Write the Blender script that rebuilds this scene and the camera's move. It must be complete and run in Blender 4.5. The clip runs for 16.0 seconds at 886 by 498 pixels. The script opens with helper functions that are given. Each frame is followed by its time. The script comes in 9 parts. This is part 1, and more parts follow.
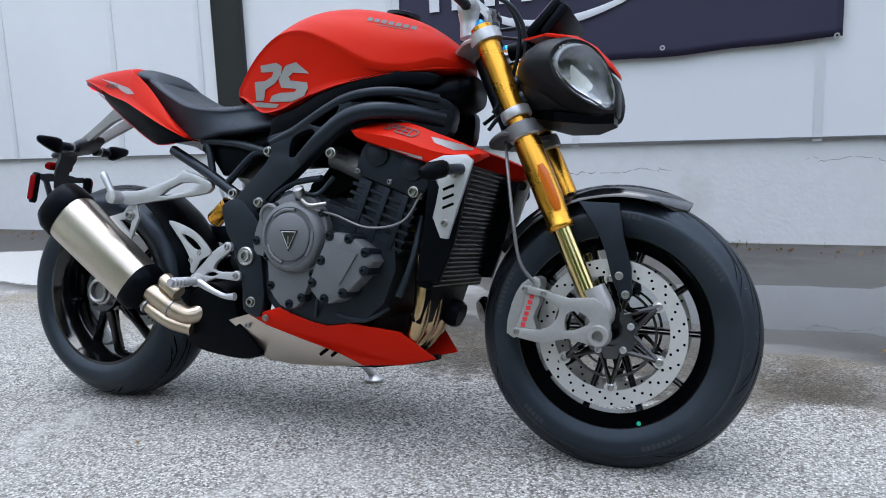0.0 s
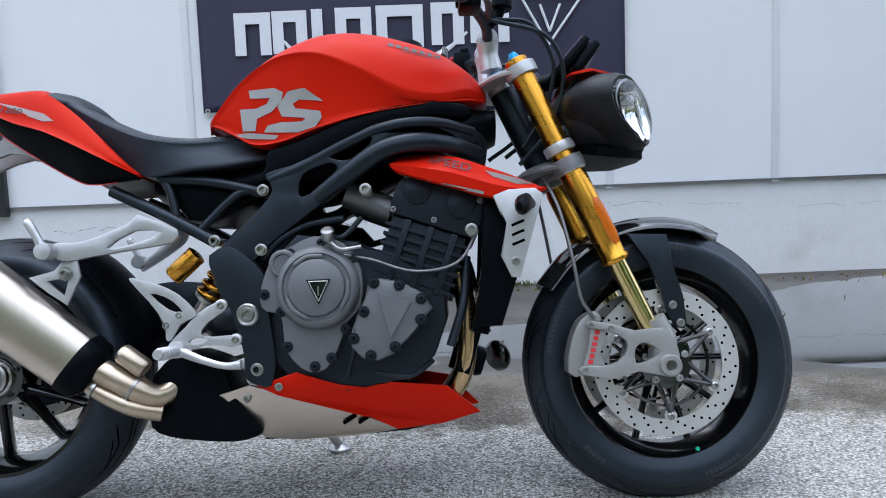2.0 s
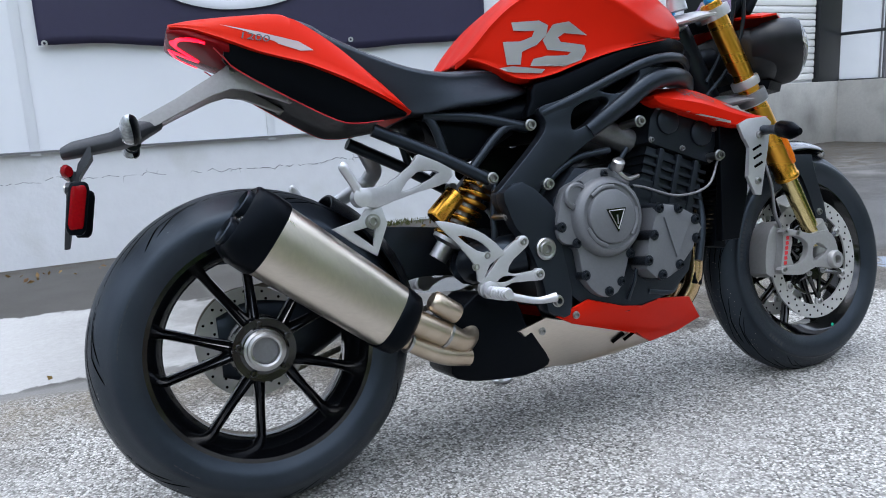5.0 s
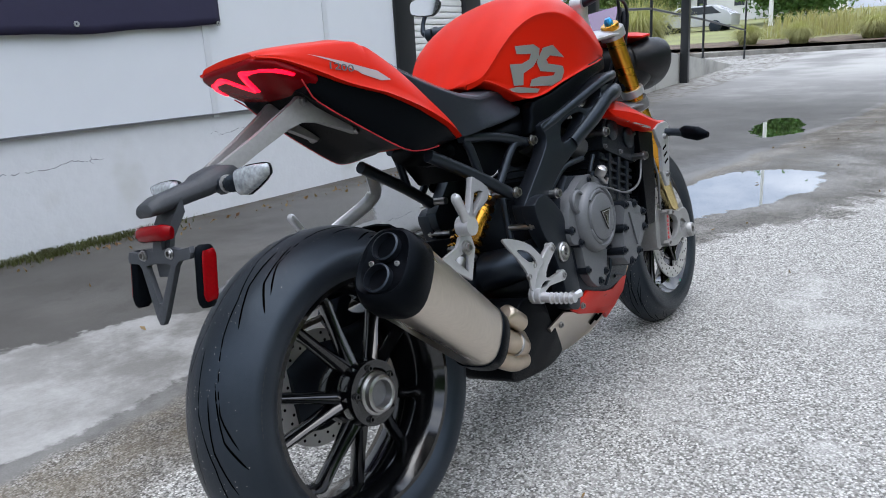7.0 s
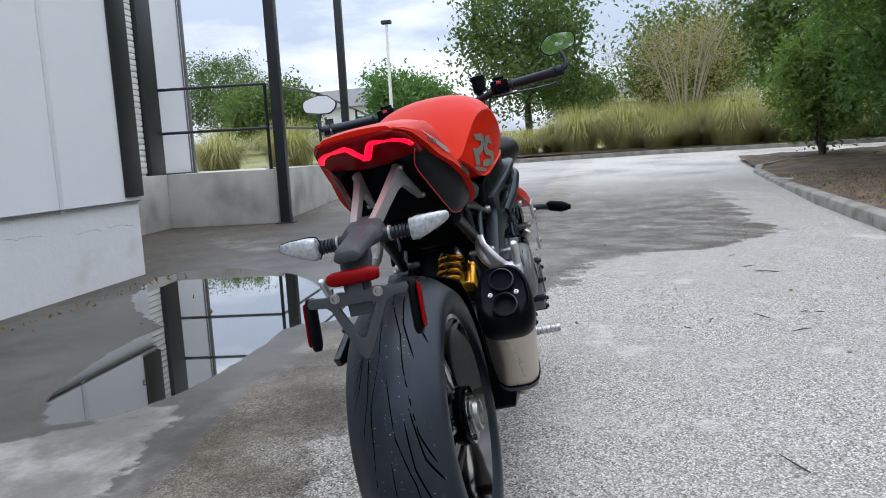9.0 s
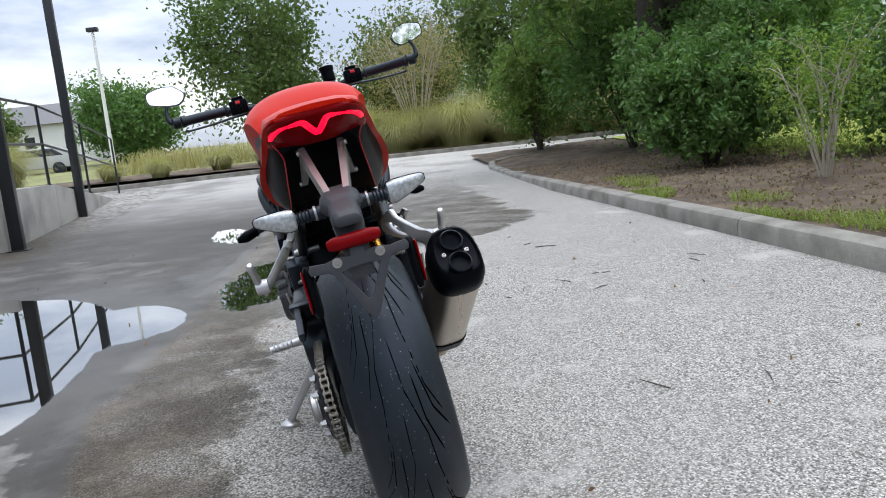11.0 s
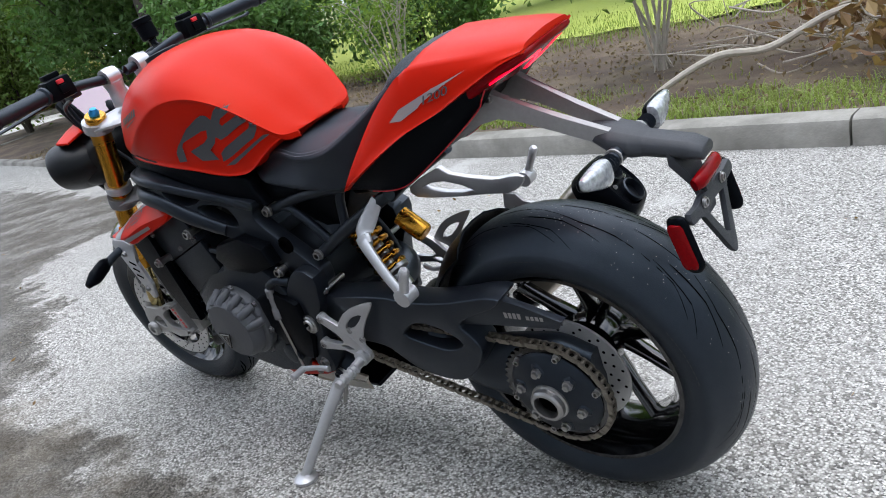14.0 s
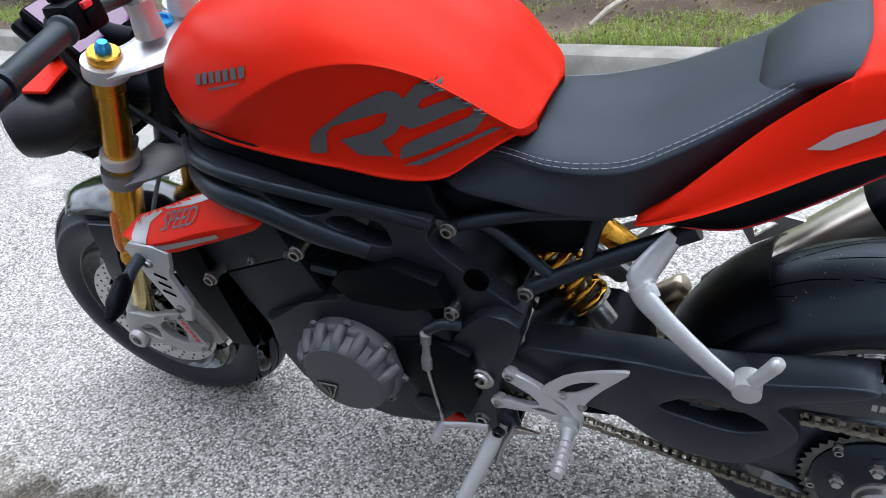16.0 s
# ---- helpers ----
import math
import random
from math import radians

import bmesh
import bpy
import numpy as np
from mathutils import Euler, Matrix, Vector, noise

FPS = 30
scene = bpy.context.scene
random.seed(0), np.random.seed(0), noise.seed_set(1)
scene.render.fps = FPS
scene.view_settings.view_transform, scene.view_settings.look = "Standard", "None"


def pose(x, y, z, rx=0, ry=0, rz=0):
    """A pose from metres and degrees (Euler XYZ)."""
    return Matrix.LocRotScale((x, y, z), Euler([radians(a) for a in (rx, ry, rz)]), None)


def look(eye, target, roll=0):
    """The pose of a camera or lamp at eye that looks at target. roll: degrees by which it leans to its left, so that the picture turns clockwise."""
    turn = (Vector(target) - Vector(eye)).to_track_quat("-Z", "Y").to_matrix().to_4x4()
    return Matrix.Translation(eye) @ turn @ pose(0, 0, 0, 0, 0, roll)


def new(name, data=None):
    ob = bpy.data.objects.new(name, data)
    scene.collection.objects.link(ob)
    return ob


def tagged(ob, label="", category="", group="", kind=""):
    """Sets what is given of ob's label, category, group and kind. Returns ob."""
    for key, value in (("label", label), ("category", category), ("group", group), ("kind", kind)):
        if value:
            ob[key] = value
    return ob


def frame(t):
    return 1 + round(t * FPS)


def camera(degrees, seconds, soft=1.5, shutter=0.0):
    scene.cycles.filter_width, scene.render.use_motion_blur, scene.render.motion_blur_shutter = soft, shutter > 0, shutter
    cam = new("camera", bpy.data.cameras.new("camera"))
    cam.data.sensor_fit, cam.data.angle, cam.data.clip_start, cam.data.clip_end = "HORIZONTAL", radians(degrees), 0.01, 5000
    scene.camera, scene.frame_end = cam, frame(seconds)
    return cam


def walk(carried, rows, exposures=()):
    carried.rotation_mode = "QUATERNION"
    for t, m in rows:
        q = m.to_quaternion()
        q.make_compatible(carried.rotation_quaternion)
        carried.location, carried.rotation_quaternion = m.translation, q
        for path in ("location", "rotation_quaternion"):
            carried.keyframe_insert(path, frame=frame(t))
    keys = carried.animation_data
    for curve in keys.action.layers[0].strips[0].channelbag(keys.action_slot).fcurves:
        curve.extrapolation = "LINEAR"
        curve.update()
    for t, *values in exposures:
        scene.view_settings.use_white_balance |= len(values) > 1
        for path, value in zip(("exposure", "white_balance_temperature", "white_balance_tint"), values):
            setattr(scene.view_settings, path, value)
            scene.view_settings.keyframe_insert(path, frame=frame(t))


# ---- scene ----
cam = camera(61.9, 16.0, 1.0)
PATH = [
    (0, (1.89, -1.465, 0.763), (0.989, 0.292, 0.445), -2.1),
    (0.5, (1.734, -1.495, 0.737), (1.01, 0.346, 0.443), -1.7),
    (1, (1.553, -1.49, 0.727), (1.017, 0.419, 0.464), -1.6),
    (1.5, (1.348, -1.56, 0.74), (1.007, 0.397, 0.514), -1.8),
    (2, (1.137, -1.546, 0.74), (0.98, 0.438, 0.544), -2.2),
    (2.5, (0.901, -1.549, 0.754), (0.906, 0.443, 0.576), -2.9),
    (3, (0.678, -1.58, 0.761), (0.808, 0.407, 0.581), -3.6),
    (3.5, (0.473, -1.506, 0.745), (0.727, 0.467, 0.544), -4.1),
    (4, (0.283, -1.469, 0.755), (0.654, 0.481, 0.508), -4.2),
    (4.5, (0.055, -1.458, 0.78), (0.551, 0.454, 0.47), -3.7),
    (4.7, (-0.013, -1.451, 0.775), (0.538, 0.44, 0.429), -3.4),
    (6.8, (-0.784, -1.045, 0.916), (0.576, 0.328, 0.4), -3.2),
    (7, (-0.846, -0.975, 0.935), (0.586, 0.325, 0.426), -3.4),
    (7.5, (-1.061, -0.801, 0.971), (0.536, 0.311, 0.51), -3.5),
    (8, (-1.227, -0.622, 0.948), (0.51, 0.292, 0.559), -3.3),
    (8.5, (-1.348, -0.454, 0.916), (0.502, 0.243, 0.61), -3.0),
    (9, (-1.51, -0.343, 0.894), (0.415, 0.136, 0.637), -3.2),
    (9.5, (-1.607, -0.218, 0.882), (0.358, 0.063, 0.635), -3.7),
    (10, (-1.639, -0.095, 0.863), (0.343, 0.011, 0.621), -4.3),
    (10.2, (-1.648, -0.059, 0.837), (0.337, -0.017, 0.591), -4.5),
    (12.5, (-1.409, 0.619, 0.868), (0.38, -0.169, 0.446), -9.7),
    (13, (-1.209, 0.833, 0.876), (0.456, -0.168, 0.399), -11.0),
    (13.5, (-0.994, 0.989, 0.937), (0.525, -0.191, 0.389), -12.7),
    (14, (-0.793, 1.165, 1.023), (0.575, -0.152, 0.397), -14.1),
    (14.5, (-0.559, 1.248, 1.076), (0.656, -0.163, 0.347), -14.8),
    (15, (-0.325, 1.281, 1.11), (0.745, -0.192, 0.28), -14.3),
    (15.5, (-0.095, 1.278, 1.15), (0.849, -0.23, 0.236), -11.6),
    (16, (0.107, 1.14, 1.199), (1.018, -0.339, 0.209), -8.0),
]
walk(cam, [(t, look(eye, aim, roll)) for t, eye, aim, roll in PATH], [(0.0, 0.76, 6300, 10), (3.5, 0.92, 6200, 10), (4.5, 0.94, 6250, 10), (7.0, 0.78, 6550, 10), (10.0, 0.57, 6800, 10), (12.5, 0.76, 6850, 10), (14.5, 0.98, 6650, 10), (16.0, 1.20, 6600, 10)])

# ---- light ----
world = bpy.data.worlds.new("overcast_sky")
scene.world = world
world.use_nodes = True
wn, wl = world.node_tree.nodes, world.node_tree.links
wn.clear()
w_out = wn.new("ShaderNodeOutputWorld")
w_bg = wn.new("ShaderNodeBackground")
w_sky = wn.new("ShaderNodeTexSky")
w_sky.sky_type, w_sky.sun_disc = "NISHITA", False
w_sky.sun_elevation, w_sky.sun_rotation = radians(58), radians(200)
w_sky.air_density, w_sky.dust_density = 1.2, 2.0
w_co = wn.new("ShaderNodeTexCoord")
w_map = wn.new("ShaderNodeMapping")
w_map.inputs["Scale"].default_value = (1.0, 1.0, 3.2)
w_noise = wn.new("ShaderNodeTexNoise")
w_noise.inputs["Scale"].default_value, w_noise.inputs["Detail"].default_value = 2.6, 7
w_noise.inputs["Roughness"].default_value = 0.55
w_ramp = wn.new("ShaderNodeValToRGB")
w_ramp.color_ramp.elements[0].position, w_ramp.color_ramp.elements[0].color = 0.40, (4.2, 5.0, 6.6, 1)
w_ramp.color_ramp.elements[1].position, w_ramp.color_ramp.elements[1].color = 0.62, (9.8, 10.6, 12.0, 1)
w_mix = wn.new("ShaderNodeMixRGB")
w_mix.inputs[0].default_value = 0.86
wl.new(w_co.outputs["Generated"], w_map.inputs["Vector"])
wl.new(w_map.outputs["Vector"], w_noise.inputs["Vector"])
wl.new(w_noise.outputs["Fac"], w_ramp.inputs["Fac"])
wl.new(w_sky.outputs["Color"], w_mix.inputs[1])
wl.new(w_ramp.outputs["Color"], w_mix.inputs[2])
# an overcast sky is brighter overhead than along the horizon
w_sep = wn.new("ShaderNodeSeparateXYZ")
w_up = wn.new("ShaderNodeMapRange")
w_up.inputs["From Min"].default_value, w_up.inputs["From Max"].default_value = 0.0, 1.0
w_up.inputs["To Min"].default_value, w_up.inputs["To Max"].default_value = 0.68, 2.02
w_mul = wn.new("ShaderNodeMixRGB")
w_mul.blend_type, w_mul.inputs[0].default_value = "MULTIPLY", 1.0
wl.new(w_co.outputs["Generated"], w_sep.inputs[0])
wl.new(w_sep.outputs[2], w_up.inputs["Value"])
wl.new(w_mix.outputs["Color"], w_mul.inputs[1])
wl.new(w_up.outputs["Result"], w_mul.inputs[2])
wl.new(w_mul.outputs["Color"], w_bg.inputs["Color"])
wl.new(w_bg.outputs["Background"], w_out.inputs["Surface"])
w_bg.inputs["Strength"].default_value = 0.11

sun = new("sun", bpy.data.lights.new("sun", "SUN"))
sun.data.energy, sun.data.angle, sun.data.color = 0.7, radians(40), (1.0, 0.96, 0.9)
sun.matrix_world = look((0, 0, 0), (0.10, 0.02, -1.0))


# ---- materials ----
def material(name, base, rough=0.5, metal=0.0, vary=0.08, scale=30.0, bump=0.0, bump_scale=200.0, coat=0.0,
             stretch=(1, 1, 1), rough_vary=0.06, spec=0.5, second=None, second_scale=3.0, second_at=(0.5, 0.7), island=0.0, piece=0.0):
    """A principled surface with colour and gloss varied at two scales, and fine relief."""
    m = bpy.data.materials.new(name)
    m.use_nodes = True
    n, l = m.node_tree.nodes, m.node_tree.links
    p = n["Principled BSDF"]
    co = n.new("ShaderNodeTexCoord")
    mp = n.new("ShaderNodeMapping")
    mp.inputs["Scale"].default_value = stretch
    l.new(co.outputs["Object"], mp.inputs["Vector"])
    fine = n.new("ShaderNodeTexNoise")
    fine.inputs["Scale"].default_value, fine.inputs["Detail"].default_value = scale, 5
    l.new(mp.outputs["Vector"], fine.inputs["Vector"])
    broad = n.new("ShaderNodeTexNoise")
    broad.inputs["Scale"].default_value, broad.inputs["Detail"].default_value = second_scale, 6
    l.new(mp.outputs["Vector"], broad.inputs["Vector"])
    col = n.new("ShaderNodeMixRGB")
    col.inputs[1].default_value = (*[max(0, c * (1 - vary)) for c in base], 1)
    col.inputs[2].default_value = (*[min(1, c * (1 + vary)) for c in base], 1)
    l.new(fine.outputs["Fac"], col.inputs[0])
    last = col
    if second:
        ramp = n.new("ShaderNodeValToRGB")
        ramp.color_ramp.elements[0].position, ramp.color_ramp.elements[1].position = second_at
        l.new(broad.outputs["Fac"], ramp.inputs["Fac"])
        mix = n.new("ShaderNodeMixRGB")
        mix.inputs[2].default_value = (*second, 1)
        l.new(ramp.outputs["Color"], mix.inputs[0])
        l.new(last.outputs["Color"], mix.inputs[1])
        last = mix
    if island or piece:
        hsv = n.new("ShaderNodeHueSaturation")
        src = n.new("ShaderNodeNewGeometry").outputs["Random Per Island"] if island else n.new("ShaderNodeObjectInfo").outputs["Random"]
        amount = island or piece
        rng = n.new("ShaderNodeMapRange")
        rng.inputs["To Min"].default_value, rng.inputs["To Max"].default_value = 1 - amount, 1 + amount
        l.new(src, rng.inputs["Value"])
        l.new(rng.outputs["Result"], hsv.inputs["Value"])
        hue = n.new("ShaderNodeMapRange")
        hue.inputs["To Min"].default_value, hue.inputs["To Max"].default_value = 0.5 - amount * 0.05, 0.5 + amount * 0.05
        l.new(src, hue.inputs["Value"])
        l.new(hue.outputs["Result"], hsv.inputs["Hue"])
        l.new(last.outputs["Color"], hsv.inputs["Color"])
        last = hsv
    l.new(last.outputs["Color"], p.inputs["Base Color"])
    rr = n.new("ShaderNodeMapRange")
    rr.inputs["To Min"].default_value, rr.inputs["To Max"].default_value = max(0.02, rough - rough_vary), min(1, rough + rough_vary)
    l.new(broad.outputs["Fac"], rr.inputs["Value"])
    l.new(rr.outputs["Result"], p.inputs["Roughness"])
    p.inputs["Metallic"].default_value = metal
    p.inputs["Specular IOR Level"].default_value = spec
    p.inputs["Coat Weight"].default_value = coat
    p.inputs["Coat Roughness"].default_value = 0.08
    if bump:
        bn = n.new("ShaderNodeTexNoise")
        bn.inputs["Scale"].default_value, bn.inputs["Detail"].default_value = bump_scale, 3
        l.new(mp.outputs["Vector"], bn.inputs["Vector"])
        b = n.new("ShaderNodeBump")
        b.inputs["Strength"].default_value, b.inputs["Distance"].default_value = bump, 0.004
        l.new(bn.outputs["Fac"], b.inputs["Height"])
        l.new(b.outputs["Normal"], p.inputs["Normal"])
    return m


def glowing(name, base, strength):
    m = material(name, base, 0.2, vary=0.02)
    p = m.node_tree.nodes["Principled BSDF"]
    p.inputs["Emission Color"].default_value = (*base, 1)
    p.inputs["Emission Strength"].default_value = strength
    return m


def clear(name, tint, rough=0.02, trans=1.0):
    m = material(name, tint, rough, vary=0.01, rough_vary=0.01)
    m.node_tree.nodes["Principled BSDF"].inputs["Transmission Weight"].default_value = trans
    return m


def leafy(name, base, vary=0.35):
    m = material(name, base, 0.5, vary=0.25, scale=4, island=vary, spec=0.3)
    n, l = m.node_tree.nodes, m.node_tree.links
    p = n["Principled BSDF"]
    t = n.new("ShaderNodeBsdfTranslucent")
    t.inputs["Color"].default_value = (base[0] * 1.3, base[1] * 1.5, base[2] * 0.8, 1)
    mix = n.new("ShaderNodeMixShader")
    mix.inputs[0].default_value = 0.35
    l.new(p.outputs["BSDF"], mix.inputs[1])
    l.new(t.outputs["BSDF"], mix.inputs[2])
    l.new(mix.outputs["Shader"], n["Material Output"].inputs["Surface"])
    return m


RED = material("satin_red_paint", (0.485, 0.011, 0.0035), 0.37, vary=0.03, scale=900, bump=0.02, bump_scale=1400, spec=0.13)
RED.node_tree.nodes["Principled BSDF"].inputs["Specular Tint"].default_value = (1.0, 0.52, 0.34, 1.0)
BLACK_FRAME = material("satin_black_paint", (0.0075, 0.0088, 0.0120), 0.36, vary=0.15, scale=200, bump=0.05, bump_scale=900, second=(0.007, 0.008, 0.0105), second_at=(0.5, 0.8), spec=0.36)
BLACK_PLASTIC = material("black_plastic", (0.0020, 0.0023, 0.0032), 0.33, vary=0.2, scale=300, bump=0.10, bump_scale=1200, spec=0.06)
SWING_BLACK = material("cast_satin_black", (0.0075, 0.0090, 0.0125), 0.36, vary=0.15, scale=150, bump=0.08, bump_scale=800, spec=0.46)
GLOSS_BLACK = material("gloss_black", (0.0016, 0.0018, 0.0024), 0.12, vary=0.1, coat=0.6, rough_vary=0.05, spec=0.4)
RUBBER = material("tyre_rubber", (0.0085, 0.0105, 0.0140), 0.40, vary=0.3, scale=120, bump=0.12, bump_scale=700, second=(0.021, 0.024, 0.029), second_scale=7, second_at=(0.45, 0.85), rough_vary=0.1, spec=0.38)
# near-black that paints the shade inside grooves, holes, slots and bores
RECESS_SHADE = material("recess_shade_black", (0.0008, 0.0008, 0.0008), 0.95, vary=0.1, spec=0.02)
LEATHER = material("seat_vinyl", (0.0100, 0.0112, 0.0155), 0.46, vary=0.2, scale=150, bump=0.3, bump_scale=900, spec=0.45)
STITCH = material("white_thread", (0.22, 0.22, 0.25), 0.7, vary=0.2)
STEEL = material("brushed_steel", (0.56, 0.50, 0.43), 0.30, metal=1.0, vary=0.10, scale=60, stretch=(1, 14, 1), bump=0.05, bump_scale=500, rough_vary=0.08)
DISC = material("machined_disc_steel", (0.50, 0.49, 0.48), 0.42, metal=0.55, vary=0.10, scale=80, bump=0.03, bump_scale=600)
STEEL_BRIGHT = material("bright_steel", (0.36, 0.355, 0.35), 0.32, metal=1.0, vary=0.1, scale=80)
ALLOY = material("silver_alloy", (0.47, 0.47, 0.485), 0.34, metal=0.6, vary=0.08, scale=120, bump=0.05, bump_scale=800)
ALLOY_GREY = material("cast_grey_alloy", (0.31, 0.305, 0.30), 0.36, metal=0.5, vary=0.12, scale=120, bump=0.08, bump_scale=700)
ALLOY_DARK = material("dark_alloy", (0.20, 0.20, 0.21), 0.5, metal=0.7, vary=0.15, scale=150, bump=0.1, bump_scale=700)
ENGINE = material("grey_engine_paint", (0.115, 0.119, 0.128), 0.45, metal=0.25, vary=0.12, scale=200, bump=0.12, bump_scale=900, rough_vary=0.08)
ENGINE_MID = material("charcoal_cover_paint", (0.055, 0.058, 0.066), 0.42, metal=0.1, vary=0.2, scale=200, bump=0.15, bump_scale=800)
ENGINE_DARK = material("charcoal_engine_paint", (0.0085, 0.0098, 0.0128), 0.36, metal=0.05, vary=0.2, scale=200, bump=0.15, bump_scale=800, spec=0.3)
for mat in (BLACK_FRAME, BLACK_PLASTIC, SWING_BLACK, RUBBER, LEATHER, ENGINE_DARK):
    mat.node_tree.nodes["Principled BSDF"].inputs["Specular Tint"].default_value = (0.66, 0.82, 1.0, 1.0)
HANGER_PLASTIC = material("worn_grey_plastic", (0.030, 0.033, 0.039), 0.5, vary=0.2, scale=160, bump=0.15, bump_scale=900, spec=0.35)
HANGER_GREY = material("cast_hanger_alloy", (0.30, 0.295, 0.295), 0.42, metal=0.5, vary=0.15, scale=120, bump=0.12, bump_scale=700)
PIPE = material("bare_pipe_steel", (0.50, 0.42, 0.33), 0.33, metal=0.95, vary=0.12, scale=25, second=(0.36, 0.27, 0.19), second_scale=9, second_at=(0.45, 0.75))
GOLD = material("gold_anodised", (0.68, 0.33, 0.045), 0.27, metal=1.0, vary=0.06, scale=150, stretch=(1, 1, 6))
GOLD_PALE = material("fork_slider", (0.62, 0.50, 0.24), 0.14, metal=1.0, vary=0.05, scale=100)
HEADER = material("heat_tinted_steel", (0.50, 0.36, 0.20), 0.25, metal=1.0, vary=0.15, scale=12, second=(0.30, 0.18, 0.16), second_scale=7, second_at=(0.45, 0.75))
CARBON = material("carbon_fibre", (0.008, 0.0085, 0.010), 0.14, vary=0.6, scale=260, coat=0.8)
GRIT = material("pale_grit", (0.30, 0.29, 0.27), 0.8, vary=0.4, scale=90)
SIDEWALL = material("sidewall_rubber", (0.016, 0.018, 0.022), 0.6, vary=0.2, scale=60)
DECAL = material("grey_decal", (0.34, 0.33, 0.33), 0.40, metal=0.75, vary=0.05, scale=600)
DECAL_SOFT = material("soft_grey_decal", (0.30, 0.25, 0.25), 0.5, metal=0.2, vary=0.05, scale=600, spec=0.25)
# for dark print, and for the tank's grey film with its shade painted in
PRINT_AND_SHADED_DECAL = material("dark_print_and_shaded_decal", (0.05, 0.05, 0.055), 0.42, vary=0.05)
LENS_RED = material("red_lens", (0.17, 0.001, 0.003), 0.25, vary=0.25, scale=220, spec=0.09)
LENS_AMBER = material("amber_reflector", (0.50, 0.11, 0.004), 0.2, vary=0.3, scale=300, coat=0.3, spec=0.3)
LENS_CLEAR = material("clear_lens", (0.34, 0.36, 0.38), 0.14, metal=0.35, vary=0.75, scale=150, coat=0.5)
TAIL_GLOW = glowing("lit_tail_light", (1.0, 0.002, 0.020), 2.0)
HEAD_REFLECTOR = material("bright_reflector", (0.78, 0.80, 0.74), 0.22, metal=0.5, vary=0.25, scale=90, coat=0.4)
HEAD_GLASS = clear("headlight_glass", (0.95, 0.97, 0.97))
MIRROR = material("mirror_glass", (0.9, 0.9, 0.92), 0.03, metal=1.0, vary=0.0, rough_vary=0.01)
CHAIN = material("chain_steel", (0.22, 0.20, 0.17), 0.4, metal=0.9, vary=0.25, scale=60)
BLUE_ANOD = material("blue_anodised", (0.03, 0.30, 0.62), 0.3, metal=0.8, vary=0.05)
PURPLE = material("display_glass", (0.075, 0.012, 0.09), 0.1, vary=0.2, scale=5, coat=1.0)
RED_PRINT = material("red_print", (0.55, 0.02, 0.03), 0.4, vary=0.05)
GREEN_DOT = material("green_paint_dot", (0.0, 0.35, 0.2), 0.5, vary=0.05)

WALL_PAINT = material("white_siding_paint", (0.66, 0.675, 0.705), 0.55, vary=0.03, scale=6, bump=0.05, bump_scale=60, second=(0.69, 0.705, 0.735), second_scale=0.9, second_at=(0.45, 0.75))
BLOCK_PAINT = material("painted_block", (0.64, 0.645, 0.66), 0.7, vary=0.06, scale=14, bump=0.5, bump_scale=35, second=(0.53, 0.53, 0.51), second_scale=2.2, second_at=(0.58, 0.78))
TRIM_BLACK = material("black_steel", (0.012, 0.014, 0.017), 0.35, vary=0.2, scale=20)
BANNER = material("navy_banner_cloth", (0.016, 0.0132, 0.043), 0.6, vary=0.12, scale=30, bump=0.15, bump_scale=900)
BANNER_WHITE = material("white_banner_print", (0.62, 0.63, 0.68), 0.6, vary=0.04)
CONCRETE = material("weathered_concrete", (0.42, 0.41, 0.38), 0.8, vary=0.1, scale=25, bump=0.5, bump_scale=60, second=(0.22, 0.215, 0.20), second_scale=1.6, second_at=(0.45, 0.75))
KERB = material("kerb_concrete", (0.25, 0.238, 0.212), 0.85, vary=0.20, scale=40, bump=0.6, bump_scale=90, second=(0.13, 0.122, 0.105), second_scale=3.5, second_at=(0.40, 0.68), piece=0.08)
MULCH = material("mulch_soil", (0.070, 0.048, 0.036), 0.95, vary=0.6, scale=45, bump=1.0, bump_scale=80, second=(0.135, 0.10, 0.066), second_scale=3, second_at=(0.4, 0.65))
LAWN = material("lawn", (0.36, 0.42, 0.085), 0.9, vary=0.35, scale=12, bump=0.8, bump_scale=40, second=(0.36, 0.42, 0.08), second_scale=0.5, second_at=(0.4, 0.65))
VERGE = material("dry_verge", (0.17, 0.165, 0.075), 0.95, vary=0.5, scale=8, bump=0.8, bump_scale=30, second=(0.22, 0.24, 0.09), second_scale=0.4, second_at=(0.4, 0.65))
HOUSING = material("dark_grey_plastic", (0.0075, 0.0085, 0.0105), 0.40, vary=0.15, scale=200, bump=0.08, bump_scale=1000, spec=0.22)
BARK = material("bark", (0.055, 0.045, 0.036), 0.9, vary=0.4, scale=14, stretch=(1, 1, 0.25), bump=1.0, bump_scale=30)
BARK_PALE = material("pale_dry_bark", (0.36, 0.32, 0.27), 0.85, vary=0.25, scale=30, bump=0.5, bump_scale=60)
BRICK_FAR = material("far_brick", (0.24, 0.085, 0.06), 0.8, vary=0.15, scale=3)
ROOF_FAR = material("far_roof", (0.15, 0.15, 0.155), 0.8, vary=0.1, scale=2)
WHITE_FAR = material("white_paint_far", (0.72, 0.72, 0.70), 0.6, vary=0.05)
CAR_PAINT = material("far_car_paint", (0.45, 0.46, 0.48), 0.25, vary=0.02, coat=0.5)
CAR_GLASS = material("far_car_glass", (0.02, 0.025, 0.03), 0.08, vary=0.02)
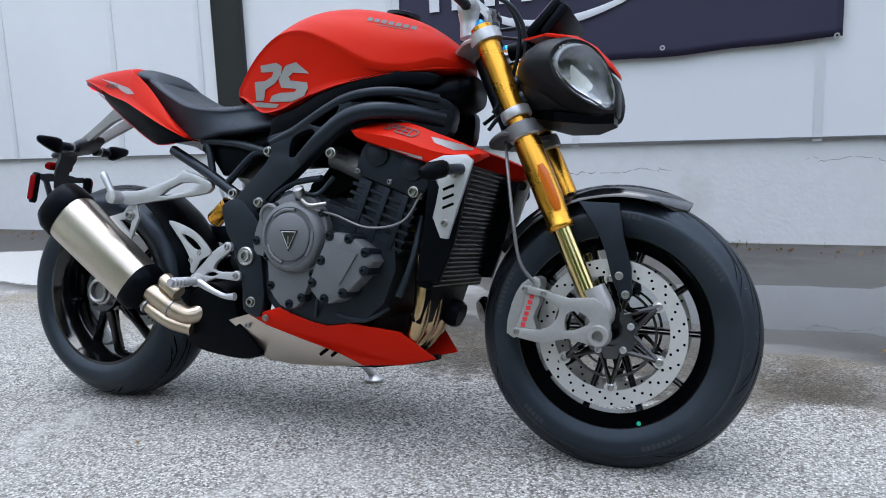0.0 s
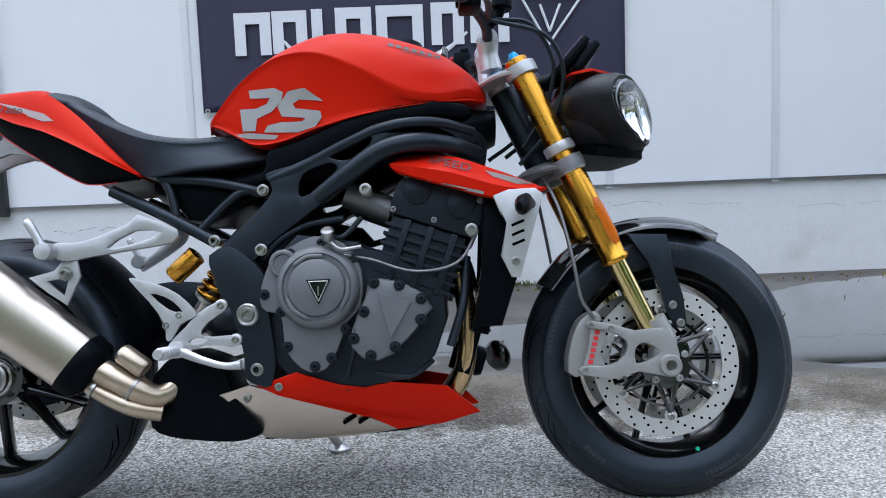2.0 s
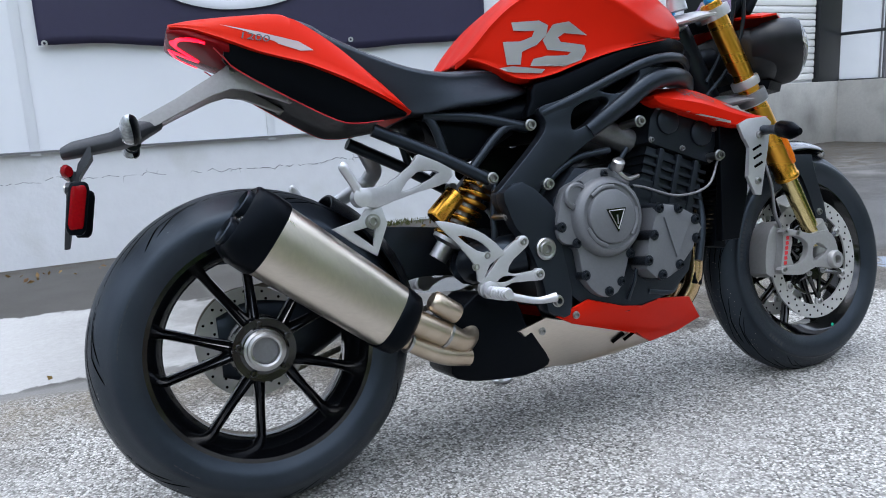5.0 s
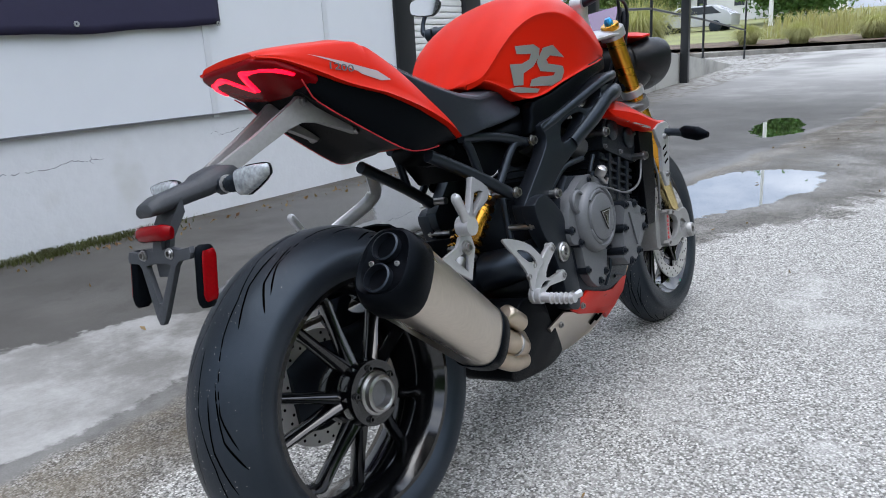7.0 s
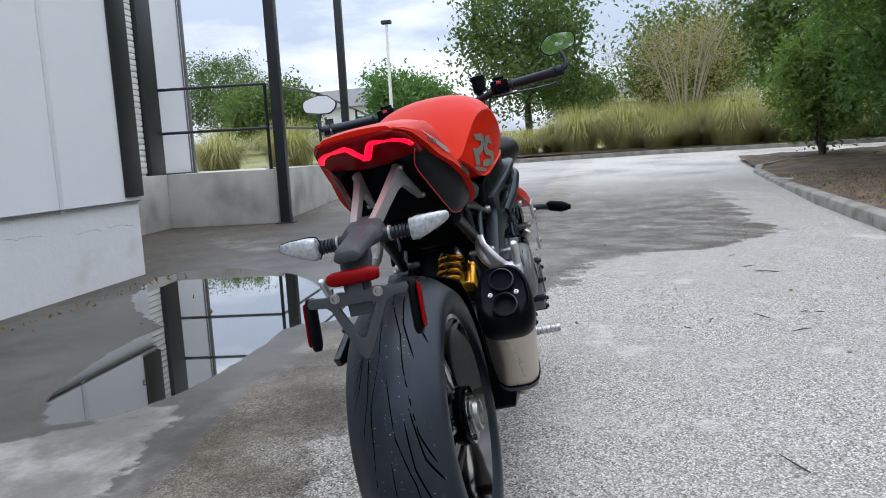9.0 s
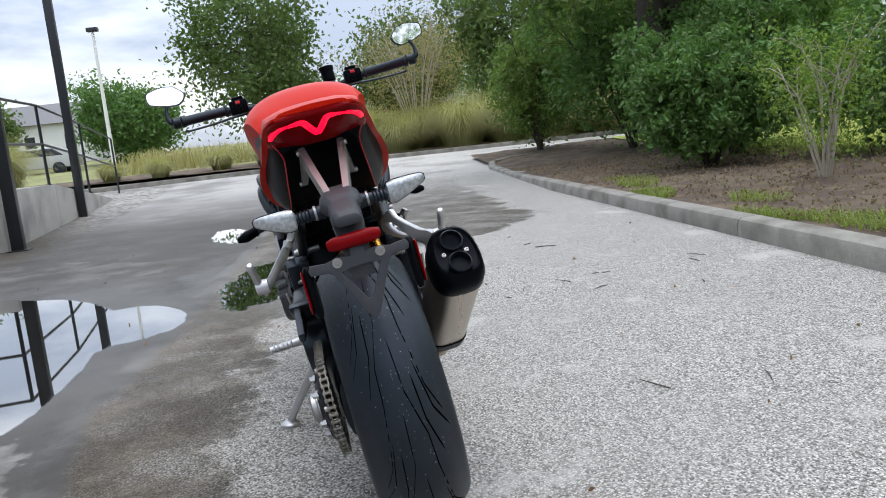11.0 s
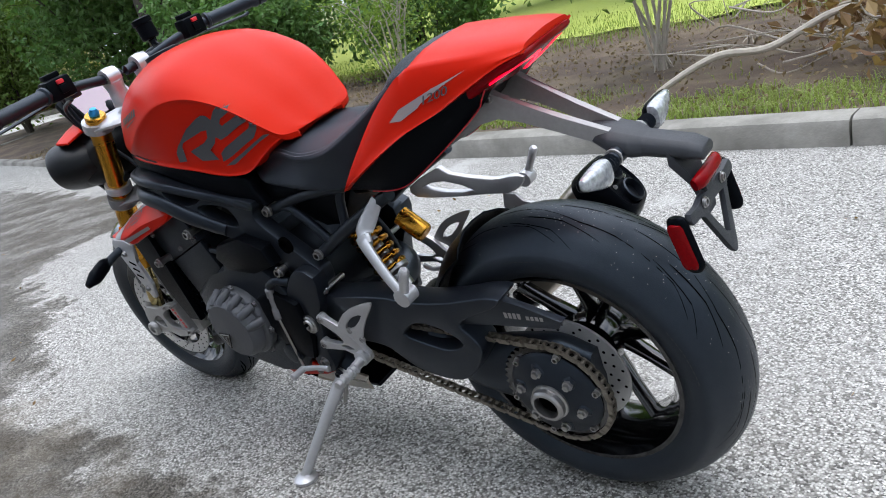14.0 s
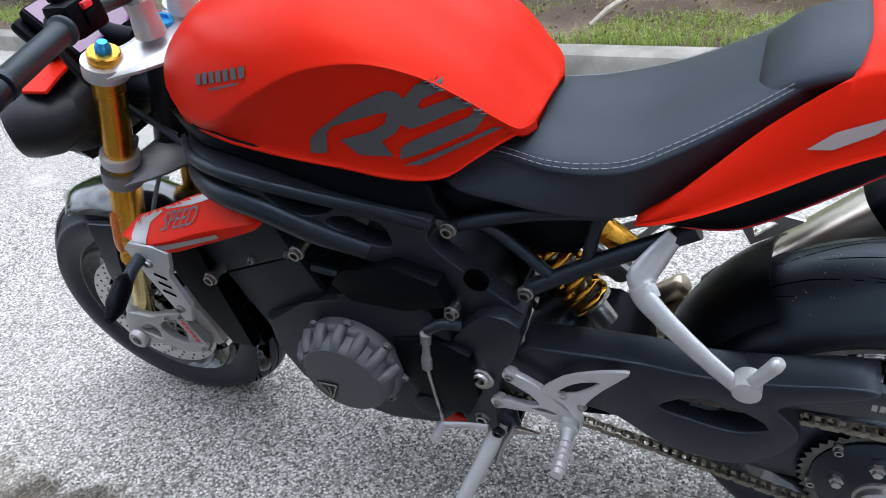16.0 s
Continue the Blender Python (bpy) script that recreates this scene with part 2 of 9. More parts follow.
LEAF_DARK = leafy("dark_green_leaf", (0.098, 0.180, 0.055))
LEAF_MID = leafy("mid_green_leaf", (0.13, 0.195, 0.05))
LEAF_LIGHT = leafy("light_green_leaf", (0.17, 0.25, 0.05))
LEAF_DRY = leafy("dry_leaf", (0.20, 0.115, 0.058), 0.5)
LEAF_FAR = leafy("far_olive_leaf", (0.092, 0.140, 0.044))
LITTER = leafy("leaf_litter_brown", (0.19, 0.135, 0.095), 0.6)
LEAF_TAN = leafy("tan_bush_leaf", (0.28, 0.24, 0.115), 0.35)
GRASS_BLADE = leafy("grass_blade", (0.24, 0.29, 0.085), 0.35)
MOSS = leafy("moss", (0.07, 0.075, 0.025), 0.4)
GRASS_TALL = leafy("tall_grass_blade", (0.33, 0.29, 0.14), 0.35)
PAMPAS = leafy("clump_grass_blade", (0.34, 0.32, 0.15), 0.3)


def ground_material():
    """Pale aggregate paving by the motorcycle, dark wet asphalt by the wall, and standing water."""
    m = bpy.data.materials.new("aggregate_paving_and_wet_asphalt")
    m.use_nodes = True
    n, l = m.node_tree.nodes, m.node_tree.links
    p = n["Principled BSDF"]
    co = n.new("ShaderNodeTexCoord")
    sep = n.new("ShaderNodeSeparateXYZ")
    l.new(co.outputs["Object"], sep.inputs[0])

    def noise_of(scale, detail=5, rough=0.5):
        t = n.new("ShaderNodeTexNoise")
        t.inputs["Scale"].default_value, t.inputs["Detail"].default_value, t.inputs["Roughness"].default_value = scale, detail, rough
        l.new(co.outputs["Object"], t.inputs["Vector"])
        return t.outputs["Fac"]

    def calc(op, a, b=None, c=None):
        k = n.new("ShaderNodeMath")
        k.operation = op
        for i, v in enumerate((a, b, c)):
            if v is None:
                continue
            if isinstance(v, (int, float)):
                k.inputs[i].default_value = v
            else:
                l.new(v, k.inputs[i])
        return k.outputs[0]

    def soft(v, lo, hi):
        k = n.new("ShaderNodeMapRange")
        k.interpolation_type = "SMOOTHSTEP"
        k.inputs["From Min"].default_value, k.inputs["From Max"].default_value = lo, hi
        l.new(v, k.inputs["Value"])
        return k.outputs["Result"]

    def blend(fac, a, b):
        k = n.new("ShaderNodeMixRGB")
        if isinstance(fac, float):
            k.inputs[0].default_value = fac
        else:
            l.new(fac, k.inputs[0])
        for i, v in ((1, a), (2, b)):
            if isinstance(v, tuple):
                k.inputs[i].default_value = (*v, 1)
            else:
                l.new(v, k.inputs[i])
        return k.outputs[0]

    x, y = sep.outputs[0], sep.outputs[1]
    wob = calc("SUBTRACT", noise_of(1.1, 8, 0.62), 0.5)
    wob2 = calc("SUBTRACT", noise_of(4.0, 6, 0.6), 0.5)

    wob3 = calc("SUBTRACT", noise_of(11.0, 6, 0.65), 0.5)

    def patch(cx, cy, rx, ry, edge=0.25, turn=0.0, rough_edge=0.9):
        """A soft-edged oval with an uneven outline: 1 inside, 0 outside."""
        dx, dy = calc("SUBTRACT", x, cx), calc("SUBTRACT", y, cy)
        c, s = math.cos(turn), math.sin(turn)
        u = calc("DIVIDE", calc("ADD", calc("MULTIPLY", dx, c), calc("MULTIPLY", dy, s)), rx)
        v = calc("DIVIDE", calc("SUBTRACT", calc("MULTIPLY", dy, c), calc("MULTIPLY", dx, s)), ry)
        d = calc("SQRT", calc("ADD", calc("MULTIPLY", u, u), calc("MULTIPLY", v, v)))
        d = calc("ADD", d, calc("ADD", calc("MULTIPLY", wob, rough_edge), calc("ADD", calc("MULTIPLY", wob2, 0.3 * rough_edge), calc("MULTIPLY", wob3, 0.18 * rough_edge))))
        return calc("SUBTRACT", 1.0, soft(d, 1 - edge, 1 + edge * 0.2))

    # stones of the aggregate, a few millimetres each
    vor = n.new("ShaderNodeTexVoronoi")
    vor.inputs["Scale"].default_value = 180
    l.new(co.outputs["Object"], vor.inputs["Vector"])
    vcol = n.new("ShaderNodeSeparateColor")
    l.new(vor.outputs["Color"], vcol.inputs[0])
    stone = n.new("ShaderNodeValToRGB")
    el = stone.color_ramp.elements
    el[0].position, el[0].color = 0.0, (0.045, 0.043, 0.040, 1)
    el[1].position, el[1].color = 1.0, (0.66, 0.645, 0.612, 1)
    for pos, c in ((0.25, (0.19, 0.183, 0.169)), (0.5, (0.35, 0.34, 0.318)), (0.80, (0.50, 0.487, 0.458))):
        e = el.new(pos)
        e.color = (*c, 1)
    l.new(vcol.outputs[0], stone.inputs["Fac"])
    gaps = soft(vor.outputs["Distance"], 0.35, 0.75)
    agg = blend(calc("MULTIPLY", gaps, 0.55), stone.outputs["Color"], (0.085, 0.079, 0.069))
    agg = blend(calc("MULTIPLY", soft(noise_of(0.8, 6), 0.42, 0.72), 0.35), agg, (0.25, 0.24, 0.225))
    agg = blend(calc("MULTIPLY", soft(noise_of(2.7, 7, 0.7), 0.55, 0.75), 0.30), agg, (0.50, 0.485, 0.465))

    # smooth asphalt: grey when dry
    asp = blend(noise_of(160, 4, 0.7), (0.12, 0.116, 0.11), (0.26, 0.252, 0.242))
    asp = blend(calc("MULTIPLY", soft(noise_of(1.3, 8, 0.6), 0.42, 0.7), 0.45), asp, (0.33, 0.32, 0.305))
    edge_y = calc("ADD", calc("MULTIPLY", soft(x, -0.4, 1.2), 0.20), 0.88)
    side = calc("SUBTRACT", calc("ADD", y, calc("ADD", calc("MULTIPLY", wob, 0.22), calc("MULTIPLY", wob2, 0.16))), edge_y)
    is_asp = soft(side, 0.0, 0.07)
    # brown grit and moss among the stones near the gutter
    brown = calc("MULTIPLY", soft(calc("ADD", y, calc("MULTIPLY", wob2, 0.5)), 0.45, 0.80), soft(noise_of(5.0, 7, 0.7), 0.30, 0.62))
    agg = blend(calc("MULTIPLY", brown, 0.62), agg, blend(noise_of(70, 4, 0.7), (0.10, 0.075, 0.042), (0.26, 0.215, 0.15)))
    # pale dusty islands on the aggregate
    agg = blend(calc("MULTIPLY", calc("MULTIPLY", soft(noise_of(1.6, 8, 0.68), 0.56, 0.66), soft(noise_of(0.5, 3), 0.42, 0.58)), 0.5), agg, (0.47, 0.46, 0.44))
    base = blend(is_asp, agg, asp)

    # a tongue of bare pale concrete
    tongue = patch(-1.35, 1.52, 2.10, 0.52, 0.03, -0.06, 0.75)
    base = blend(calc("MULTIPLY", tongue, 0.85), base, blend(noise_of(45, 8, 0.8), (0.30, 0.295, 0.285), (0.58, 0.57, 0.555)))
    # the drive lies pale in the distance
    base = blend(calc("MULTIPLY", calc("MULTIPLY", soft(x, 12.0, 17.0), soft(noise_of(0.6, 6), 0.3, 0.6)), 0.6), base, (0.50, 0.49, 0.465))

    # damp: everything by the wall but the tongue, and an irregular zone ahead of the motorcycle, with tree shade
    # painted in farther out
    line = calc("SUBTRACT", 0.52, calc("ADD", calc("MULTIPLY", soft(x, 2.1, 3.6), 0.55), calc("MULTIPLY", soft(x, 3.7, 6.0), 1.75)))
    rag = calc("ADD", calc("MULTIPLY", wob, 1.0), calc("ADD", calc("MULTIPLY", wob2, 0.75), calc("MULTIPLY", wob3, 0.30)))
    # past the near damp, this darkening is tree shade put into the paving's colour
    ahead = calc("MULTIPLY", soft(calc("ADD", calc("SUBTRACT", y, line), rag), -0.04, 0.10), calc("SUBTRACT", 1.0, soft(x, 8.0, 14.5)))
    ahead = calc("MULTIPLY", ahead, calc("ADD", 0.52, calc("MULTIPLY", soft(noise_of(2.2, 7, 0.68), 0.36, 0.58), 0.46)))
    ahead = calc("MULTIPLY", ahead, soft(x, -1.2, 0.4))
    by_wall = calc("MULTIPLY", soft(side, 0.05, 0.16), calc("SUBTRACT", 1.0, calc("MULTIPLY", tongue, 0.97)))
    by_wall = calc("MULTIPLY", by_wall, calc("SUBTRACT", 1.0, calc("MULTIPLY", soft(x, 9.0, 12.0), 0.8)))
    dry = patch(5.7, 3.05, 1.65, 0.50, 0.05, 1.03, 1.0)
    by_wall = calc("MULTIPLY", by_wall, calc("SUBTRACT", 1.0, calc("MULTIPLY", dry, 0.95)))
    by_wall = calc("MULTIPLY", by_wall, calc("ADD", 0.70, calc("MULTIPLY", noise_of(1.7, 6, 0.6), 0.45)))
    damp_and_shade = calc("MINIMUM", 1.0, calc("MAXIMUM", ahead, by_wall))
    water = calc("MAXIMUM", calc("MAXIMUM", patch(3.10, 2.38, 1.45, 0.62, 0.03, 0.70, 0.40), calc("MAXIMUM", patch(1.80, 1.80, 1.15, 0.40, 0.03, 0.12, 0.45), patch(2.70, 1.52, 0.55, 0.36, 0.03, 0.3, 0.4))), patch(3.80, 0.72, 1.15, 0.34, 0.04, -0.12, 1.5))
    water = calc("MAXIMUM", water, patch(7.4, 1.60, 0.85, 0.26, 0.04, 0.2, 1.5))
    wet_halo = calc("MAXIMUM", patch(2.7, 2.1, 2.6, 1.4, 0.5, 0.3, 0.8), patch(4.2, 0.8, 2.2, 0.9, 0.5, 0.0, 1.2))
    dark = n.new("ShaderNodeMixRGB")
    dark.blend_type, dark.inputs[0].default_value = "MULTIPLY", 1.0
    l.new(base, dark.inputs[1])
    l.new(blend(is_asp, (0.30, 0.28, 0.255), (0.30, 0.29, 0.275)), dark.inputs[2])
    wet_and_shade_col = dark.outputs[0]
    col = blend(damp_and_shade, base, wet_and_shade_col)
    col = blend(water, col, (0.012, 0.011, 0.009))
    # moss and grit along the wall
    grit = calc("MULTIPLY", soft(calc("SUBTRACT", y, calc("MULTIPLY", x, 0.105)), 2.98, 3.22), soft(noise_of(7, 6, 0.7), 0.45, 0.6))
    col = blend(calc("MULTIPLY", grit, 0.8), col, (0.055, 0.042, 0.024))
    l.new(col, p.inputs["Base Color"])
    l.new(calc("ADD", calc("SUBTRACT", 0.45, calc("MULTIPLY", damp_and_shade, 0.32)), calc("MULTIPLY", water, 0.40)), p.inputs["Specular IOR Level"])
    rough = calc("SUBTRACT", 0.84, calc("MULTIPLY", damp_and_shade, calc("ADD", 0.24, calc("MULTIPLY", wet_halo, 0.30))))
    rough = calc("MULTIPLY", rough, calc("SUBTRACT", 1.0, calc("MULTIPLY", water, 0.97)))
    l.new(rough, p.inputs["Roughness"])
    l.new(water, p.inputs["Coat Weight"])
    p.inputs["Coat IOR"].default_value, p.inputs["Coat Roughness"].default_value = 1.75, 0.02
    h = calc("ADD", calc("MULTIPLY", calc("SUBTRACT", 1.0, vor.outputs["Distance"]), calc("SUBTRACT", 1.0, is_asp)), calc("MULTIPLY", noise_of(140, 3), 0.5))
    h = calc("MULTIPLY", h, calc("SUBTRACT", 1.0, water))
    b = n.new("ShaderNodeBump")
    b.inputs["Strength"].default_value, b.inputs["Distance"].default_value = 0.55, 0.004
    l.new(h, b.inputs["Height"])
    l.new(b.outputs["Normal"], p.inputs["Normal"])
    return m


GROUND = ground_material()


# ---- mesh helpers ----
def part(name, bm, mat, parent=None, label="", smooth=35, sub=0):
    """Links a bmesh as one mesh object under a thing or a part."""
    bmesh.ops.recalc_face_normals(bm, faces=bm.faces[:])
    me = bpy.data.meshes.new(name)
    bm.to_mesh(me)
    bm.free()
    return mesh_part(name, me, mat, parent, label, smooth, sub)


def mesh_part(name, me, mat, parent=None, label="", smooth=35, sub=0):
    me.materials.append(mat)
    if smooth:
        me.shade_smooth()
        if smooth < 180:
            me.set_sharp_from_angle(angle=radians(smooth))
    ob = new(name, me)
    if parent:
        ob.parent = parent
    if label:
        ob["label"] = label
    if sub:
        s = ob.modifiers.new("soften", "SUBSURF")
        s.levels = s.render_levels = sub
    return ob


def thing(name, m, label, category, group="", kind=""):
    ob = new(name)
    ob.empty_display_size = 0.1
    ob.matrix_world = m
    return tagged(ob, label, category, group, kind)


def box(bm, lo, hi, bevel=0.0, m=None):
    r = bmesh.ops.create_cube(bm, size=1.0)
    c = [(a + b) / 2 for a, b in zip(lo, hi)]
    s = [b - a for a, b in zip(lo, hi)]
    for v in r["verts"]:
        v.co = Vector([c[i] + v.co[i] * s[i] for i in range(3)])
    if bevel:
        es = list({e for v in r["verts"] for e in v.link_edges})
        out = bmesh.ops.bevel(bm, geom=es, offset=bevel, segments=2, profile=0.6, affect="EDGES")
        vs = list({v for f in out["faces"] for v in f.verts} | {v for v in r["verts"] if v.is_valid})
    else:
        vs = r["verts"]
    if m:
        for v in vs:
            v.co = m @ v.co
    return vs


def ring_faces(bm, rings, closed=True, caps=True):
    n = len(rings[0])
    for a, b in zip(rings, rings[1:]):
        for i in range(n if closed else n - 1):
            bm.faces.new((a[i], a[(i + 1) % n], b[(i + 1) % n], b[i]))
    if caps and closed:
        bm.faces.new(rings[0][::-1])
        bm.faces.new(rings[-1])


def loft(bm, rings, closed=True, caps=True):
    ring_faces(bm, [[bm.verts.new(p) for p in r] for r in rings], closed, caps)


def frame_of(axis):
    a = Vector(axis).normalized()
    h = Vector((0, 0, 1)) if abs(a.z) < 0.9 else Vector((1, 0, 0))
    u = h.cross(a).normalized()
    return u, a.cross(u), a


def lathe(bm, profile, centre, axis, n=32, caps=True, arc=None):
    """Turns a profile of (radius, height along the axis) pairs."""
    u, v, a = frame_of(axis)
    c = Vector(centre)
    rings = [[c + a * h + (u * math.cos(2 * math.pi * i / n) + v * math.sin(2 * math.pi * i / n)) * r for i in range(n)] for r, h in profile]
    loft(bm, rings, True, caps)


def rod(bm, p, q, r, r2=None, n=10):
    d = Vector(q) - Vector(p)
    lathe(bm, [(r, 0), (r if r2 is None else r2, d.length)], p, d, n)


def bolt(bm, p, axis, r=0.008, h=0.006):
    lathe(bm, [(r * 1.25, 0), (r * 1.25, h * 0.35), (r, h * 0.4), (r * 0.95, h), (r * 0.60, h), (r * 0.56, h * 0.05)], p, axis, 12)


def smooth_path(pts, sub=5):
    pts = [Vector(p) for p in pts]
    if len(pts) < 3 or sub < 2:
        return pts
    out = []
    ext = [pts[0] * 2 - pts[1]] + pts + [pts[-1] * 2 - pts[-2]]
    for i in range(1, len(ext) - 2):
        a, b, c, d = ext[i - 1:i + 3]
        for k in range(sub):
            t = k / sub
            out.append(0.5 * (2 * b + (c - a) * t + (2 * a - 5 * b + 4 * c - d) * t * t + (3 * b - a - 3 * c + d) * t ** 3))
    out.append(pts[-1])
    return out


def tube(bm, pts, r, n=10, sub=5, flat=1.0, side=(0, 1, 0)):
    """A round or oval bar along a smooth path; r may be a list, one for each given point; flat squeezes it along side."""
    path = smooth_path(pts, sub)
    rings = []
    for i, p in enumerate(path):
        d = (path[min(i + 1, len(path) - 1)] - path[max(i - 1, 0)]).normalized()
        s = Vector(side)
        s = (s - d * s.dot(d)).normalized()
        w = d.cross(s)
        if isinstance(r, (list, tuple)):
            f = i / max(1, len(path) - 1) * (len(r) - 1)
            k = min(int(f), len(r) - 2)
            rad = r[k] + (r[k + 1] - r[k]) * (f - k)
        else:
            rad = r
        rings.append([p + s * math.cos(2 * math.pi * j / n) * rad * flat + w * math.sin(2 * math.pi * j / n) * rad for j in range(n)])
    loft(bm, rings)


def prism(bm, outline, y0, y1, bevel=0.0, lean=None):
    """A plate: an outline of (x, z) pairs, from y0 to y1. lean(x, z) shifts it sideways."""
    rings = [[bm.verts.new((x, y + (lean(x, z) if lean else 0), z)) for x, z in outline] for y in (y0, y1)]
    n = len(outline)
    fs = [bm.faces.new((rings[0][i], rings[0][(i + 1) % n], rings[1][(i + 1) % n], rings[1][i])) for i in range(n)]
    fs += [bm.faces.new(rings[0][::-1]), bm.faces.new(rings[1])]
    if bevel:
        es = list({e for f in fs[-2:] for e in f.edges})
        bmesh.ops.bevel(bm, geom=es, offset=bevel, segments=2, profile=0.6, affect="EDGES")


def cut_plate(bm, outline, holes, y0, y1, bevel=0.0, lean=None, sub=1):
    """A plate with openings through it: outlines of (x, z) pairs, smoothed when sub is over 1."""
    def dense(loop):
        if sub < 2:
            return loop
        n, out = len(loop), []
        for i in range(n):
            a, b, c, d = (Vector((*loop[(i + k) % n], 0)) for k in (-1, 0, 1, 2))
            for k in range(sub):
                t = k / sub
                q = 0.5 * (2 * b + (c - a) * t + (2 * a - 5 * b + 4 * c - d) * t * t + (3 * b - a - 3 * c + d) * t ** 3)
                out.append((q.x, q.y))
        return out
    loops = [dense(q) for q in (outline, *holes)]
    es, sides = [], []
    first = []
    for q in loops:
        vs = [bm.verts.new((x, y0 + (lean(x, z) if lean else 0), z)) for x, z in q]
        first.append(vs)
        es += [bm.edges.new((vs[i], vs[(i + 1) % len(vs)])) for i in range(len(vs))]
    caps = [f for f in bmesh.ops.triangle_fill(bm, edges=es, use_beauty=True)["geom"] if isinstance(f, bmesh.types.BMFace)]
    twin = {}
    for vs in first:
        for v in vs:
            twin[v] = bm.verts.new((v.co.x, v.co.y + (y1 - y0), v.co.z))
    tops = [bm.faces.new([twin[v] for v in reversed(f.verts[:])]) for f in caps]
    for vs in first:
        for i in range(len(vs)):
            a, b = vs[i], vs[(i + 1) % len(vs)]
            sides.append(bm.faces.new((a, b, twin[b], twin[a])))
    if bevel:
        bmesh.ops.recalc_face_normals(bm, faces=caps + tops + sides)
        rim = list({e for f in sides for e in f.edges if any(g in tops or g in caps for g in e.link_faces)})
        bmesh.ops.bevel(bm, geom=rim, offset=bevel, segments=2, profile=0.6, affect="EDGES", clamp_overlap=True)


def along(x, *table):
    """A value read off a short table of (x, value) pairs."""
    if x <= table[0][0]:
        return table[0][1]
    for (a, u), (b, v) in zip(table, table[1:]):
        if x <= b:
            return u + (v - u) * (x - a) / (b - a)
    return table[-1][1]


def mirrored(fn, *args, **kw):
    for s in (-1, 1):
        fn(s, *args, **kw)


def from_arrays(name, verts, faces, mat, parent=None, label="", smooth=0):
    me = bpy.data.meshes.new(name)
    me.from_pydata(verts, [], faces)
    return mesh_part(name, me, mat, parent, label, smooth)


# ---- the setting ----
WALL_TURN = 6.0
WALL = pose(2.4, 3.5, 0, 0, 0, WALL_TURN)      # the wall's own frame: u along it, v into the building


bm = bmesh.new()
bmesh.ops.create_grid(bm, x_segments=60, y_segments=60, size=260)
ground = part("ground", bm, GROUND, smooth=0)
tagged(ground, "pale aggregate paving with dark wet asphalt and puddles", "ground", kind="structure")


def build_wall():
    wall = thing("wall_north", WALL, "white painted metal siding wall over a painted block base", "wall", kind="structure")
    u0, u1 = -9.0, 1.62
    bm = bmesh.new()
    box(bm, (u0, 0.02, -0.05), (u1, 0.30, 0.64))
    part("block_base", bm, BLOCK_PAINT, wall, "painted concrete block base, cracked and stained at the foot")
    bm = bmesh.new()
    box(bm, (u0, 0.0, 0.645), (u1, 0.30, 5.2))
    part("siding", bm, WALL_PAINT, wall)
    # dark strip that stands for the shadow line under the siding's lower edge
    bm = bmesh.new()
    box(bm, (u0, -0.012, 0.634), (u1, 0.019, 0.644))
    part("siding_shadow_line", bm, ALLOY_DARK, wall, "thin dark strip for the shadow line under the siding")
    # joint covers between the siding sheets
    for u in (-8.2, -7.0, -5.78, -4.92, -3.28, -1.98, -0.56, 0.55):
        bm = bmesh.new()
        box(bm, (u, -0.006, 0.62), (u + 0.05, -0.001, 5.2), 0.0015)
        part("joint_cover", bm, WALL_PAINT, wall)
    bm = bmesh.new()
    box(bm, (-4.72, -0.05, 0.585), (-4.46, -0.001, 5.2), 0.006)
    part("downpipe", bm, TRIM_BLACK, wall, "square black metal downpipe")
    bm = bmesh.new()
    box(bm, (1.40, -0.022, 0.675), (1.66, -0.001, 5.2), 0.004)
    box(bm, (1.622, -0.001, 0.675), (1.66, 0.28, 5.2), 0.004)
    part("corner_trim", bm, TRIM_BLACK, wall, "black metal corner trim")
    # long hairline cracks in the block base, broken and branching
    rng = random.Random(5)
    for a, b, zc, thick in ((-4.2, -2.6, 0.475, 0.0022), (-2.45, -1.35, 0.468, 0.0026), (-0.6, -0.15, 0.505, 0.0018), (0.0, 0.35, 0.495, 0.0014), (0.75, 1.05, 0.44, 0.0014), (1.15, 1.5, 0.455, 0.0016)):
        bm = bmesh.new()
        u, z = a, zc
        while u < b:
            w = rng.uniform(0.008, 0.03)
            z2 = z + rng.uniform(-0.010, 0.010) + (zc - z) * 0.15
            if rng.random() < 0.82:
                rod(bm, (u, 0.0195, z), (u + w, 0.0195, z2), thick * rng.uniform(0.3, 1.0), thick * rng.uniform(0.3, 1.0), n=4)
            if rng.random() < 0.10:
                rod(bm, (u, 0.0195, z), (u + rng.uniform(-0.02, 0.03), 0.0195, z + rng.uniform(-0.04, 0.02)), thick * 0.5, thick * 0.15, n=4)
            u, z = u + w, z2
        part("crack", bm, ALLOY_DARK, wall, "hairline crack in the block base")
    # the return of the wall beyond its corner, and the rest of the building
    bm = bmesh.new()
    box(bm, (u1 - 0.30, 0.302, -0.05), (u1 - 0.002, 3.2, 5.2))
    part("return_wall", bm, WALL_PAINT, wall)
    bm = bmesh.new()
    box(bm, (u0, 0.31, 5.2), (u1 + 0.1, 6.0, 5.4))
    part("roof_edge", bm, TRIM_BLACK, wall)


build_wall()


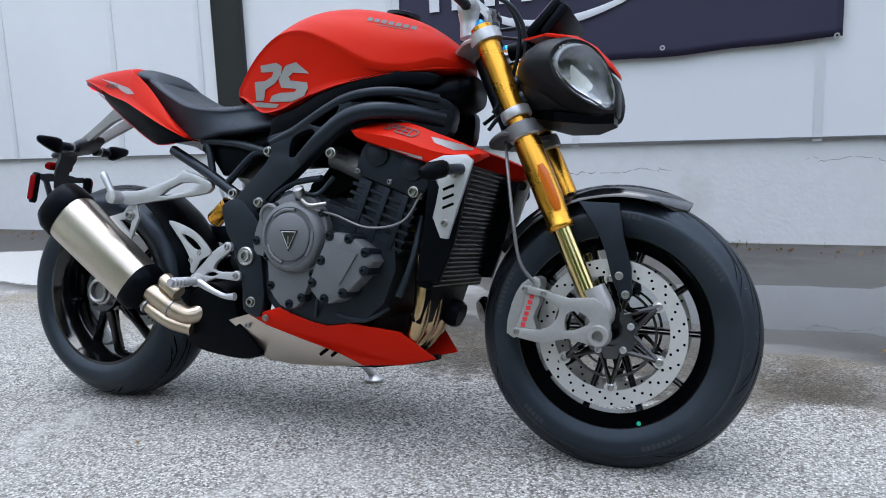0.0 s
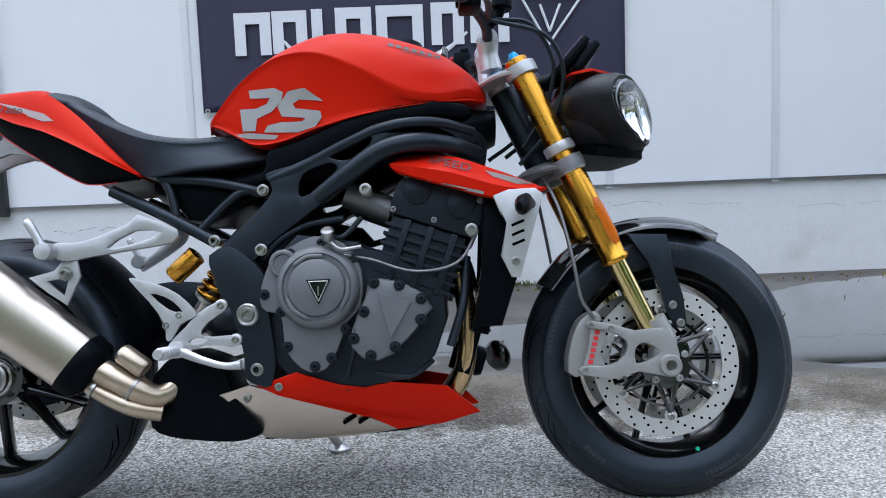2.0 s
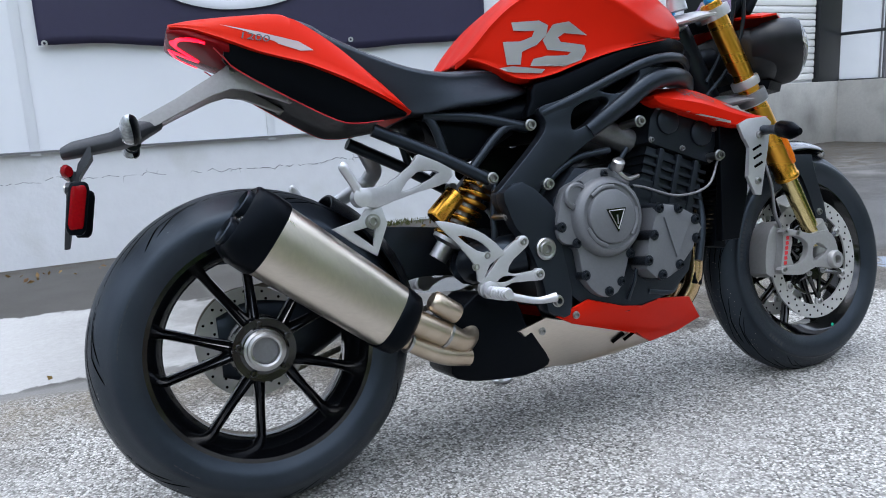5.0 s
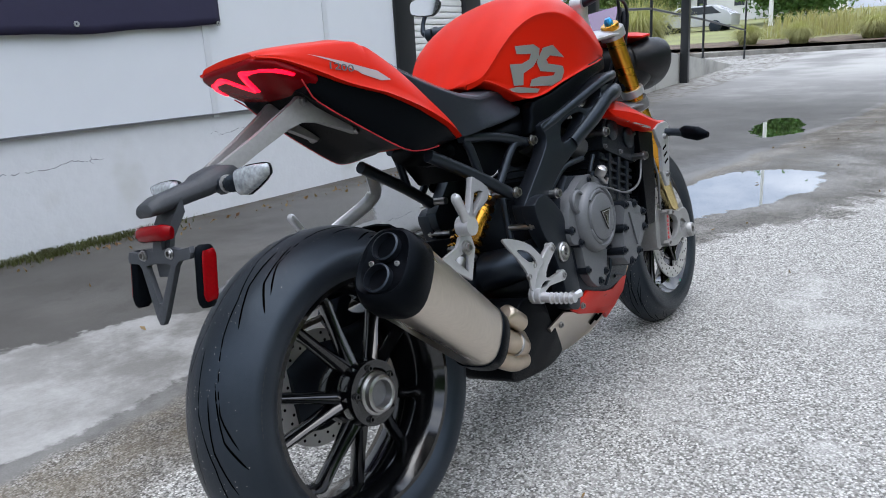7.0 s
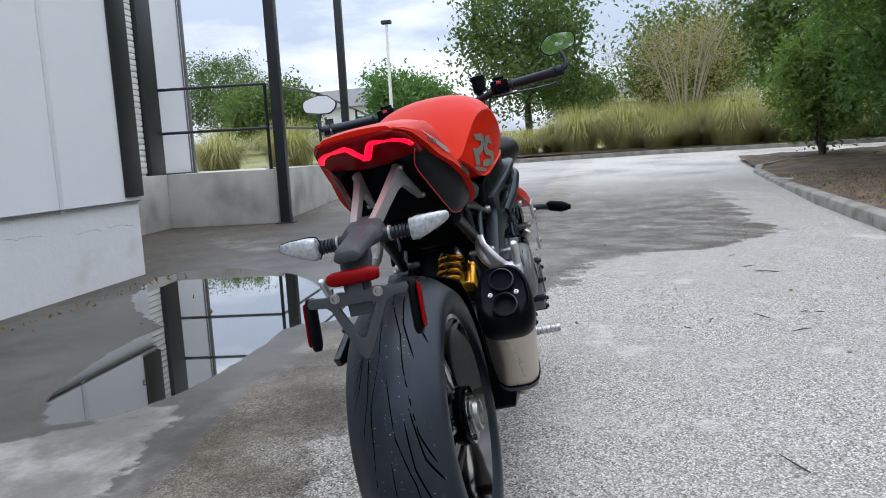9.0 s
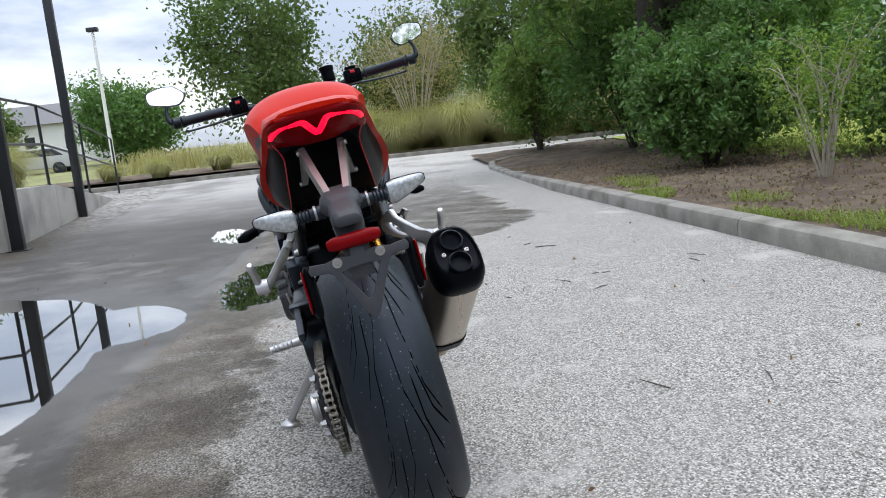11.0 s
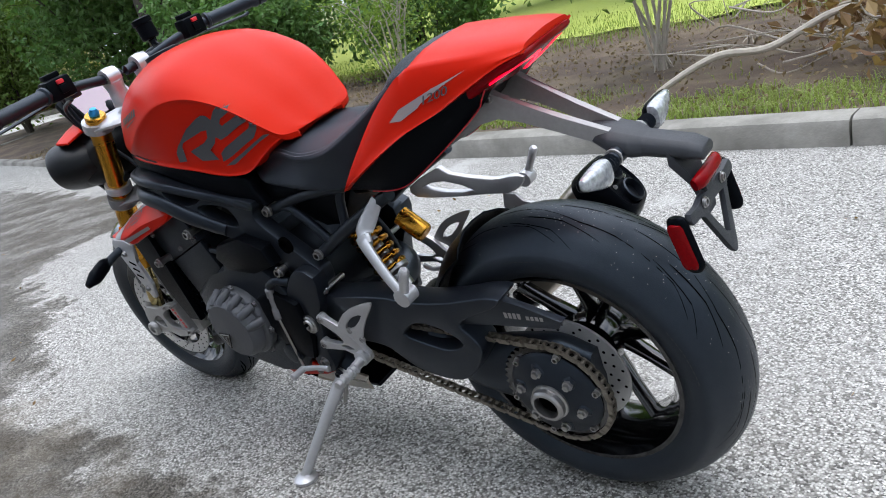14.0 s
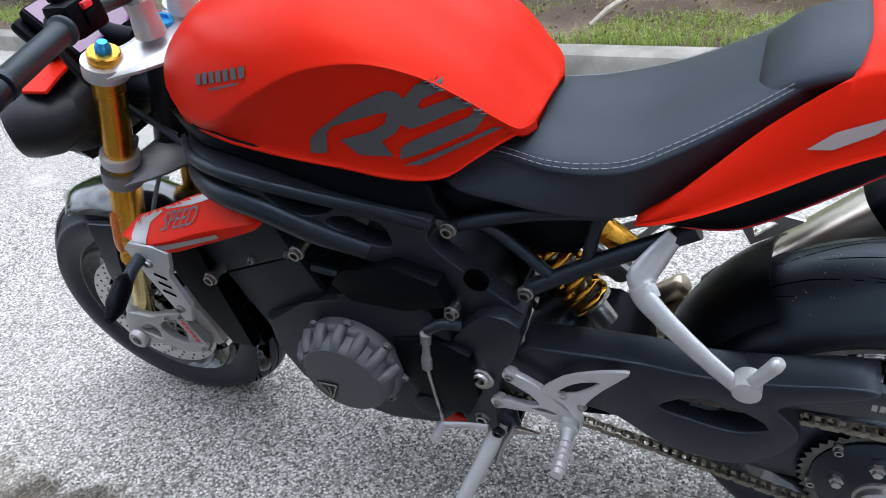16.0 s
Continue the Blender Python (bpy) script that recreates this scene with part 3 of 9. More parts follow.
def build_banner():
    b = thing("banner", WALL @ pose(0, -0.022, 0), "dark navy cloth banner with white print on the siding", "banner")
    u0, u1, z0, z1 = -3.16, -0.43, 1.18, 2.32
    nu, nz = 60, 24
    bm = bmesh.new()
    rows = []
    for j in range(nz + 1):
        z = z0 + (z1 - z0) * j / nz
        row = []
        for i in range(nu + 1):
            u = u0 + (u1 - u0) * i / nu
            sag = (0.026 * math.cos((i / nu - 0.06) * math.pi * 2) - 0.004 * math.cos(i / nu * math.pi * 9)) * (1 - j / nz)
            row.append(bm.verts.new((u, -0.012 - 0.010 * noise.noise((u * 3, z * 1.2, 0)), z + sag)))
        rows.append(row)
    for a, c in zip(rows, rows[1:]):
        for i in range(nu):
            bm.faces.new((a[i], a[i + 1], c[i + 1], c[i]))
    cloth = part("cloth", bm, BANNER, b, smooth=180)
    m = cloth.modifiers.new("thickness", "SOLIDIFY")
    m.thickness = 0.002
    # the print: plain upright bars in the place of a name, with a sweep below them
    for u, w in ((-2.93, 0.23), (-2.69, 0.22), (-2.44, 0.11), (-2.29, 0.23), (-2.03, 0.30), (-1.68, 0.21), (-1.43, 0.25)):
        bm = bmesh.new()
        z = 1.55 + 0.022 * (u + 2.93)
        stem = min(0.07, w)
        box(bm, (u, -0.030, z), (u + stem, -0.026, z + 0.265))
        if w > 0.12:
            box(bm, (u + w - stem, -0.030, z), (u + w, -0.026, z + 0.265))
            box(bm, (u + stem, -0.030, z + 0.195), (u + w - stem, -0.026, z + 0.265))
        part("print_bar", bm, BANNER_WHITE, b, "plain white printed bars")
    bm = bmesh.new()
    path = [(-2.62, -0.028, 1.634), (-2.546, -0.028, 1.547), (-2.42, -0.028, 1.458), (-2.185, -0.028, 1.415), (-1.90, -0.028, 1.44), (-1.61, -0.028, 1.535), (-1.45, -0.028, 1.654)]
    tube(bm, path, [0.008, 0.018, 0.024, 0.026, 0.024, 0.016, 0.008], 8, 6, 0.12)
    part("print_sweep", bm, BANNER_WHITE, b)
    bm = bmesh.new()
    for p, q in (((-1.10, 1.861), (-0.93, 1.555)), ((-0.93, 1.555), (-0.71, 1.855)), ((-1.10, 1.861), (-0.71, 1.855)), ((-0.98, 1.81), (-0.92, 1.64)), ((-0.85, 1.81), (-0.92, 1.64))):
        rod(bm, (p[0], -0.027, p[1]), (q[0], -0.027, q[1]), 0.009, n=6)
    part("print_shield", bm, BANNER_WHITE, b)
    for u in (u0 + 0.03, u0 + 0.9, u0 + 1.75, u1 - 0.03):
        bm = bmesh.new()
        lathe(bm, [(0.007, 0), (0.016, 0), (0.016, 0.005), (0.007, 0.005)], (u, -0.026, z0 + 0.03), (0, -1, 0), 14, caps=False)
        part("eyelet", bm, ALLOY, b)


build_banner()


# ---- loading dock beyond the wall's corner ----
DOCK = pose(8.6, 4.5, 0, 0, 0, 9.5)


def build_dock():
    d = thing("loading_dock", DOCK, "weathered concrete loading dock with a ramp", "dock", kind="structure")
    bm = bmesh.new()
    box(bm, (0, 0.16, -0.1), (3.45, 4.5, 0.80), 0.012)
    part("platform", bm, CONCRETE, d)
    bm = bmesh.new()
    v = [bm.verts.new(p) for p in ((3.452, 0.16, -0.1), (14.6, 0.16, -0.1), (3.452, 0.16, 0.80), (3.452, 1.9, -0.1), (14.6, 1.9, -0.1), (3.452, 1.9, 0.80))]
    for f in ((0, 1, 2), (5, 4, 3), (0, 3, 4, 1), (1, 4, 5, 2), (2, 5, 3, 0)):
        bm.faces.new([v[i] for i in f])
    part("ramp", bm, CONCRETE, d, smooth=0)
    bm = bmesh.new()
    box(bm, (-5.6, 1.8, -0.1), (-0.002, 4.5, 0.80), 0.012)
    part("rear_platform", bm, CONCRETE, d)


def build_railing():
    r = thing("railing", DOCK, "black steel pipe railing along the dock and its ramp", "railing")
    def bar(name, p, q, rad):
        bm = bmesh.new()
        rod(bm, p, q, rad, n=10)
        part(name, bm, TRIM_BLACK, r)
    line = ((0.10, 2.6, 0.8, 2.05, 1.41), (0.10, 0.24, 0.8, 2.05, 1.41), (3.40, 0.24, 0.8, 2.16, 1.50), (7.30, 0.24, 0.52, 2.06, 1.34), (12.05, 0.24, 0.18, 1.88, 1.10))
    for x, y, foot, top, mid in line:
        bar("post", (x, y, foot), (x, y, top), 0.026)
        bm = bmesh.new()
        box(bm, (x - 0.06, y - 0.06, foot - 0.004), (x + 0.06, y + 0.06, foot + 0.012), 0.003)
        part("post_plate", bm, TRIM_BLACK, r)
    for a, b in zip(line, line[1:]):
        for k in (3, 4):
            bar("rail", (*a[:2], a[k]), (*b[:2], b[k]), 0.022)


def build_posts():
    for x, y in ((-0.03, 0.03), (5.10, 0.07)):
        p = thing("canopy_post", DOCK @ pose(x, y, 0), "tall square black steel post beside the dock", "post", "posts beside the dock")
        bm = bmesh.new()
        box(bm, (-0.075, -0.075, 0.012), (0.075, 0.075, 6.5), 0.006)
        part("shaft", bm, TRIM_BLACK, p)
        bm = bmesh.new()
        box(bm, (-0.13, -0.13, 0.0), (0.13, 0.13, 0.014), 0.003)
        part("base_plate", bm, TRIM_BLACK, p)


def build_recess():
    w = thing("wall_east", WALL, "recessed white wall with a ribbed roller shutter", "wall", kind="structure")
    bm = bmesh.new()
    box(bm, (1.62, 2.3, -0.05), (6.25, 2.6, 5.2))
    part("siding", bm, WALL_PAINT, w)
    for k in range(50):
        bm = bmesh.new()
        box(bm, (3.1, 2.262, 0.84 + k * 0.085), (5.83, 2.298, 0.84 + k * 0.085 + 0.075), 0.012)
        part("shutter_slat", bm, WHITE_FAR, w)
    for u0, u1 in ((2.86, 3.08), (5.84, 6.25)):
        bm = bmesh.new()
        box(bm, (u0, 2.20, 0.79), (u1, 2.297, 5.2), 0.006)
        part("door_jamb", bm, TRIM_BLACK, w)
    bm = bmesh.new()
    box(bm, (6.252, 2.2, 0.79), (7.14, 2.60, 5.2), 0.01)
    part("side_panel", bm, WALL_PAINT, w)
    bm = bmesh.new()
    box(bm, (7.142, 2.17, 0.79), (7.20, 2.60, 5.2), 0.006)
    box(bm, (7.06, 2.185, 0.79), (7.085, 2.198, 5.2), 0.003)
    part("panel_trim", bm, ALLOY_DARK, w)
    bm = bmesh.new()
    box(bm, (6.255, 2.16, 0.79), (7.19, 2.199, 0.82), 0.003)
    part("panel_foot", bm, TRIM_BLACK, w)


build_dock()
build_railing()
build_posts()
build_recess()


# ---- kerb and planting ----
def kerb_y(x):
    return -2.32 - 0.042 * max(0.0, x)


for v in ground.data.vertices:
    t = max(0.0, v.co.x - 13.0)
    v.co.z = min(0.045 * t, 2.6)


def height(x):
    return min(0.045 * max(0.0, x - 13.0), 2.6)


kerb = thing("kerb", pose(0, 0, 0), "grey concrete kerb stained with age", "kerb", kind="structure")
KERB_PROFILE = [(0.0, -0.06), (0.0, 0.085), (-0.012, 0.118), (-0.035, 0.132), (-0.15, 0.135), (-0.165, 0.12), (-0.165, -0.06)]


def kerb_stone(p, q):
    a, b = Vector((p[0], p[1], height(p[0]))), Vector((q[0], q[1], height(q[0])))
    d = (b - a).normalized()
    s = Vector((-d.y, d.x, 0))
    bm = bmesh.new()
    n = 10
    rings = []
    for i in range(n + 1):
        c = a + (b - a) * ((i / n) * 0.996 + 0.002)
        w = 0.006 * noise.noise(c * 2.3)
        rings.append([c + s * (y + w) + Vector((0, 0, z + 0.5 * w)) for y, z in KERB_PROFILE])
    loft(bm, rings)
    part("kerb_stone", bm, KERB, kerb)


xs = [0.15 + 2.95 * k for k in range(-4, 6)]
for a, b in zip(xs, xs[1:]):
    kerb_stone((a, kerb_y(a)), (b, kerb_y(b)))
cx, cy = xs[-1], kerb_y(xs[-1]) - 3.0
arc = [(cx + 3.0 * math.sin(a), cy + 3.0 * math.cos(a)) for a in (0, 0.4, 0.8, 1.2, 1.57)]
for p, q in zip(arc, arc[1:]):
    kerb_stone(p, q)
for k in range(5):
    kerb_stone((arc[-1][0], arc[-1][1] - 3 * k), (arc[-1][0], arc[-1][1] - 3 * k - 3))
# the far side of the drive
far_line = [(24.0, -20.0), (24.0, -8.0), (23.6, -1.0), (22.6, 4.0), (21.6, 9.0), (20.0, 16.0), (18.0, 26.0)]
for p, q in zip(far_line, far_line[1:]):
    for k in range(3):
        a = [p[i] + (q[i] - p[i]) * k / 3 for i in (0, 1)]
        b = [p[i] + (q[i] - p[i]) * (k + 1) / 3 for i in (0, 1)]
        kerb_stone(b, a)


def uneven_sheet(name, x0, x1, y0, y1, nx, ny, mat, lift, label, category, rough=0.03, bound=None):
    bm = bmesh.new()
    rows = []
    for j in range(ny + 1):
        row = []
        for i in range(nx + 1):
            x = x0 + (x1 - x0) * i / nx
            e0, e1 = (bound(x) if bound else (y0, y1))
            y = e0 + (e1 - e0) * j / ny
            z = lift(x, y) + rough * noise.noise((x * 1.7, y * 1.7, 0)) + 0.4 * rough * noise.noise((x * 6, y * 6, 3))
            row.append(bm.verts.new((x, y, height(x) + z)))
        rows.append(row)
    for a, b in zip(rows, rows[1:]):
        for i in range(nx):
            bm.faces.new((a[i], a[i + 1], b[i + 1], b[i]))
    return tagged(part(name, bm, mat, smooth=180), label, category, kind="structure")


uneven_sheet("planting_bed", -12, 19.4, 0, 0, 220, 60, MULCH, lambda x, y: 0.10 + 0.02 * (kerb_y(x) - y),
             "dark mulch bed strewn with leaves behind the kerb", "ground", 0.035, lambda x: (kerb_y(x) - 0.15, kerb_y(x) - 4.4))
uneven_sheet("lawn", -40, 19.4, 0, 0, 120, 60, LAWN, lambda x, y: 0.17 + 0.01 * (kerb_y(x) - y),
             "bright green lawn beyond the planting bed", "lawn", 0.04, lambda x: (kerb_y(x) - 4.2, -90))
uneven_sheet("far_verge", 24.2, 150, -120, 120, 80, 120, VERGE, lambda x, y: 0.10, "rough grass verge across the drive", "lawn", 0.05)
uneven_sheet("far_bed", 24.2, 27.5, -18, 14, 24, 120, MULCH, lambda x, y: 0.125, "brown mulch bed under the grass clumps across the drive", "ground", 0.03)
uneven_sheet("dock_verge", 17.4, 23.2, 7.5, 60, 12, 60, MULCH, lambda x, y: 0.08, "mulched verge beside the dock ramp", "ground", 0.04,
             lambda x: (9.0, 60.0))


# ---- plants ----
def leaf_mesh(name, spots, size, mat, parent, seed=1, stretch=1.6, label=""):
    """Many small leaves, each a folded pair of triangles, at the given spots."""
    rng = np.random.default_rng(seed)
    spots = np.asarray(spots, float)
    n = len(spots)
    a = rng.normal(size=(n, 3))
    a /= np.linalg.norm(a, axis=1)[:, None]
    b = np.cross(a, rng.normal(size=(n, 3)))
    b /= np.linalg.norm(b, axis=1)[:, None]
    c = np.cross(a, b)
    s = size * rng.uniform(0.6, 1.35, n)[:, None]
    tip, root = spots + a * s * stretch * 0.5, spots - a * s * stretch * 0.5
    left, right = spots + b * s * 0.42 + c * s * 0.14, spots - b * s * 0.42 + c * s * 0.14
    verts = np.stack([root, left, tip, right], 1).reshape(-1, 3)
    i = np.arange(n)[:, None] * 4
    faces = np.concatenate([i + np.array([[0, 1, 2]]), i + np.array([[0, 2, 3]])])
    return from_arrays(name, verts.tolist(), faces.tolist(), mat, parent, label)


def clumps(rng, centre, radius, count, clump=0.3, per=60, shell=0.55):
    """Leaf spots in clumps spread through an uneven, gappy ball."""
    c, r = np.asarray(centre, float), np.asarray(radius, float)
    out = []
    for _ in range(max(1, count // per)):
        d = rng.normal(size=3)
        d /= np.linalg.norm(d)
        p = c + d * r * (shell + (1 - shell) * rng.random()) * rng.uniform(0.75, 1.12)
        out.append(p + rng.normal(size=(per, 3)) * clump * rng.uniform(0.5, 1.2))
    return np.concatenate(out)


def build_tree(x, y, tall, spread, trunk_r, count, leaf, mat, seed, low=0.35, label="", bark=None, clump=0.45, lean=(0, 0)):
    z0 = height(x)
    t = thing("tree", pose(x, y, z0), label or "leafy broad tree with a dark rough trunk", "tree", "trees round the lot")
    rng = np.random.default_rng(seed)
    bm = bmesh.new()
    top = Vector((lean[0], lean[1], tall * 0.72))
    mid = Vector((lean[0] * 0.4 + rng.normal() * 0.1, lean[1] * 0.4 + rng.normal() * 0.1, tall * 0.36))
    tube(bm, [(0, 0, -0.1), (0.02, 0, 0.15), mid, top], [trunk_r * 1.5, trunk_r, trunk_r * 0.8, trunk_r * 0.25], 12, 6)
    tips = []
    for k in range(9):
        f = rng.uniform(0.3, 0.7)
        a = rng.uniform(0, 2 * math.pi)
        s = Vector((0, 0, 0)).lerp(top, f)
        s = mid * min(1, f * 2) if f < 0.5 else mid.lerp(top, (f - 0.5) * 2)
        e = s + Vector((math.cos(a), math.sin(a), rng.uniform(0.2, 0.8))) * spread * rng.uniform(0.45, 0.8)
        tube(bm, [s, s.lerp(e, 0.5) + Vector((0, 0, 0.12 * spread)), e], [trunk_r * 0.45, trunk_r * 0.28, trunk_r * 0.1], 7, 4)
        tips.append(e)
    part("trunk", bm, bark or BARK, t)
    spots = [clumps(rng, (lean[0], lean[1], tall * (low + 1) / 2), (spread, spread, tall * (1 - low) / 2), int(count * 0.6), clump)]
    for e in tips:
        spots.append(clumps(rng, e, (spread * 0.42,) * 3, int(count * 0.4 / 9), clump * 0.8))
    leaf_mesh("crown", np.concatenate(spots), leaf, mat, t, seed)
    return t


def build_shrub(x, y, tall, wide, count, leaf, mat, seed, label, stems=7, stem_r=0.014, clump=0.13, low=0.12, bark=None, per=40):
    z0 = height(x) + (0.14 if y < kerb_y(x) else 0.0)
    t = thing("shrub", pose(x, y, z0), label, "shrub", "shrubs in the beds")
    rng = np.random.default_rng(seed)
    bm = bmesh.new()
    spots = []
    for k in range(stems):
        a = 2 * math.pi * k / stems + rng.uniform(-0.4, 0.4)
        e = Vector((math.cos(a) * wide * rng.uniform(0.3, 0.9), math.sin(a) * wide * rng.uniform(0.3, 0.9), tall * rng.uniform(0.7, 1.0)))
        m = e * 0.5 + Vector((rng.normal() * 0.06, rng.normal() * 0.06, 0.1 * tall))
        tube(bm, [(rng.normal() * 0.04, rng.normal() * 0.04, -0.08), m, e], [stem_r, stem_r * 0.7, stem_r * 0.25], 6, 4)
        for j in range(4):
            s = m.lerp(e, rng.uniform(0, 1))
            q = s + Vector((rng.normal(), rng.normal(), rng.uniform(0.2, 1.2))) * wide * 0.28
            tube(bm, [s, s.lerp(q, 0.5) + Vector((0, 0, 0.03)), q], [stem_r * 0.4, stem_r * 0.3, stem_r * 0.12], 5, 3)
            spots.append(clumps(rng, q, (wide * 0.2,) * 3, int(count * 0.35 / stems / 4) + per, clump * 0.7, per))
    part("branching_stem", bm, bark or BARK, t)
    if count:
        spots.append(clumps(rng, (0, 0, tall * (0.5 + low / 2)), (wide, wide, tall * (1 - low) / 2), int(count * 0.65), clump, per))
        leaf_mesh("foliage", np.concatenate(spots), leaf, mat, t, seed)
    return t


def blades(name, spots, tall, wide, mat, seed, spread=0.35, label="", category="grass", lift=True, kind="stuff"):
    """Grass: one narrow bent blade at each spot."""
    rng = np.random.default_rng(seed)
    verts, faces = [], []
    for x, y, z in spots:
        a = rng.uniform(0, 2 * math.pi)
        h, w = tall * rng.uniform(0.5, 1.2), wide * rng.uniform(0.7, 1.3)
        dx, dy = math.cos(a) * h * spread * rng.uniform(0.3, 1.3), math.sin(a) * h * spread * rng.uniform(0.3, 1.3)
        px, py = -math.sin(a) * w, math.cos(a) * w
        i = len(verts)
        verts += [(x - px, y - py, z), (x + px, y + py, z), (x + dx * 0.4 - px * 0.7, y + dy * 0.4 - py * 0.7, z + h * 0.65), (x + dx * 0.4 + px * 0.7, y + dy * 0.4 + py * 0.7, z + h * 0.65), (x + dx, y + dy, z + h * (1 - spread * 0.4))]
        faces += [(i, i + 1, i + 3, i + 2), (i + 2, i + 3, i + 4)]
    ob = from_arrays(name, verts, faces, mat)
    return tagged(ob, label, category, kind=kind)


build_shrub(8.0, -4.75, 1.55, 1.05, 26000, 0.055, LEAF_DARK, 11, "dense dark green shrub in the mulch bed", 12, 0.02, 0.11)
build_shrub(9.6, -6.0, 2.1, 1.2, 18000, 0.06, LEAF_DARK, 12, "tall dark green shrub under the tree", 10, 0.02, 0.14)
build_shrub(6.4, -6.4, 1.5, 1.2, 9000, 0.06, LEAF_DARK, 20, "dark green shrub at the back of the bed", 9, 0.02, 0.14)
build_shrub(4.9, -4.35, 1.35, 0.62, 2600, 0.024, LEAF_LIGHT, 13, "thin pale many-stemmed sapling in the mulch", 11, 0.013, 0.10, bark=BARK_PALE, per=20)
build_shrub(1.9, -4.1, 2.1, 0.85, 5200, 0.05, LEAF_MID, 14, "open green sapling in the mulch bed", 8, 0.014, 0.12, 0.25, bark=BARK_PALE, per=20)
build_shrub(-0.6, -5.2, 2.6, 1.3, 6000, 0.05, LEAF_MID, 15, "open green sapling behind the fallen branches", 8, 0.018, 0.2, 0.3)
build_shrub(18.0, -5.0, 3.1, 1.25, 14000, 0.075, LEAF_MID, 16, "tall broad green shrub at the corner of the bed", 9, 0.03, 0.2)
build_shrub(15.0, -6.4, 3.2, 1.8, 14000, 0.08, LEAF_DARK, 17, "large dark green shrub in the bed", 9, 0.03, 0.25)
build_shrub(12.0, -7.6, 3.0, 2.0, 12000, 0.08, LEAF_DARK, 18, "large dark green shrub in the bed", 9, 0.03, 0.25)
build_tree(12.4, -6.1, 9.0, 4.0, 0.36, 30000, 0.11, LEAF_MID, 21, 0.42, "large spreading tree with a thick dark trunk over the bed")
build_tree(18.5, -11.0, 8.5, 3.6, 0.20, 16000, 0.14, LEAF_DARK, 22, 0.15)
build_tree(4.0, -13.0, 8.0, 3.6, 0.18, 16000, 0.12, LEAF_MID, 23, 0.18)
build_tree(10.5, -16.0, 9.0, 4.2, 0.2, 16000, 0.14, LEAF_MID, 24, 0.1)
build_tree(-4.0, -12.0, 8.0, 3.8, 0.18, 14000, 0.13, LEAF_MID, 25, 0.15)
for k, (x, y, h, s, mt) in enumerate(((33, -13, 8.5, 4.2, LEAF_FAR), (35, -9.0, 9.0, 4.0, LEAF_FAR), (42, -3.6, 7.0, 3.2, LEAF_FAR), (37, 4.3, 10.5, 3.9, LEAF_FAR), (46, 13.0, 4.4, 2.8, LEAF_DARK), (60, 17, 4.5, 3.0, LEAF_FAR),
                                      (44, 22, 4.6, 2.6, LEAF_FAR), (58, 30, 5.5, 3.5, LEAF_FAR), (36, -22, 9, 4.5, LEAF_DARK), (28, -30, 9, 4.5, LEAF_FAR), (16, -26, 9, 4.5, LEAF_DARK),
                                      (4, -26, 9, 5, LEAF_FAR), (-8, -24, 9, 5, LEAF_DARK), (26, -16, 8, 4, LEAF_DARK), (70, 40, 10, 5, LEAF_FAR), (75, -14, 9, 6, LEAF_DARK), (72, 4, 5.5, 4, LEAF_FAR), (-17, -9, 8.5, 4.5, LEAF_DARK), (-21, -3, 9, 4.5, LEAF_FAR), (-19, -16, 9, 5, LEAF_DARK))):
    build_tree(x, y, h, s, 0.2, 17000, 0.16, mt, 40 + k, 0.12, "broad green tree across the lot", clump=0.6)
build_shrub(27.0, -2.6, 4.8, 2.3, 8500, 0.05, LEAF_TAN, 31, "tall bush with thin pale brown twigs and sparse leaves", 26, 0.022, 0.3, bark=BARK_PALE, per=12)

def arching_clump(x, y, s, seed):
    """Ornamental grass: long narrow blades that rise from one crown and arch outwards."""
    rng = np.random.default_rng(seed)
    verts, faces = [], []
    z0 = height(x) + 0.1
    for _ in range(2600):
        a, lean, h = rng.uniform(0, 2 * math.pi), rng.random() ** 0.7, s * rng.uniform(0.5, 1.25)
        c, d, w = math.cos(a), math.sin(a), 0.0045
        bx, by = x + c * 0.32 * s * rng.random(), y + d * 0.45 * s * rng.random()
        px, py = -d * w, c * w
        i = len(verts)
        for f, g in ((0.0, 0.0), (0.22, 0.55), (0.55, 0.88 - 0.22 * lean), (1.0, 1.0 - 0.78 * lean * lean)):
            k = 1.0 - 0.85 * (f == 1.0)
            verts += [(bx + c * lean * h * f - px * k, by + d * lean * h * f - py * k, z0 + h * g), (bx + c * lean * h * f + px * k, by + d * lean * h * f + py * k, z0 + h * g)]
        faces += [(i, i + 1, i + 3, i + 2), (i + 2, i + 3, i + 5, i + 4), (i + 4, i + 5, i + 7, i + 6)]
    tagged(from_arrays("grass_clump", verts, faces, PAMPAS), "arching clump of ornamental grass", "grass clump", "grass clumps across the drive")


rngc = np.random.default_rng(77)
for k, (x, y, s) in enumerate(((25.6, 1.2, 1.0), (25.8, -0.4, 1.15), (25.4, 3.0, 0.55), (25.0, -4.0, 1.1), (25.3, -5.6, 1.0), (24.4, 6.5, 0.4), (21.6, 10.5, 1.1), (25.0, -7.4, 1.2), (20.6, 12.6, 1.0), (24.8, 8.2, 0.4), (25.1, -1.6, 0.8), (26.0, 2.1, 0.65), (25.2, 4.6, 0.45), (26.4, -3.2, 0.95), (24.9, -9.5, 1.1), (26.2, -4.8, 1.2), (25.6, -6.5, 1.15), (26.3, -7.6, 1.2), (25.7, -8.6, 1.1), (26.0, -2.4, 1.0))):
    arching_clump(x, y, s * 1.5, 90 + k)
n = 9000
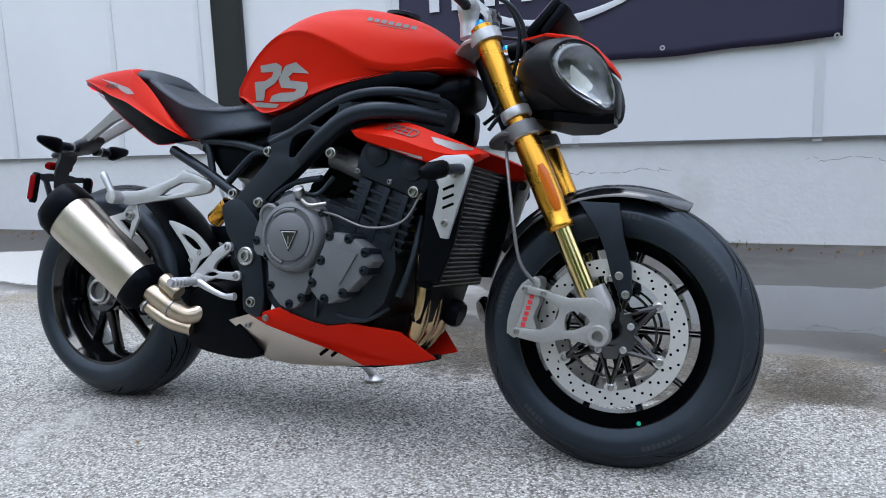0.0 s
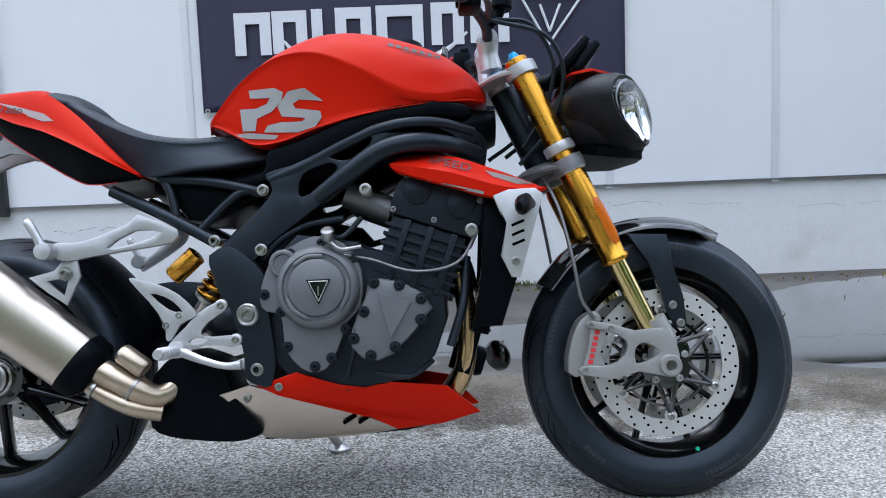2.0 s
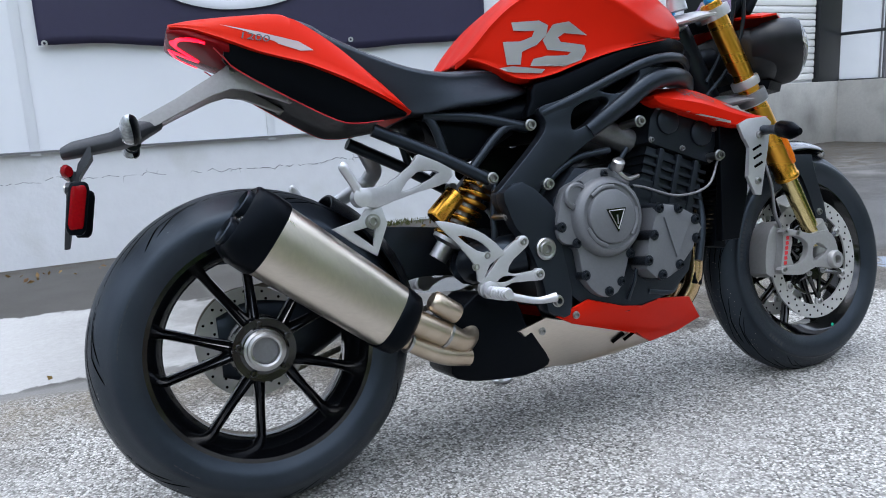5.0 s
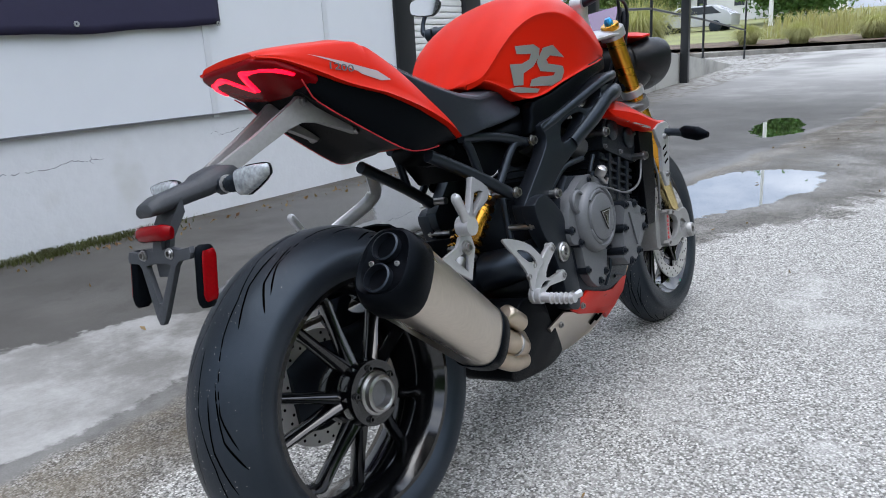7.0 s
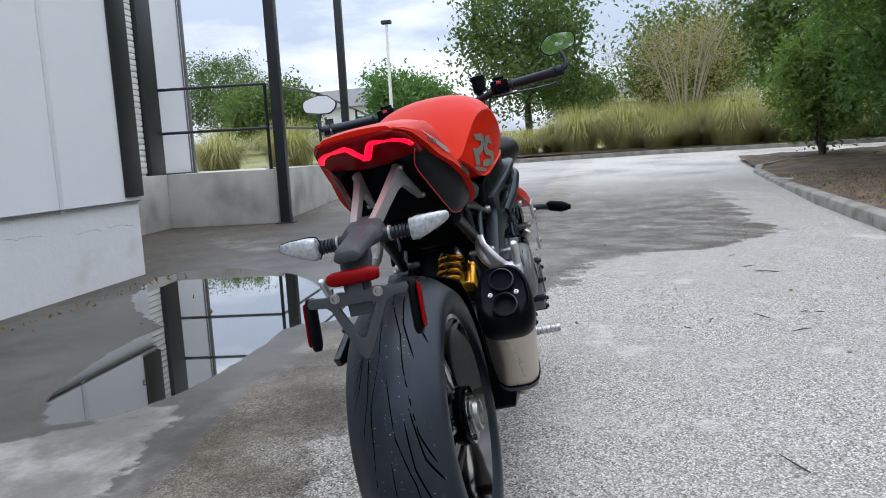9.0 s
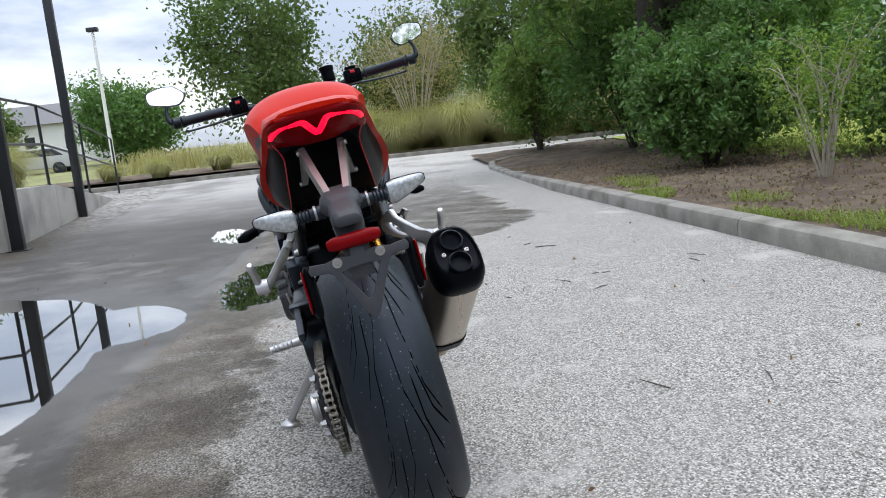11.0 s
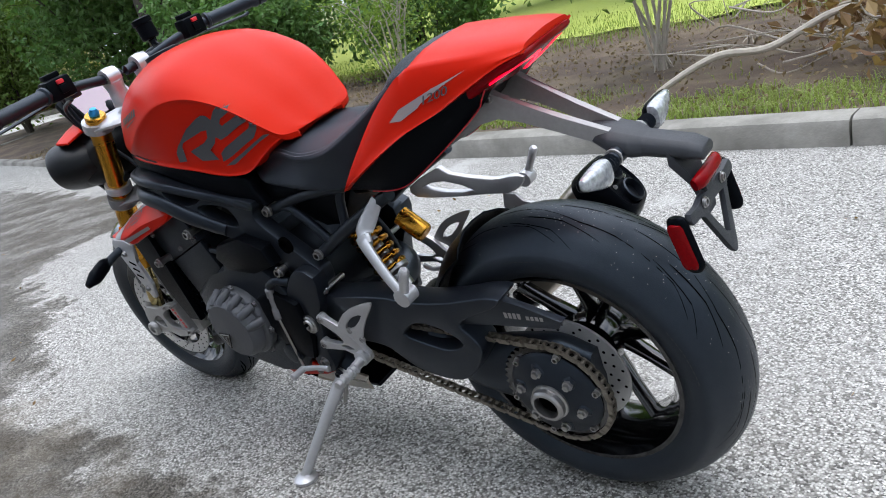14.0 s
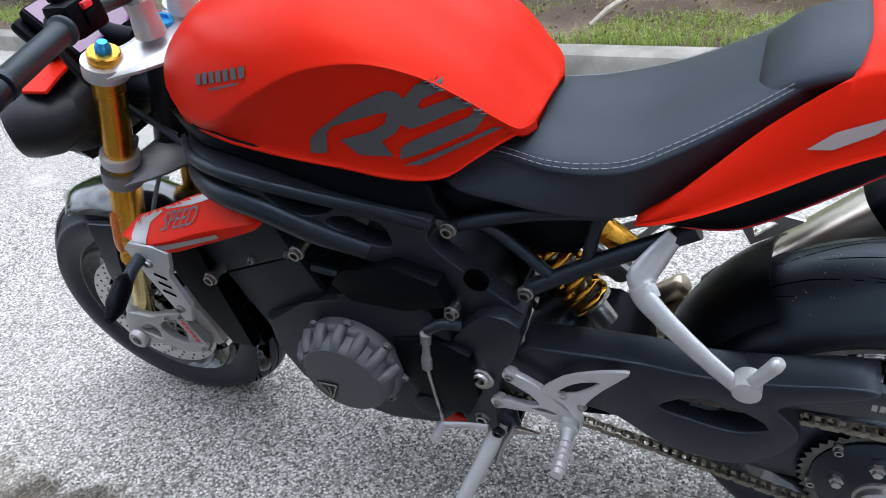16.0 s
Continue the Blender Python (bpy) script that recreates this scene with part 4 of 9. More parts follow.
spots = np.stack([rngc.uniform(28.0, 34, n), rngc.uniform(-18, 9, n), np.zeros(n)], 1)
spots = spots[[noise.noise((x * 0.5, y * 0.45, 2.0)) > -0.02 for x, y, _ in spots]]
spots[:, 2] = [height(x) + 0.08 for x in spots[:, 0]]
blades("tall_grass", spots, 1.0, 0.014, GRASS_TALL, 101, 0.4, "tall dry yellow-green grass across the drive", "grass")
n = 16000
spots = np.stack([rngc.uniform(-9, 12, n), -6.2 - np.abs(rngc.normal(0, 1.6, n)) + 0.5 * np.sin(np.arange(n) * 0.37), np.full(n, 0.18)], 1)
blades("rough_grass", spots, 0.15, 0.004, GRASS_BLADE, 102, 0.8, "rough yellow-green grass behind the bed", "grass")
n = 30000
gx = rngc.uniform(-9, 8, n)
gy = np.array([kerb_y(x) for x in gx]) - 0.17 - np.abs(rngc.normal(0, 0.42, n))
keep = np.array([noise.noise((x * 1.1, y * 1.6, 7.0)) > 0.10 - 0.22 * (x < 1.6) for x, y in zip(gx, gy)])
spots = np.stack([gx, gy, np.full(n, 0.105)], 1)[keep]
blades("kerb_grass", spots, 0.09, 0.0035, GRASS_BLADE, 103, 0.8, "short patchy green grass behind the kerb", "grass")

# fallen leaves on the bed, and a few on the paving
n = 15000
lx = rngc.uniform(-8, 14, n)
ly = np.array([kerb_y(x) for x in lx]) - 0.2 - rngc.random(n) * 4.0
lz = np.array([0.125 + 0.02 * (kerb_y(x) - y) for x, y in zip(lx, ly)])
tagged(leaf_mesh("leaf_litter", np.stack([lx, ly, lz + rngc.uniform(0, 0.03, n)], 1), 0.022, LITTER, None, 5), "brown fallen leaves over the mulch", "leaves", kind="stuff")
n = 260
lx = rngc.uniform(-5, 4.0, n)
ly = 3.30 + 0.105 * (lx - 2.4) - np.abs(rngc.normal(0, 0.10, n)) - 0.01
tagged(leaf_mesh("wall_litter", np.stack([lx, ly, rngc.uniform(0.004, 0.016, n)], 1), 0.020, LEAF_DRY, None, 6), "small brown leaves along the foot of the wall", "leaves", kind="stuff")
n = 1500
wx = rngc.normal(0.75, 0.30, n)
wy = 3.5 + 0.105 * (wx - 2.4) - 0.02 - np.abs(rngc.normal(0, 0.06, n))
blades("wall_weeds", np.stack([wx, wy, np.zeros(n)], 1), 0.045, 0.003, MOSS, 104, 0.9, "low dark moss and weeds at the foot of the wall", "moss")
n = 90
lx, ly = rngc.uniform(-2, 9, n), rngc.uniform(-2.2, 3.0, n)
tagged(leaf_mesh("paving_litter", np.stack([lx, ly, np.full(n, 0.006)], 1), 0.016, LEAF_DRY, None, 7), "a few scattered leaves on the paving", "leaves", kind="stuff")


rt = np.random.default_rng(19)
for _ in range(16):
    x, y, a = rt.uniform(0.3, 4.6), rt.uniform(-2.1, -0.5), rt.uniform(0, math.pi)
    n = rt.uniform(0.05, 0.16)
    t = thing("twig", pose(x, y, 0, 0, 0, math.degrees(a)), "small dry brown twig lying on the paving", "twig", "twigs on the paving")
    bm = bmesh.new()
    tube(bm, [(-n / 2, 0, 0.006), (-n * 0.1, rt.normal() * 0.008, 0.008), (n / 2, rt.normal() * 0.012, 0.006)], [0.002, 0.0028, 0.0012], 6, 4)
    part("shoot", bm, BARK, t)


def build_branch_pile():
    b = thing("fallen_branches", pose(0, 0, 0), "pile of bare fallen branches with dry brown leaves", "branches")
    rng = np.random.default_rng(8)
    bm = bmesh.new()
    tube(bm, [(1.45, -2.95, 0.12), (1.32, -3.02, 0.22), (1.05, -3.14, 0.34), (0.82, -3.34, 0.32), (0.5, -3.46, 0.45), (0.25, -3.68, 0.46), (0.0, -3.72, 0.64), (-0.5, -4.0, 0.72)], [0.016, 0.021, 0.023, 0.020, 0.018, 0.010], 8, 6)
    part("main_limb", bm, BARK_PALE, b)
    spots = []
    for k in range(95):
        s = Vector((rng.uniform(-1.4, 1.3), rng.uniform(-4.4, -3.3), rng.uniform(0.15, 0.6)))
        a = rng.uniform(0, 2 * math.pi)
        q = s + Vector((math.cos(a), math.sin(a) * 0.6, rng.uniform(-0.1, 0.45))) * rng.uniform(0.35, 0.9)
        m = s.lerp(q, 0.5) + Vector(rng.normal(size=3) * 0.08)
        bm = bmesh.new()
        r = rng.uniform(0.004, 0.010)
        tube(bm, [s, m, q], [r, r * 0.8, r * 0.3], 6, 4)
        part("twig", bm, BARK_PALE, b)
        if s.x < 0.3:
            spots.append(np.array(q) + rng.normal(size=(26, 3)) * 0.10)
    leaf_mesh("dry_foliage", np.concatenate(spots), 0.06, LEAF_DRY, b, 9)


build_branch_pile()


# ---- far things ----
def build_lamp_post(x, y):
    p = thing("lamp_post", pose(x, y, height(x)), "tall white parking lot lamp post", "lamp post")
    bm = bmesh.new()
    lathe(bm, [(0.13, 0), (0.12, 0.5), (0.075, 7.4)], (0, 0, 0), (0, 0, 1), 12)
    part("pole", bm, WHITE_FAR, p)
    bm = bmesh.new()
    box(bm, (-0.16, -0.3, 7.4), (0.16, 0.3, 7.62), 0.03)
    part("lamp_head", bm, TRIM_BLACK, p)


build_lamp_post(42.0, 13.2)


def build_house(x, y, turn, w, d, h, mat, label):
    b = thing("house", pose(x, y, height(x), 0, 0, turn), label, "house", "houses across the lot")
    bm = bmesh.new()
    box(bm, (-d / 2, -w / 2, -0.3), (d / 2, w / 2, h))
    part("wall", bm, mat, b)
    bm = bmesh.new()
    prism(bm, [(-d / 2 - 0.4, h), (d / 2 + 0.4, h), (0, h + d * 0.24)], -w / 2 - 0.4, w / 2 + 0.4)
    part("roof", bm, ROOF_FAR, b)
    k = int(w // 3)
    for i in range(k):
        yy = -w / 2 + (i + 0.5) * w / k
        bm = bmesh.new()
        box(bm, (-d / 2 - 0.05, yy - 0.5, 0.9), (-d / 2 + 0.02, yy + 0.5, 2.2), 0.02)
        win = part("window", bm, WHITE_FAR, b)
        bm = bmesh.new()
        box(bm, (-d / 2 - 0.06, yy - 0.42, 0.98), (-d / 2 - 0.045, yy + 0.42, 2.12))
        part("pane", bm, CAR_GLASS, win)


build_house(92, -5.0, 5, 16, 8, 3.0, BRICK_FAR, "low red brick house beyond the trees")
build_house(64, 24.0, -8, 16, 8, 3.0, WHITE_FAR, "low pale house with a grey roof beyond the lot")


def build_car(x, y, turn, paint_label):
    c = thing("car", pose(x, y, height(x), 0, 0, turn), paint_label, "car", "cars parked across the lot")
    bm = bmesh.new()
    prism(bm, [(-2.1, 0.35), (2.1, 0.35), (2.15, 0.75), (1.3, 0.92), (0.7, 1.4), (-1.2, 1.42), (-1.9, 0.98), (-2.15, 0.9)], -0.85, 0.85, 0.08)
    part("body", bm, CAR_PAINT, c)
    for s in (-1, 1):
        bm = bmesh.new()
        prism(bm, [(1.1, 0.95), (0.62, 1.33), (-1.1, 1.35), (-1.6, 0.98)], s * 0.852, s * 0.862)
        part("window", bm, CAR_GLASS, c)
        for wx in (-1.3, 1.3):
            bm = bmesh.new()
            lathe(bm, [(0.2, 0), (0.32, 0.02), (0.32, 0.2), (0.2, 0.22)], (wx, s * 0.68 if s > 0 else s * 0.9, 0.32), (0, 1, 0), 16)
            part("wheel", bm, RUBBER, c)


build_car(60, 0.5, 80, "silver car parked beyond the grass")
build_car(40, 16.5, 95, "grey car parked beyond the dock railing")


# ---- the motorcycle ----
# its own frame: x ahead from the rear axle, y to its left, z up; it leans on its side stand
from mathutils.bvhtree import BVHTree

BIKE = Matrix.Translation((0, 0.024, 0)) @ Matrix.Rotation(radians(3.5), 4, "Z") @ Matrix.Rotation(radians(-9.5), 4, "X")
bike = thing("motorcycle", BIKE, "red and black naked sports motorcycle leaning on its side stand", "motorcycle")

REAR = Vector((0.0, 0.0, 0.318))
FRONT = Vector((1.494, 0.0, 0.302))
RAKE = Vector((-0.405, 0, 0.914)).normalized()
HEAD = Vector((1.151, 0, 0.975))
STEER = Matrix.Translation(HEAD) @ Matrix.Rotation(radians(2.0), 4, RAKE) @ Matrix.Translation(-HEAD)


def bp(name, bm, mat, parent=None, label="", smooth=35, steer=False, sub=0):
    if steer:
        bm.transform(STEER)
    return part(name, bm, mat, parent or bike, label, smooth, sub)


def spline_grid(rings, per_ring=4, per_point=4):
    """Smooth dense rings through the given ones, both along and around."""
    around = []
    for r in rings:
        p = [Vector(q) for q in r]
        n = len(p)
        dense = []
        for i in range(n):
            a, b, c, d = p[i - 1], p[i], p[(i + 1) % n], p[(i + 2) % n]
            for k in range(per_point):
                t = k / per_point
                dense.append(0.5 * (2 * b + (c - a) * t + (2 * a - 5 * b + 4 * c - d) * t * t + (3 * b - a - 3 * c + d) * t ** 3))
        around.append(dense)
    cols = [smooth_path([r[i] for r in around], per_ring) for i in range(len(around[0]))]
    return [[c[j] for c in cols] for j in range(len(cols[0]))]


def both(points):
    """A closed ring from half of it: (y, z) pairs from the top middle to the bottom middle."""
    return points + [(-y, z) for y, z in reversed(points[1:-1])]


def body_loft(bm, sections, per_ring=4, per_point=3):
    rings = [[(x, y, z) for y, z in both(half)] for x, half in sections]
    loft(bm, spline_grid(rings, per_ring, per_point))


# -- wheels --
def tyre_profile(R, W, rim, rr):
    return [(rim - 0.004, -rr), (rim + 0.012, -W * 0.93), (rim + 0.028, -W * 1.0), (rim + 0.05, -W * 0.985), (R - 0.036, -W * 0.82), (R - 0.017, -W * 0.58), (R - 0.005, -W * 0.3), (R, 0.0),
            (R - 0.005, W * 0.3), (R - 0.017, W * 0.58), (R - 0.036, W * 0.82), (rim + 0.05, W * 0.985), (rim + 0.028, W), (rim + 0.012, W * 0.93), (rim - 0.004, rr)]


def tyre_radius(R, W, rim, y):
    pr = [(abs(h), r) for r, h in tyre_profile(R, W, rim, 0) if h >= 0]
    pr.sort()
    y = abs(y)
    for (a, ra), (b, rb) in zip(pr, pr[1:]):
        if a <= y <= b:
            return ra + (rb - ra) * (y - a) / max(1e-6, b - a)
    return pr[-1][1]


def build_tyre(wheel, c, R, W, rim, steer, waves, lean):
    pr = tyre_profile(R, W, rim, W * 0.8)
    prof = []
    pts = smooth_path([(r, h, 0) for r, h in pr], 3)
    bm = bmesh.new()
    lathe(bm, [(p.x, p.y) for p in pts], c, (0, 1, 0), 96, caps=False)
    t = bp("tyre", bm, RUBBER, wheel, "black rubber road tyre", 60, steer)
    # tread: slanting waved strips on either side, near-black for the shade inside grooves
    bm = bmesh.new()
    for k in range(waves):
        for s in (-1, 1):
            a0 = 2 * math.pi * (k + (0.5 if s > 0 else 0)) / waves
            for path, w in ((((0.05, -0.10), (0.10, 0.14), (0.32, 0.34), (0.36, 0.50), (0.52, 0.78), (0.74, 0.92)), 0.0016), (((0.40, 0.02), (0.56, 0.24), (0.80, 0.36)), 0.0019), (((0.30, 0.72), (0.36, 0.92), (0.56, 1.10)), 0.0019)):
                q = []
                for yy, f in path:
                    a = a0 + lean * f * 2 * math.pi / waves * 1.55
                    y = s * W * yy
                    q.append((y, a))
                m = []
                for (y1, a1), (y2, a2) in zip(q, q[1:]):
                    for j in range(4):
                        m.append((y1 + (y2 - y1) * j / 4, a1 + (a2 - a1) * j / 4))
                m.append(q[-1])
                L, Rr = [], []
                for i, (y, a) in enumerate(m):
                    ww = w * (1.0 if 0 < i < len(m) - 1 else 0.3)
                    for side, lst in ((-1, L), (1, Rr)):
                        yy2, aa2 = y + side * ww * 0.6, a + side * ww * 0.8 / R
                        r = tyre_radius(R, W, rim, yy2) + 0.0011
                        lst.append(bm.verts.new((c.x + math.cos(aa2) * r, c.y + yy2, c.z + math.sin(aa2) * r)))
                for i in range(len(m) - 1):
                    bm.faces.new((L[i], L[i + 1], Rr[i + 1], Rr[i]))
    g = bp("tread_pattern", bm, RECESS_SHADE, t, "", 0, steer)
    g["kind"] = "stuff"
    # grit stuck to the tread, and faint moulded bars on the sidewalls
    rng = np.random.default_rng(waves)
    verts, faces = [], []
    for _ in range(900):
        y, a = rng.normal(0, 0.42) * W, rng.uniform(0, 2 * math.pi)
        if abs(y) > W * 0.85:
            continue
        r = tyre_radius(R, W, rim, y) + 0.0002
        z = rng.uniform(0.0005, 0.0014)
        q = Vector((c.x + math.cos(a) * r, c.y + y, c.z + math.sin(a) * r))
        u1, u2, nn = Vector((-math.sin(a), 0, math.cos(a))) * z, Vector((0, z, 0)), Vector((math.cos(a), 0, math.sin(a))) * z
        i = len(verts)
        m = STEER if steer else Matrix()
        verts += [m @ (q + u1), m @ (q + u2), m @ (q - u1), m @ (q - u2), m @ (q + nn)]
        faces += [(i, i + 1, i + 4), (i + 1, i + 2, i + 4), (i + 2, i + 3, i + 4), (i + 3, i, i + 4)]
    g = from_arrays("tread_grit", verts, faces, GRIT, t)
    g["kind"] = "stuff"
    for s in (-1, 1):
        bm = bmesh.new()
        rr = rim + 0.040
        for run, a0 in ((9, 0.5), (6, 1.35), (10, 2.6), (5, 3.9), (8, 5.0)):
            for k in range(run):
                a = a0 + k * 0.045
                q = [(a + da, rr + dr) for da, dr in ((0, -0.005), (0.030, -0.005), (0.030, 0.005), (0, 0.005))]
                vs = [bm.verts.new((c.x + math.cos(b) * r, c.y + s * (W * 0.995 + 0.0008), c.z + math.sin(b) * r)) for b, r in q]
                bm.faces.new(vs)
        bp("sidewall_print", bm, SIDEWALL, t, "faint moulded bars on the sidewall", 0, steer)["kind"] = "stuff"
    return t


def build_rim(name, c, rim, half, hub_r, hub_w, spokes, spread, steer, spoke_r, phase, dish=0.0):
    bm = bmesh.new()
    prof = [(rim + 0.006, -half), (rim + 0.008, -half + 0.004), (rim - 0.008, -half + 0.014), (rim - 0.022, -half * 0.45), (rim - 0.024, half * 0.45), (rim - 0.008, half - 0.014), (rim + 0.008, half - 0.004), (rim + 0.006, half),
            (rim - 0.006, half), (rim - 0.014, half - 0.014), (rim - 0.034, half * 0.4), (rim - 0.034, -half * 0.4), (rim - 0.014, -half + 0.014), (rim - 0.006, -half)]
    lathe(bm, prof + [prof[0]], c, (0, 1, 0), 72, caps=False)
    w = bp(name, bm, GLOSS_BLACK, None, "gloss black cast wheel with thin spokes", 40, steer)
    bm = bmesh.new()
    lathe(bm, [(hub_r * 0.5, -hub_w), (hub_r, -hub_w), (hub_r * 1.05, -hub_w * 0.5), (hub_r * 0.9, 0), (hub_r * 1.05, hub_w * 0.5), (hub_r, hub_w), (hub_r * 0.5, hub_w)], c + Vector((0, dish, 0)), (0, 1, 0), 32)
    bp("hub", bm, GLOSS_BLACK, w, "", 35, steer)
    for k in range(spokes):
        a0 = phase + 2 * math.pi * k / spokes
        for s in (-1, 1):
            a1, a2 = a0 + s * spread * 0.42, a0 + s * spread
            p = c + Vector((math.cos(a1) * hub_r * 0.8, dish, math.sin(a1) * hub_r * 0.8))
            q = c + Vector((math.cos(a2) * (rim - 0.024), 0, math.sin(a2) * (rim - 0.024)))
            bm = bmesh.new()
            m = p.lerp(q, 0.5)
            tube(bm, [p, m, q], [spoke_r * 1.35, spoke_r, spoke_r * 1.05], 8, 4, 1.7)
            bp("spoke", bm, GLOSS_BLACK, w, "", 50, steer)
    return w


def build_disc(wheel, c, y, r_out, r_in, steer, holes, name="brake_disc", thick=0.005):
    bm = bmesh.new()
    o = c + Vector((0, y, 0))
    lathe(bm, [(r_in, -thick / 2), (r_out, -thick / 2), (r_out, thick / 2), (r_in, thick / 2), (r_in, -thick / 2)], o, (0, 1, 0), 72, caps=False)
    d = bp(name, bm, DISC, wheel, "drilled bright steel brake disc", 35, steer)
    # the drilled holes are dark plugs, with the shade of a hole as their colour
    bm = bmesh.new()
    for k in range(holes):
        for j, f in enumerate((0.2, 0.5, 0.8)):
            a = 2 * math.pi * (k + 0.33 * j) / holes
            r = r_in + (r_out - r_in) * f
            lathe(bm, [(0.0032, -thick / 2 - 0.0006), (0.0032, thick / 2 + 0.0006)], o + Vector((math.cos(a) * r, 0, math.sin(a) * r)), (0, 1, 0), 8)
    g = bp("disc_drilling", bm, RECESS_SHADE, d, "", 0, steer)
    g["kind"] = "stuff"
    return d


# rear wheel
rear_wheel = build_rim("rear_wheel", REAR, 0.219, 0.083, 0.062, 0.045, 5, 0.26, False, 0.0105, radians(178), -0.045)
build_tyre(rear_wheel, REAR, 0.322, 0.097, 0.219, False, 7, 1)
bm = bmesh.new()
lathe(bm, [(0.028, 0.0), (0.040, 0.0), (0.041, 0.010), (0.036, 0.013), (0.035, 0.022), (0.030, 0.024), (0.026, 0.022), (0.025, 0.006)], REAR + Vector((0, -0.086, 0)), (0, -1, 0), 40)
bp("axle_ring", bm, STEEL_BRIGHT, rear_wheel, "bright machined hub ring")
# dark disc over the bore in place of its inner shade
bm = bmesh.new()
lathe(bm, [(0.0248, 0.0), (0.0248, 0.0005)], REAR + Vector((0, -0.0935, 0)), (0, -1, 0), 28)
bp("hub_bore", bm, ALLOY_DARK, rear_wheel, "dark disc for the shade in the hollow axle bore", 0)
bm = bmesh.new()
lathe(bm, [(0.062, -0.02), (0.058, 0.0), (0.046, 0.014), (0.041, 0.015), (0.040, 0.004)], REAR + Vector((0, -0.078, 0)), (0, -1, 0), 36)
for k in range(5):
    a = 2 * math.pi * k / 5 + 0.4
    bolt(bm, REAR + Vector((math.cos(a) * 0.050, -0.088, math.sin(a) * 0.050)), (0, -1, 0), 0.006, 0.008)
bp("hub_cone", bm, GLOSS_BLACK, rear_wheel, "", 40)
build_disc(rear_wheel, REAR, 0.070, 0.118, 0.072, False, 18, "rear_brake_disc")

# front wheel
front_wheel = build_rim("front_wheel", FRONT, 0.219, 0.052, 0.036, 0.055, 5, 0.30, True, 0.008, radians(90))
build_tyre(front_wheel, FRONT, 0.312, 0.065, 0.219, True, 8, -1)
for s in (-1, 1):
    disc = build_disc(front_wheel, FRONT, s * 0.068, 0.163, 0.126, True, 22, "front_brake_disc")
    for k in range(6):
        a = radians(-88 + 60 * k)
        d = Vector((math.cos(a), 0, math.sin(a)))
        for turn in (-0.42, 0.42):
            p = FRONT + Vector((math.cos(a + turn) * 0.050, s * 0.064, math.sin(a + turn) * 0.050))
            q = FRONT + d * 0.114 + Vector((0, s * 0.069, 0))
            bm = bmesh.new()
            tube(bm, [p, p.lerp(q, 0.5), q], [0.0075, 0.0050, 0.0065], 6, 3)
            bp("carrier_arm", bm, GLOSS_BLACK, disc, "", 40, True)
        bm = bmesh.new()
        lathe(bm, [(0.0075, -0.003), (0.0140, -0.003), (0.0140, 0.003), (0.0075, 0.003), (0.0075, -0.003)], FRONT + d * 0.119 + Vector((0, s * 0.0685, 0)), (0, 1, 0), 18, caps=False)
        bp("disc_tab", bm, DISC, disc, "", 35, True)
        bm = bmesh.new()
        lathe(bm, [(0.0085, -0.006), (0.0085, 0.005), (0.0055, 0.007), (0.0040, 0.002)], FRONT + d * 0.119 + Vector((0, s * 0.069, 0)), (0, s, 0), 14)
        bp("disc_button", bm, STEEL_BRIGHT, disc, "pale steel disc button", 35, True)
    bm = bmesh.new()
    lathe(bm, [(0.030, -0.006), (0.058, -0.006), (0.058, 0.006), (0.030, 0.006), (0.030, -0.006)], FRONT + Vector((0, s * 0.064, 0)), (0, 1, 0), 32, caps=False)
    bp("disc_carrier", bm, GLOSS_BLACK, disc, "black spoked disc carrier", 40, True)
    bm = bmesh.new()
    lathe(bm, [(0.094, -0.003), (0.100, -0.003), (0.100, 0.003), (0.094, 0.003), (0.094, -0.003)], FRONT + Vector((0, s * 0.060, 0)), (0, 1, 0), 48, caps=False)
    bp("carrier_ring", bm, GLOSS_BLACK, disc, "", 40, True)
    for k in range(5):
        a = radians(20 + 72 * k)
        bm = bmesh.new()
        bolt(bm, FRONT + Vector((math.cos(a) * 0.046, s * 0.070, math.sin(a) * 0.046)), (0, s, 0), 0.0065, 0.007)
        bp("carrier_bolt", bm, ALLOY, disc, "", 35, True)
bm = bmesh.new()
lathe(bm, [(0.005, 0), (0.005, 0.001)], FRONT + Vector((math.cos(-1.25) * 0.206, -0.0535, math.sin(-1.25) * 0.206)), (0, -1, 0), 10)
bp("paint_dot", bm, GREEN_DOT, front_wheel, "small green paint dot on the rim", 35, True)


# -- fork --
def leg_point(s, z, y=0.108):
    return Vector((1.486 - 0.443 * (z - 0.302), s * y, z))


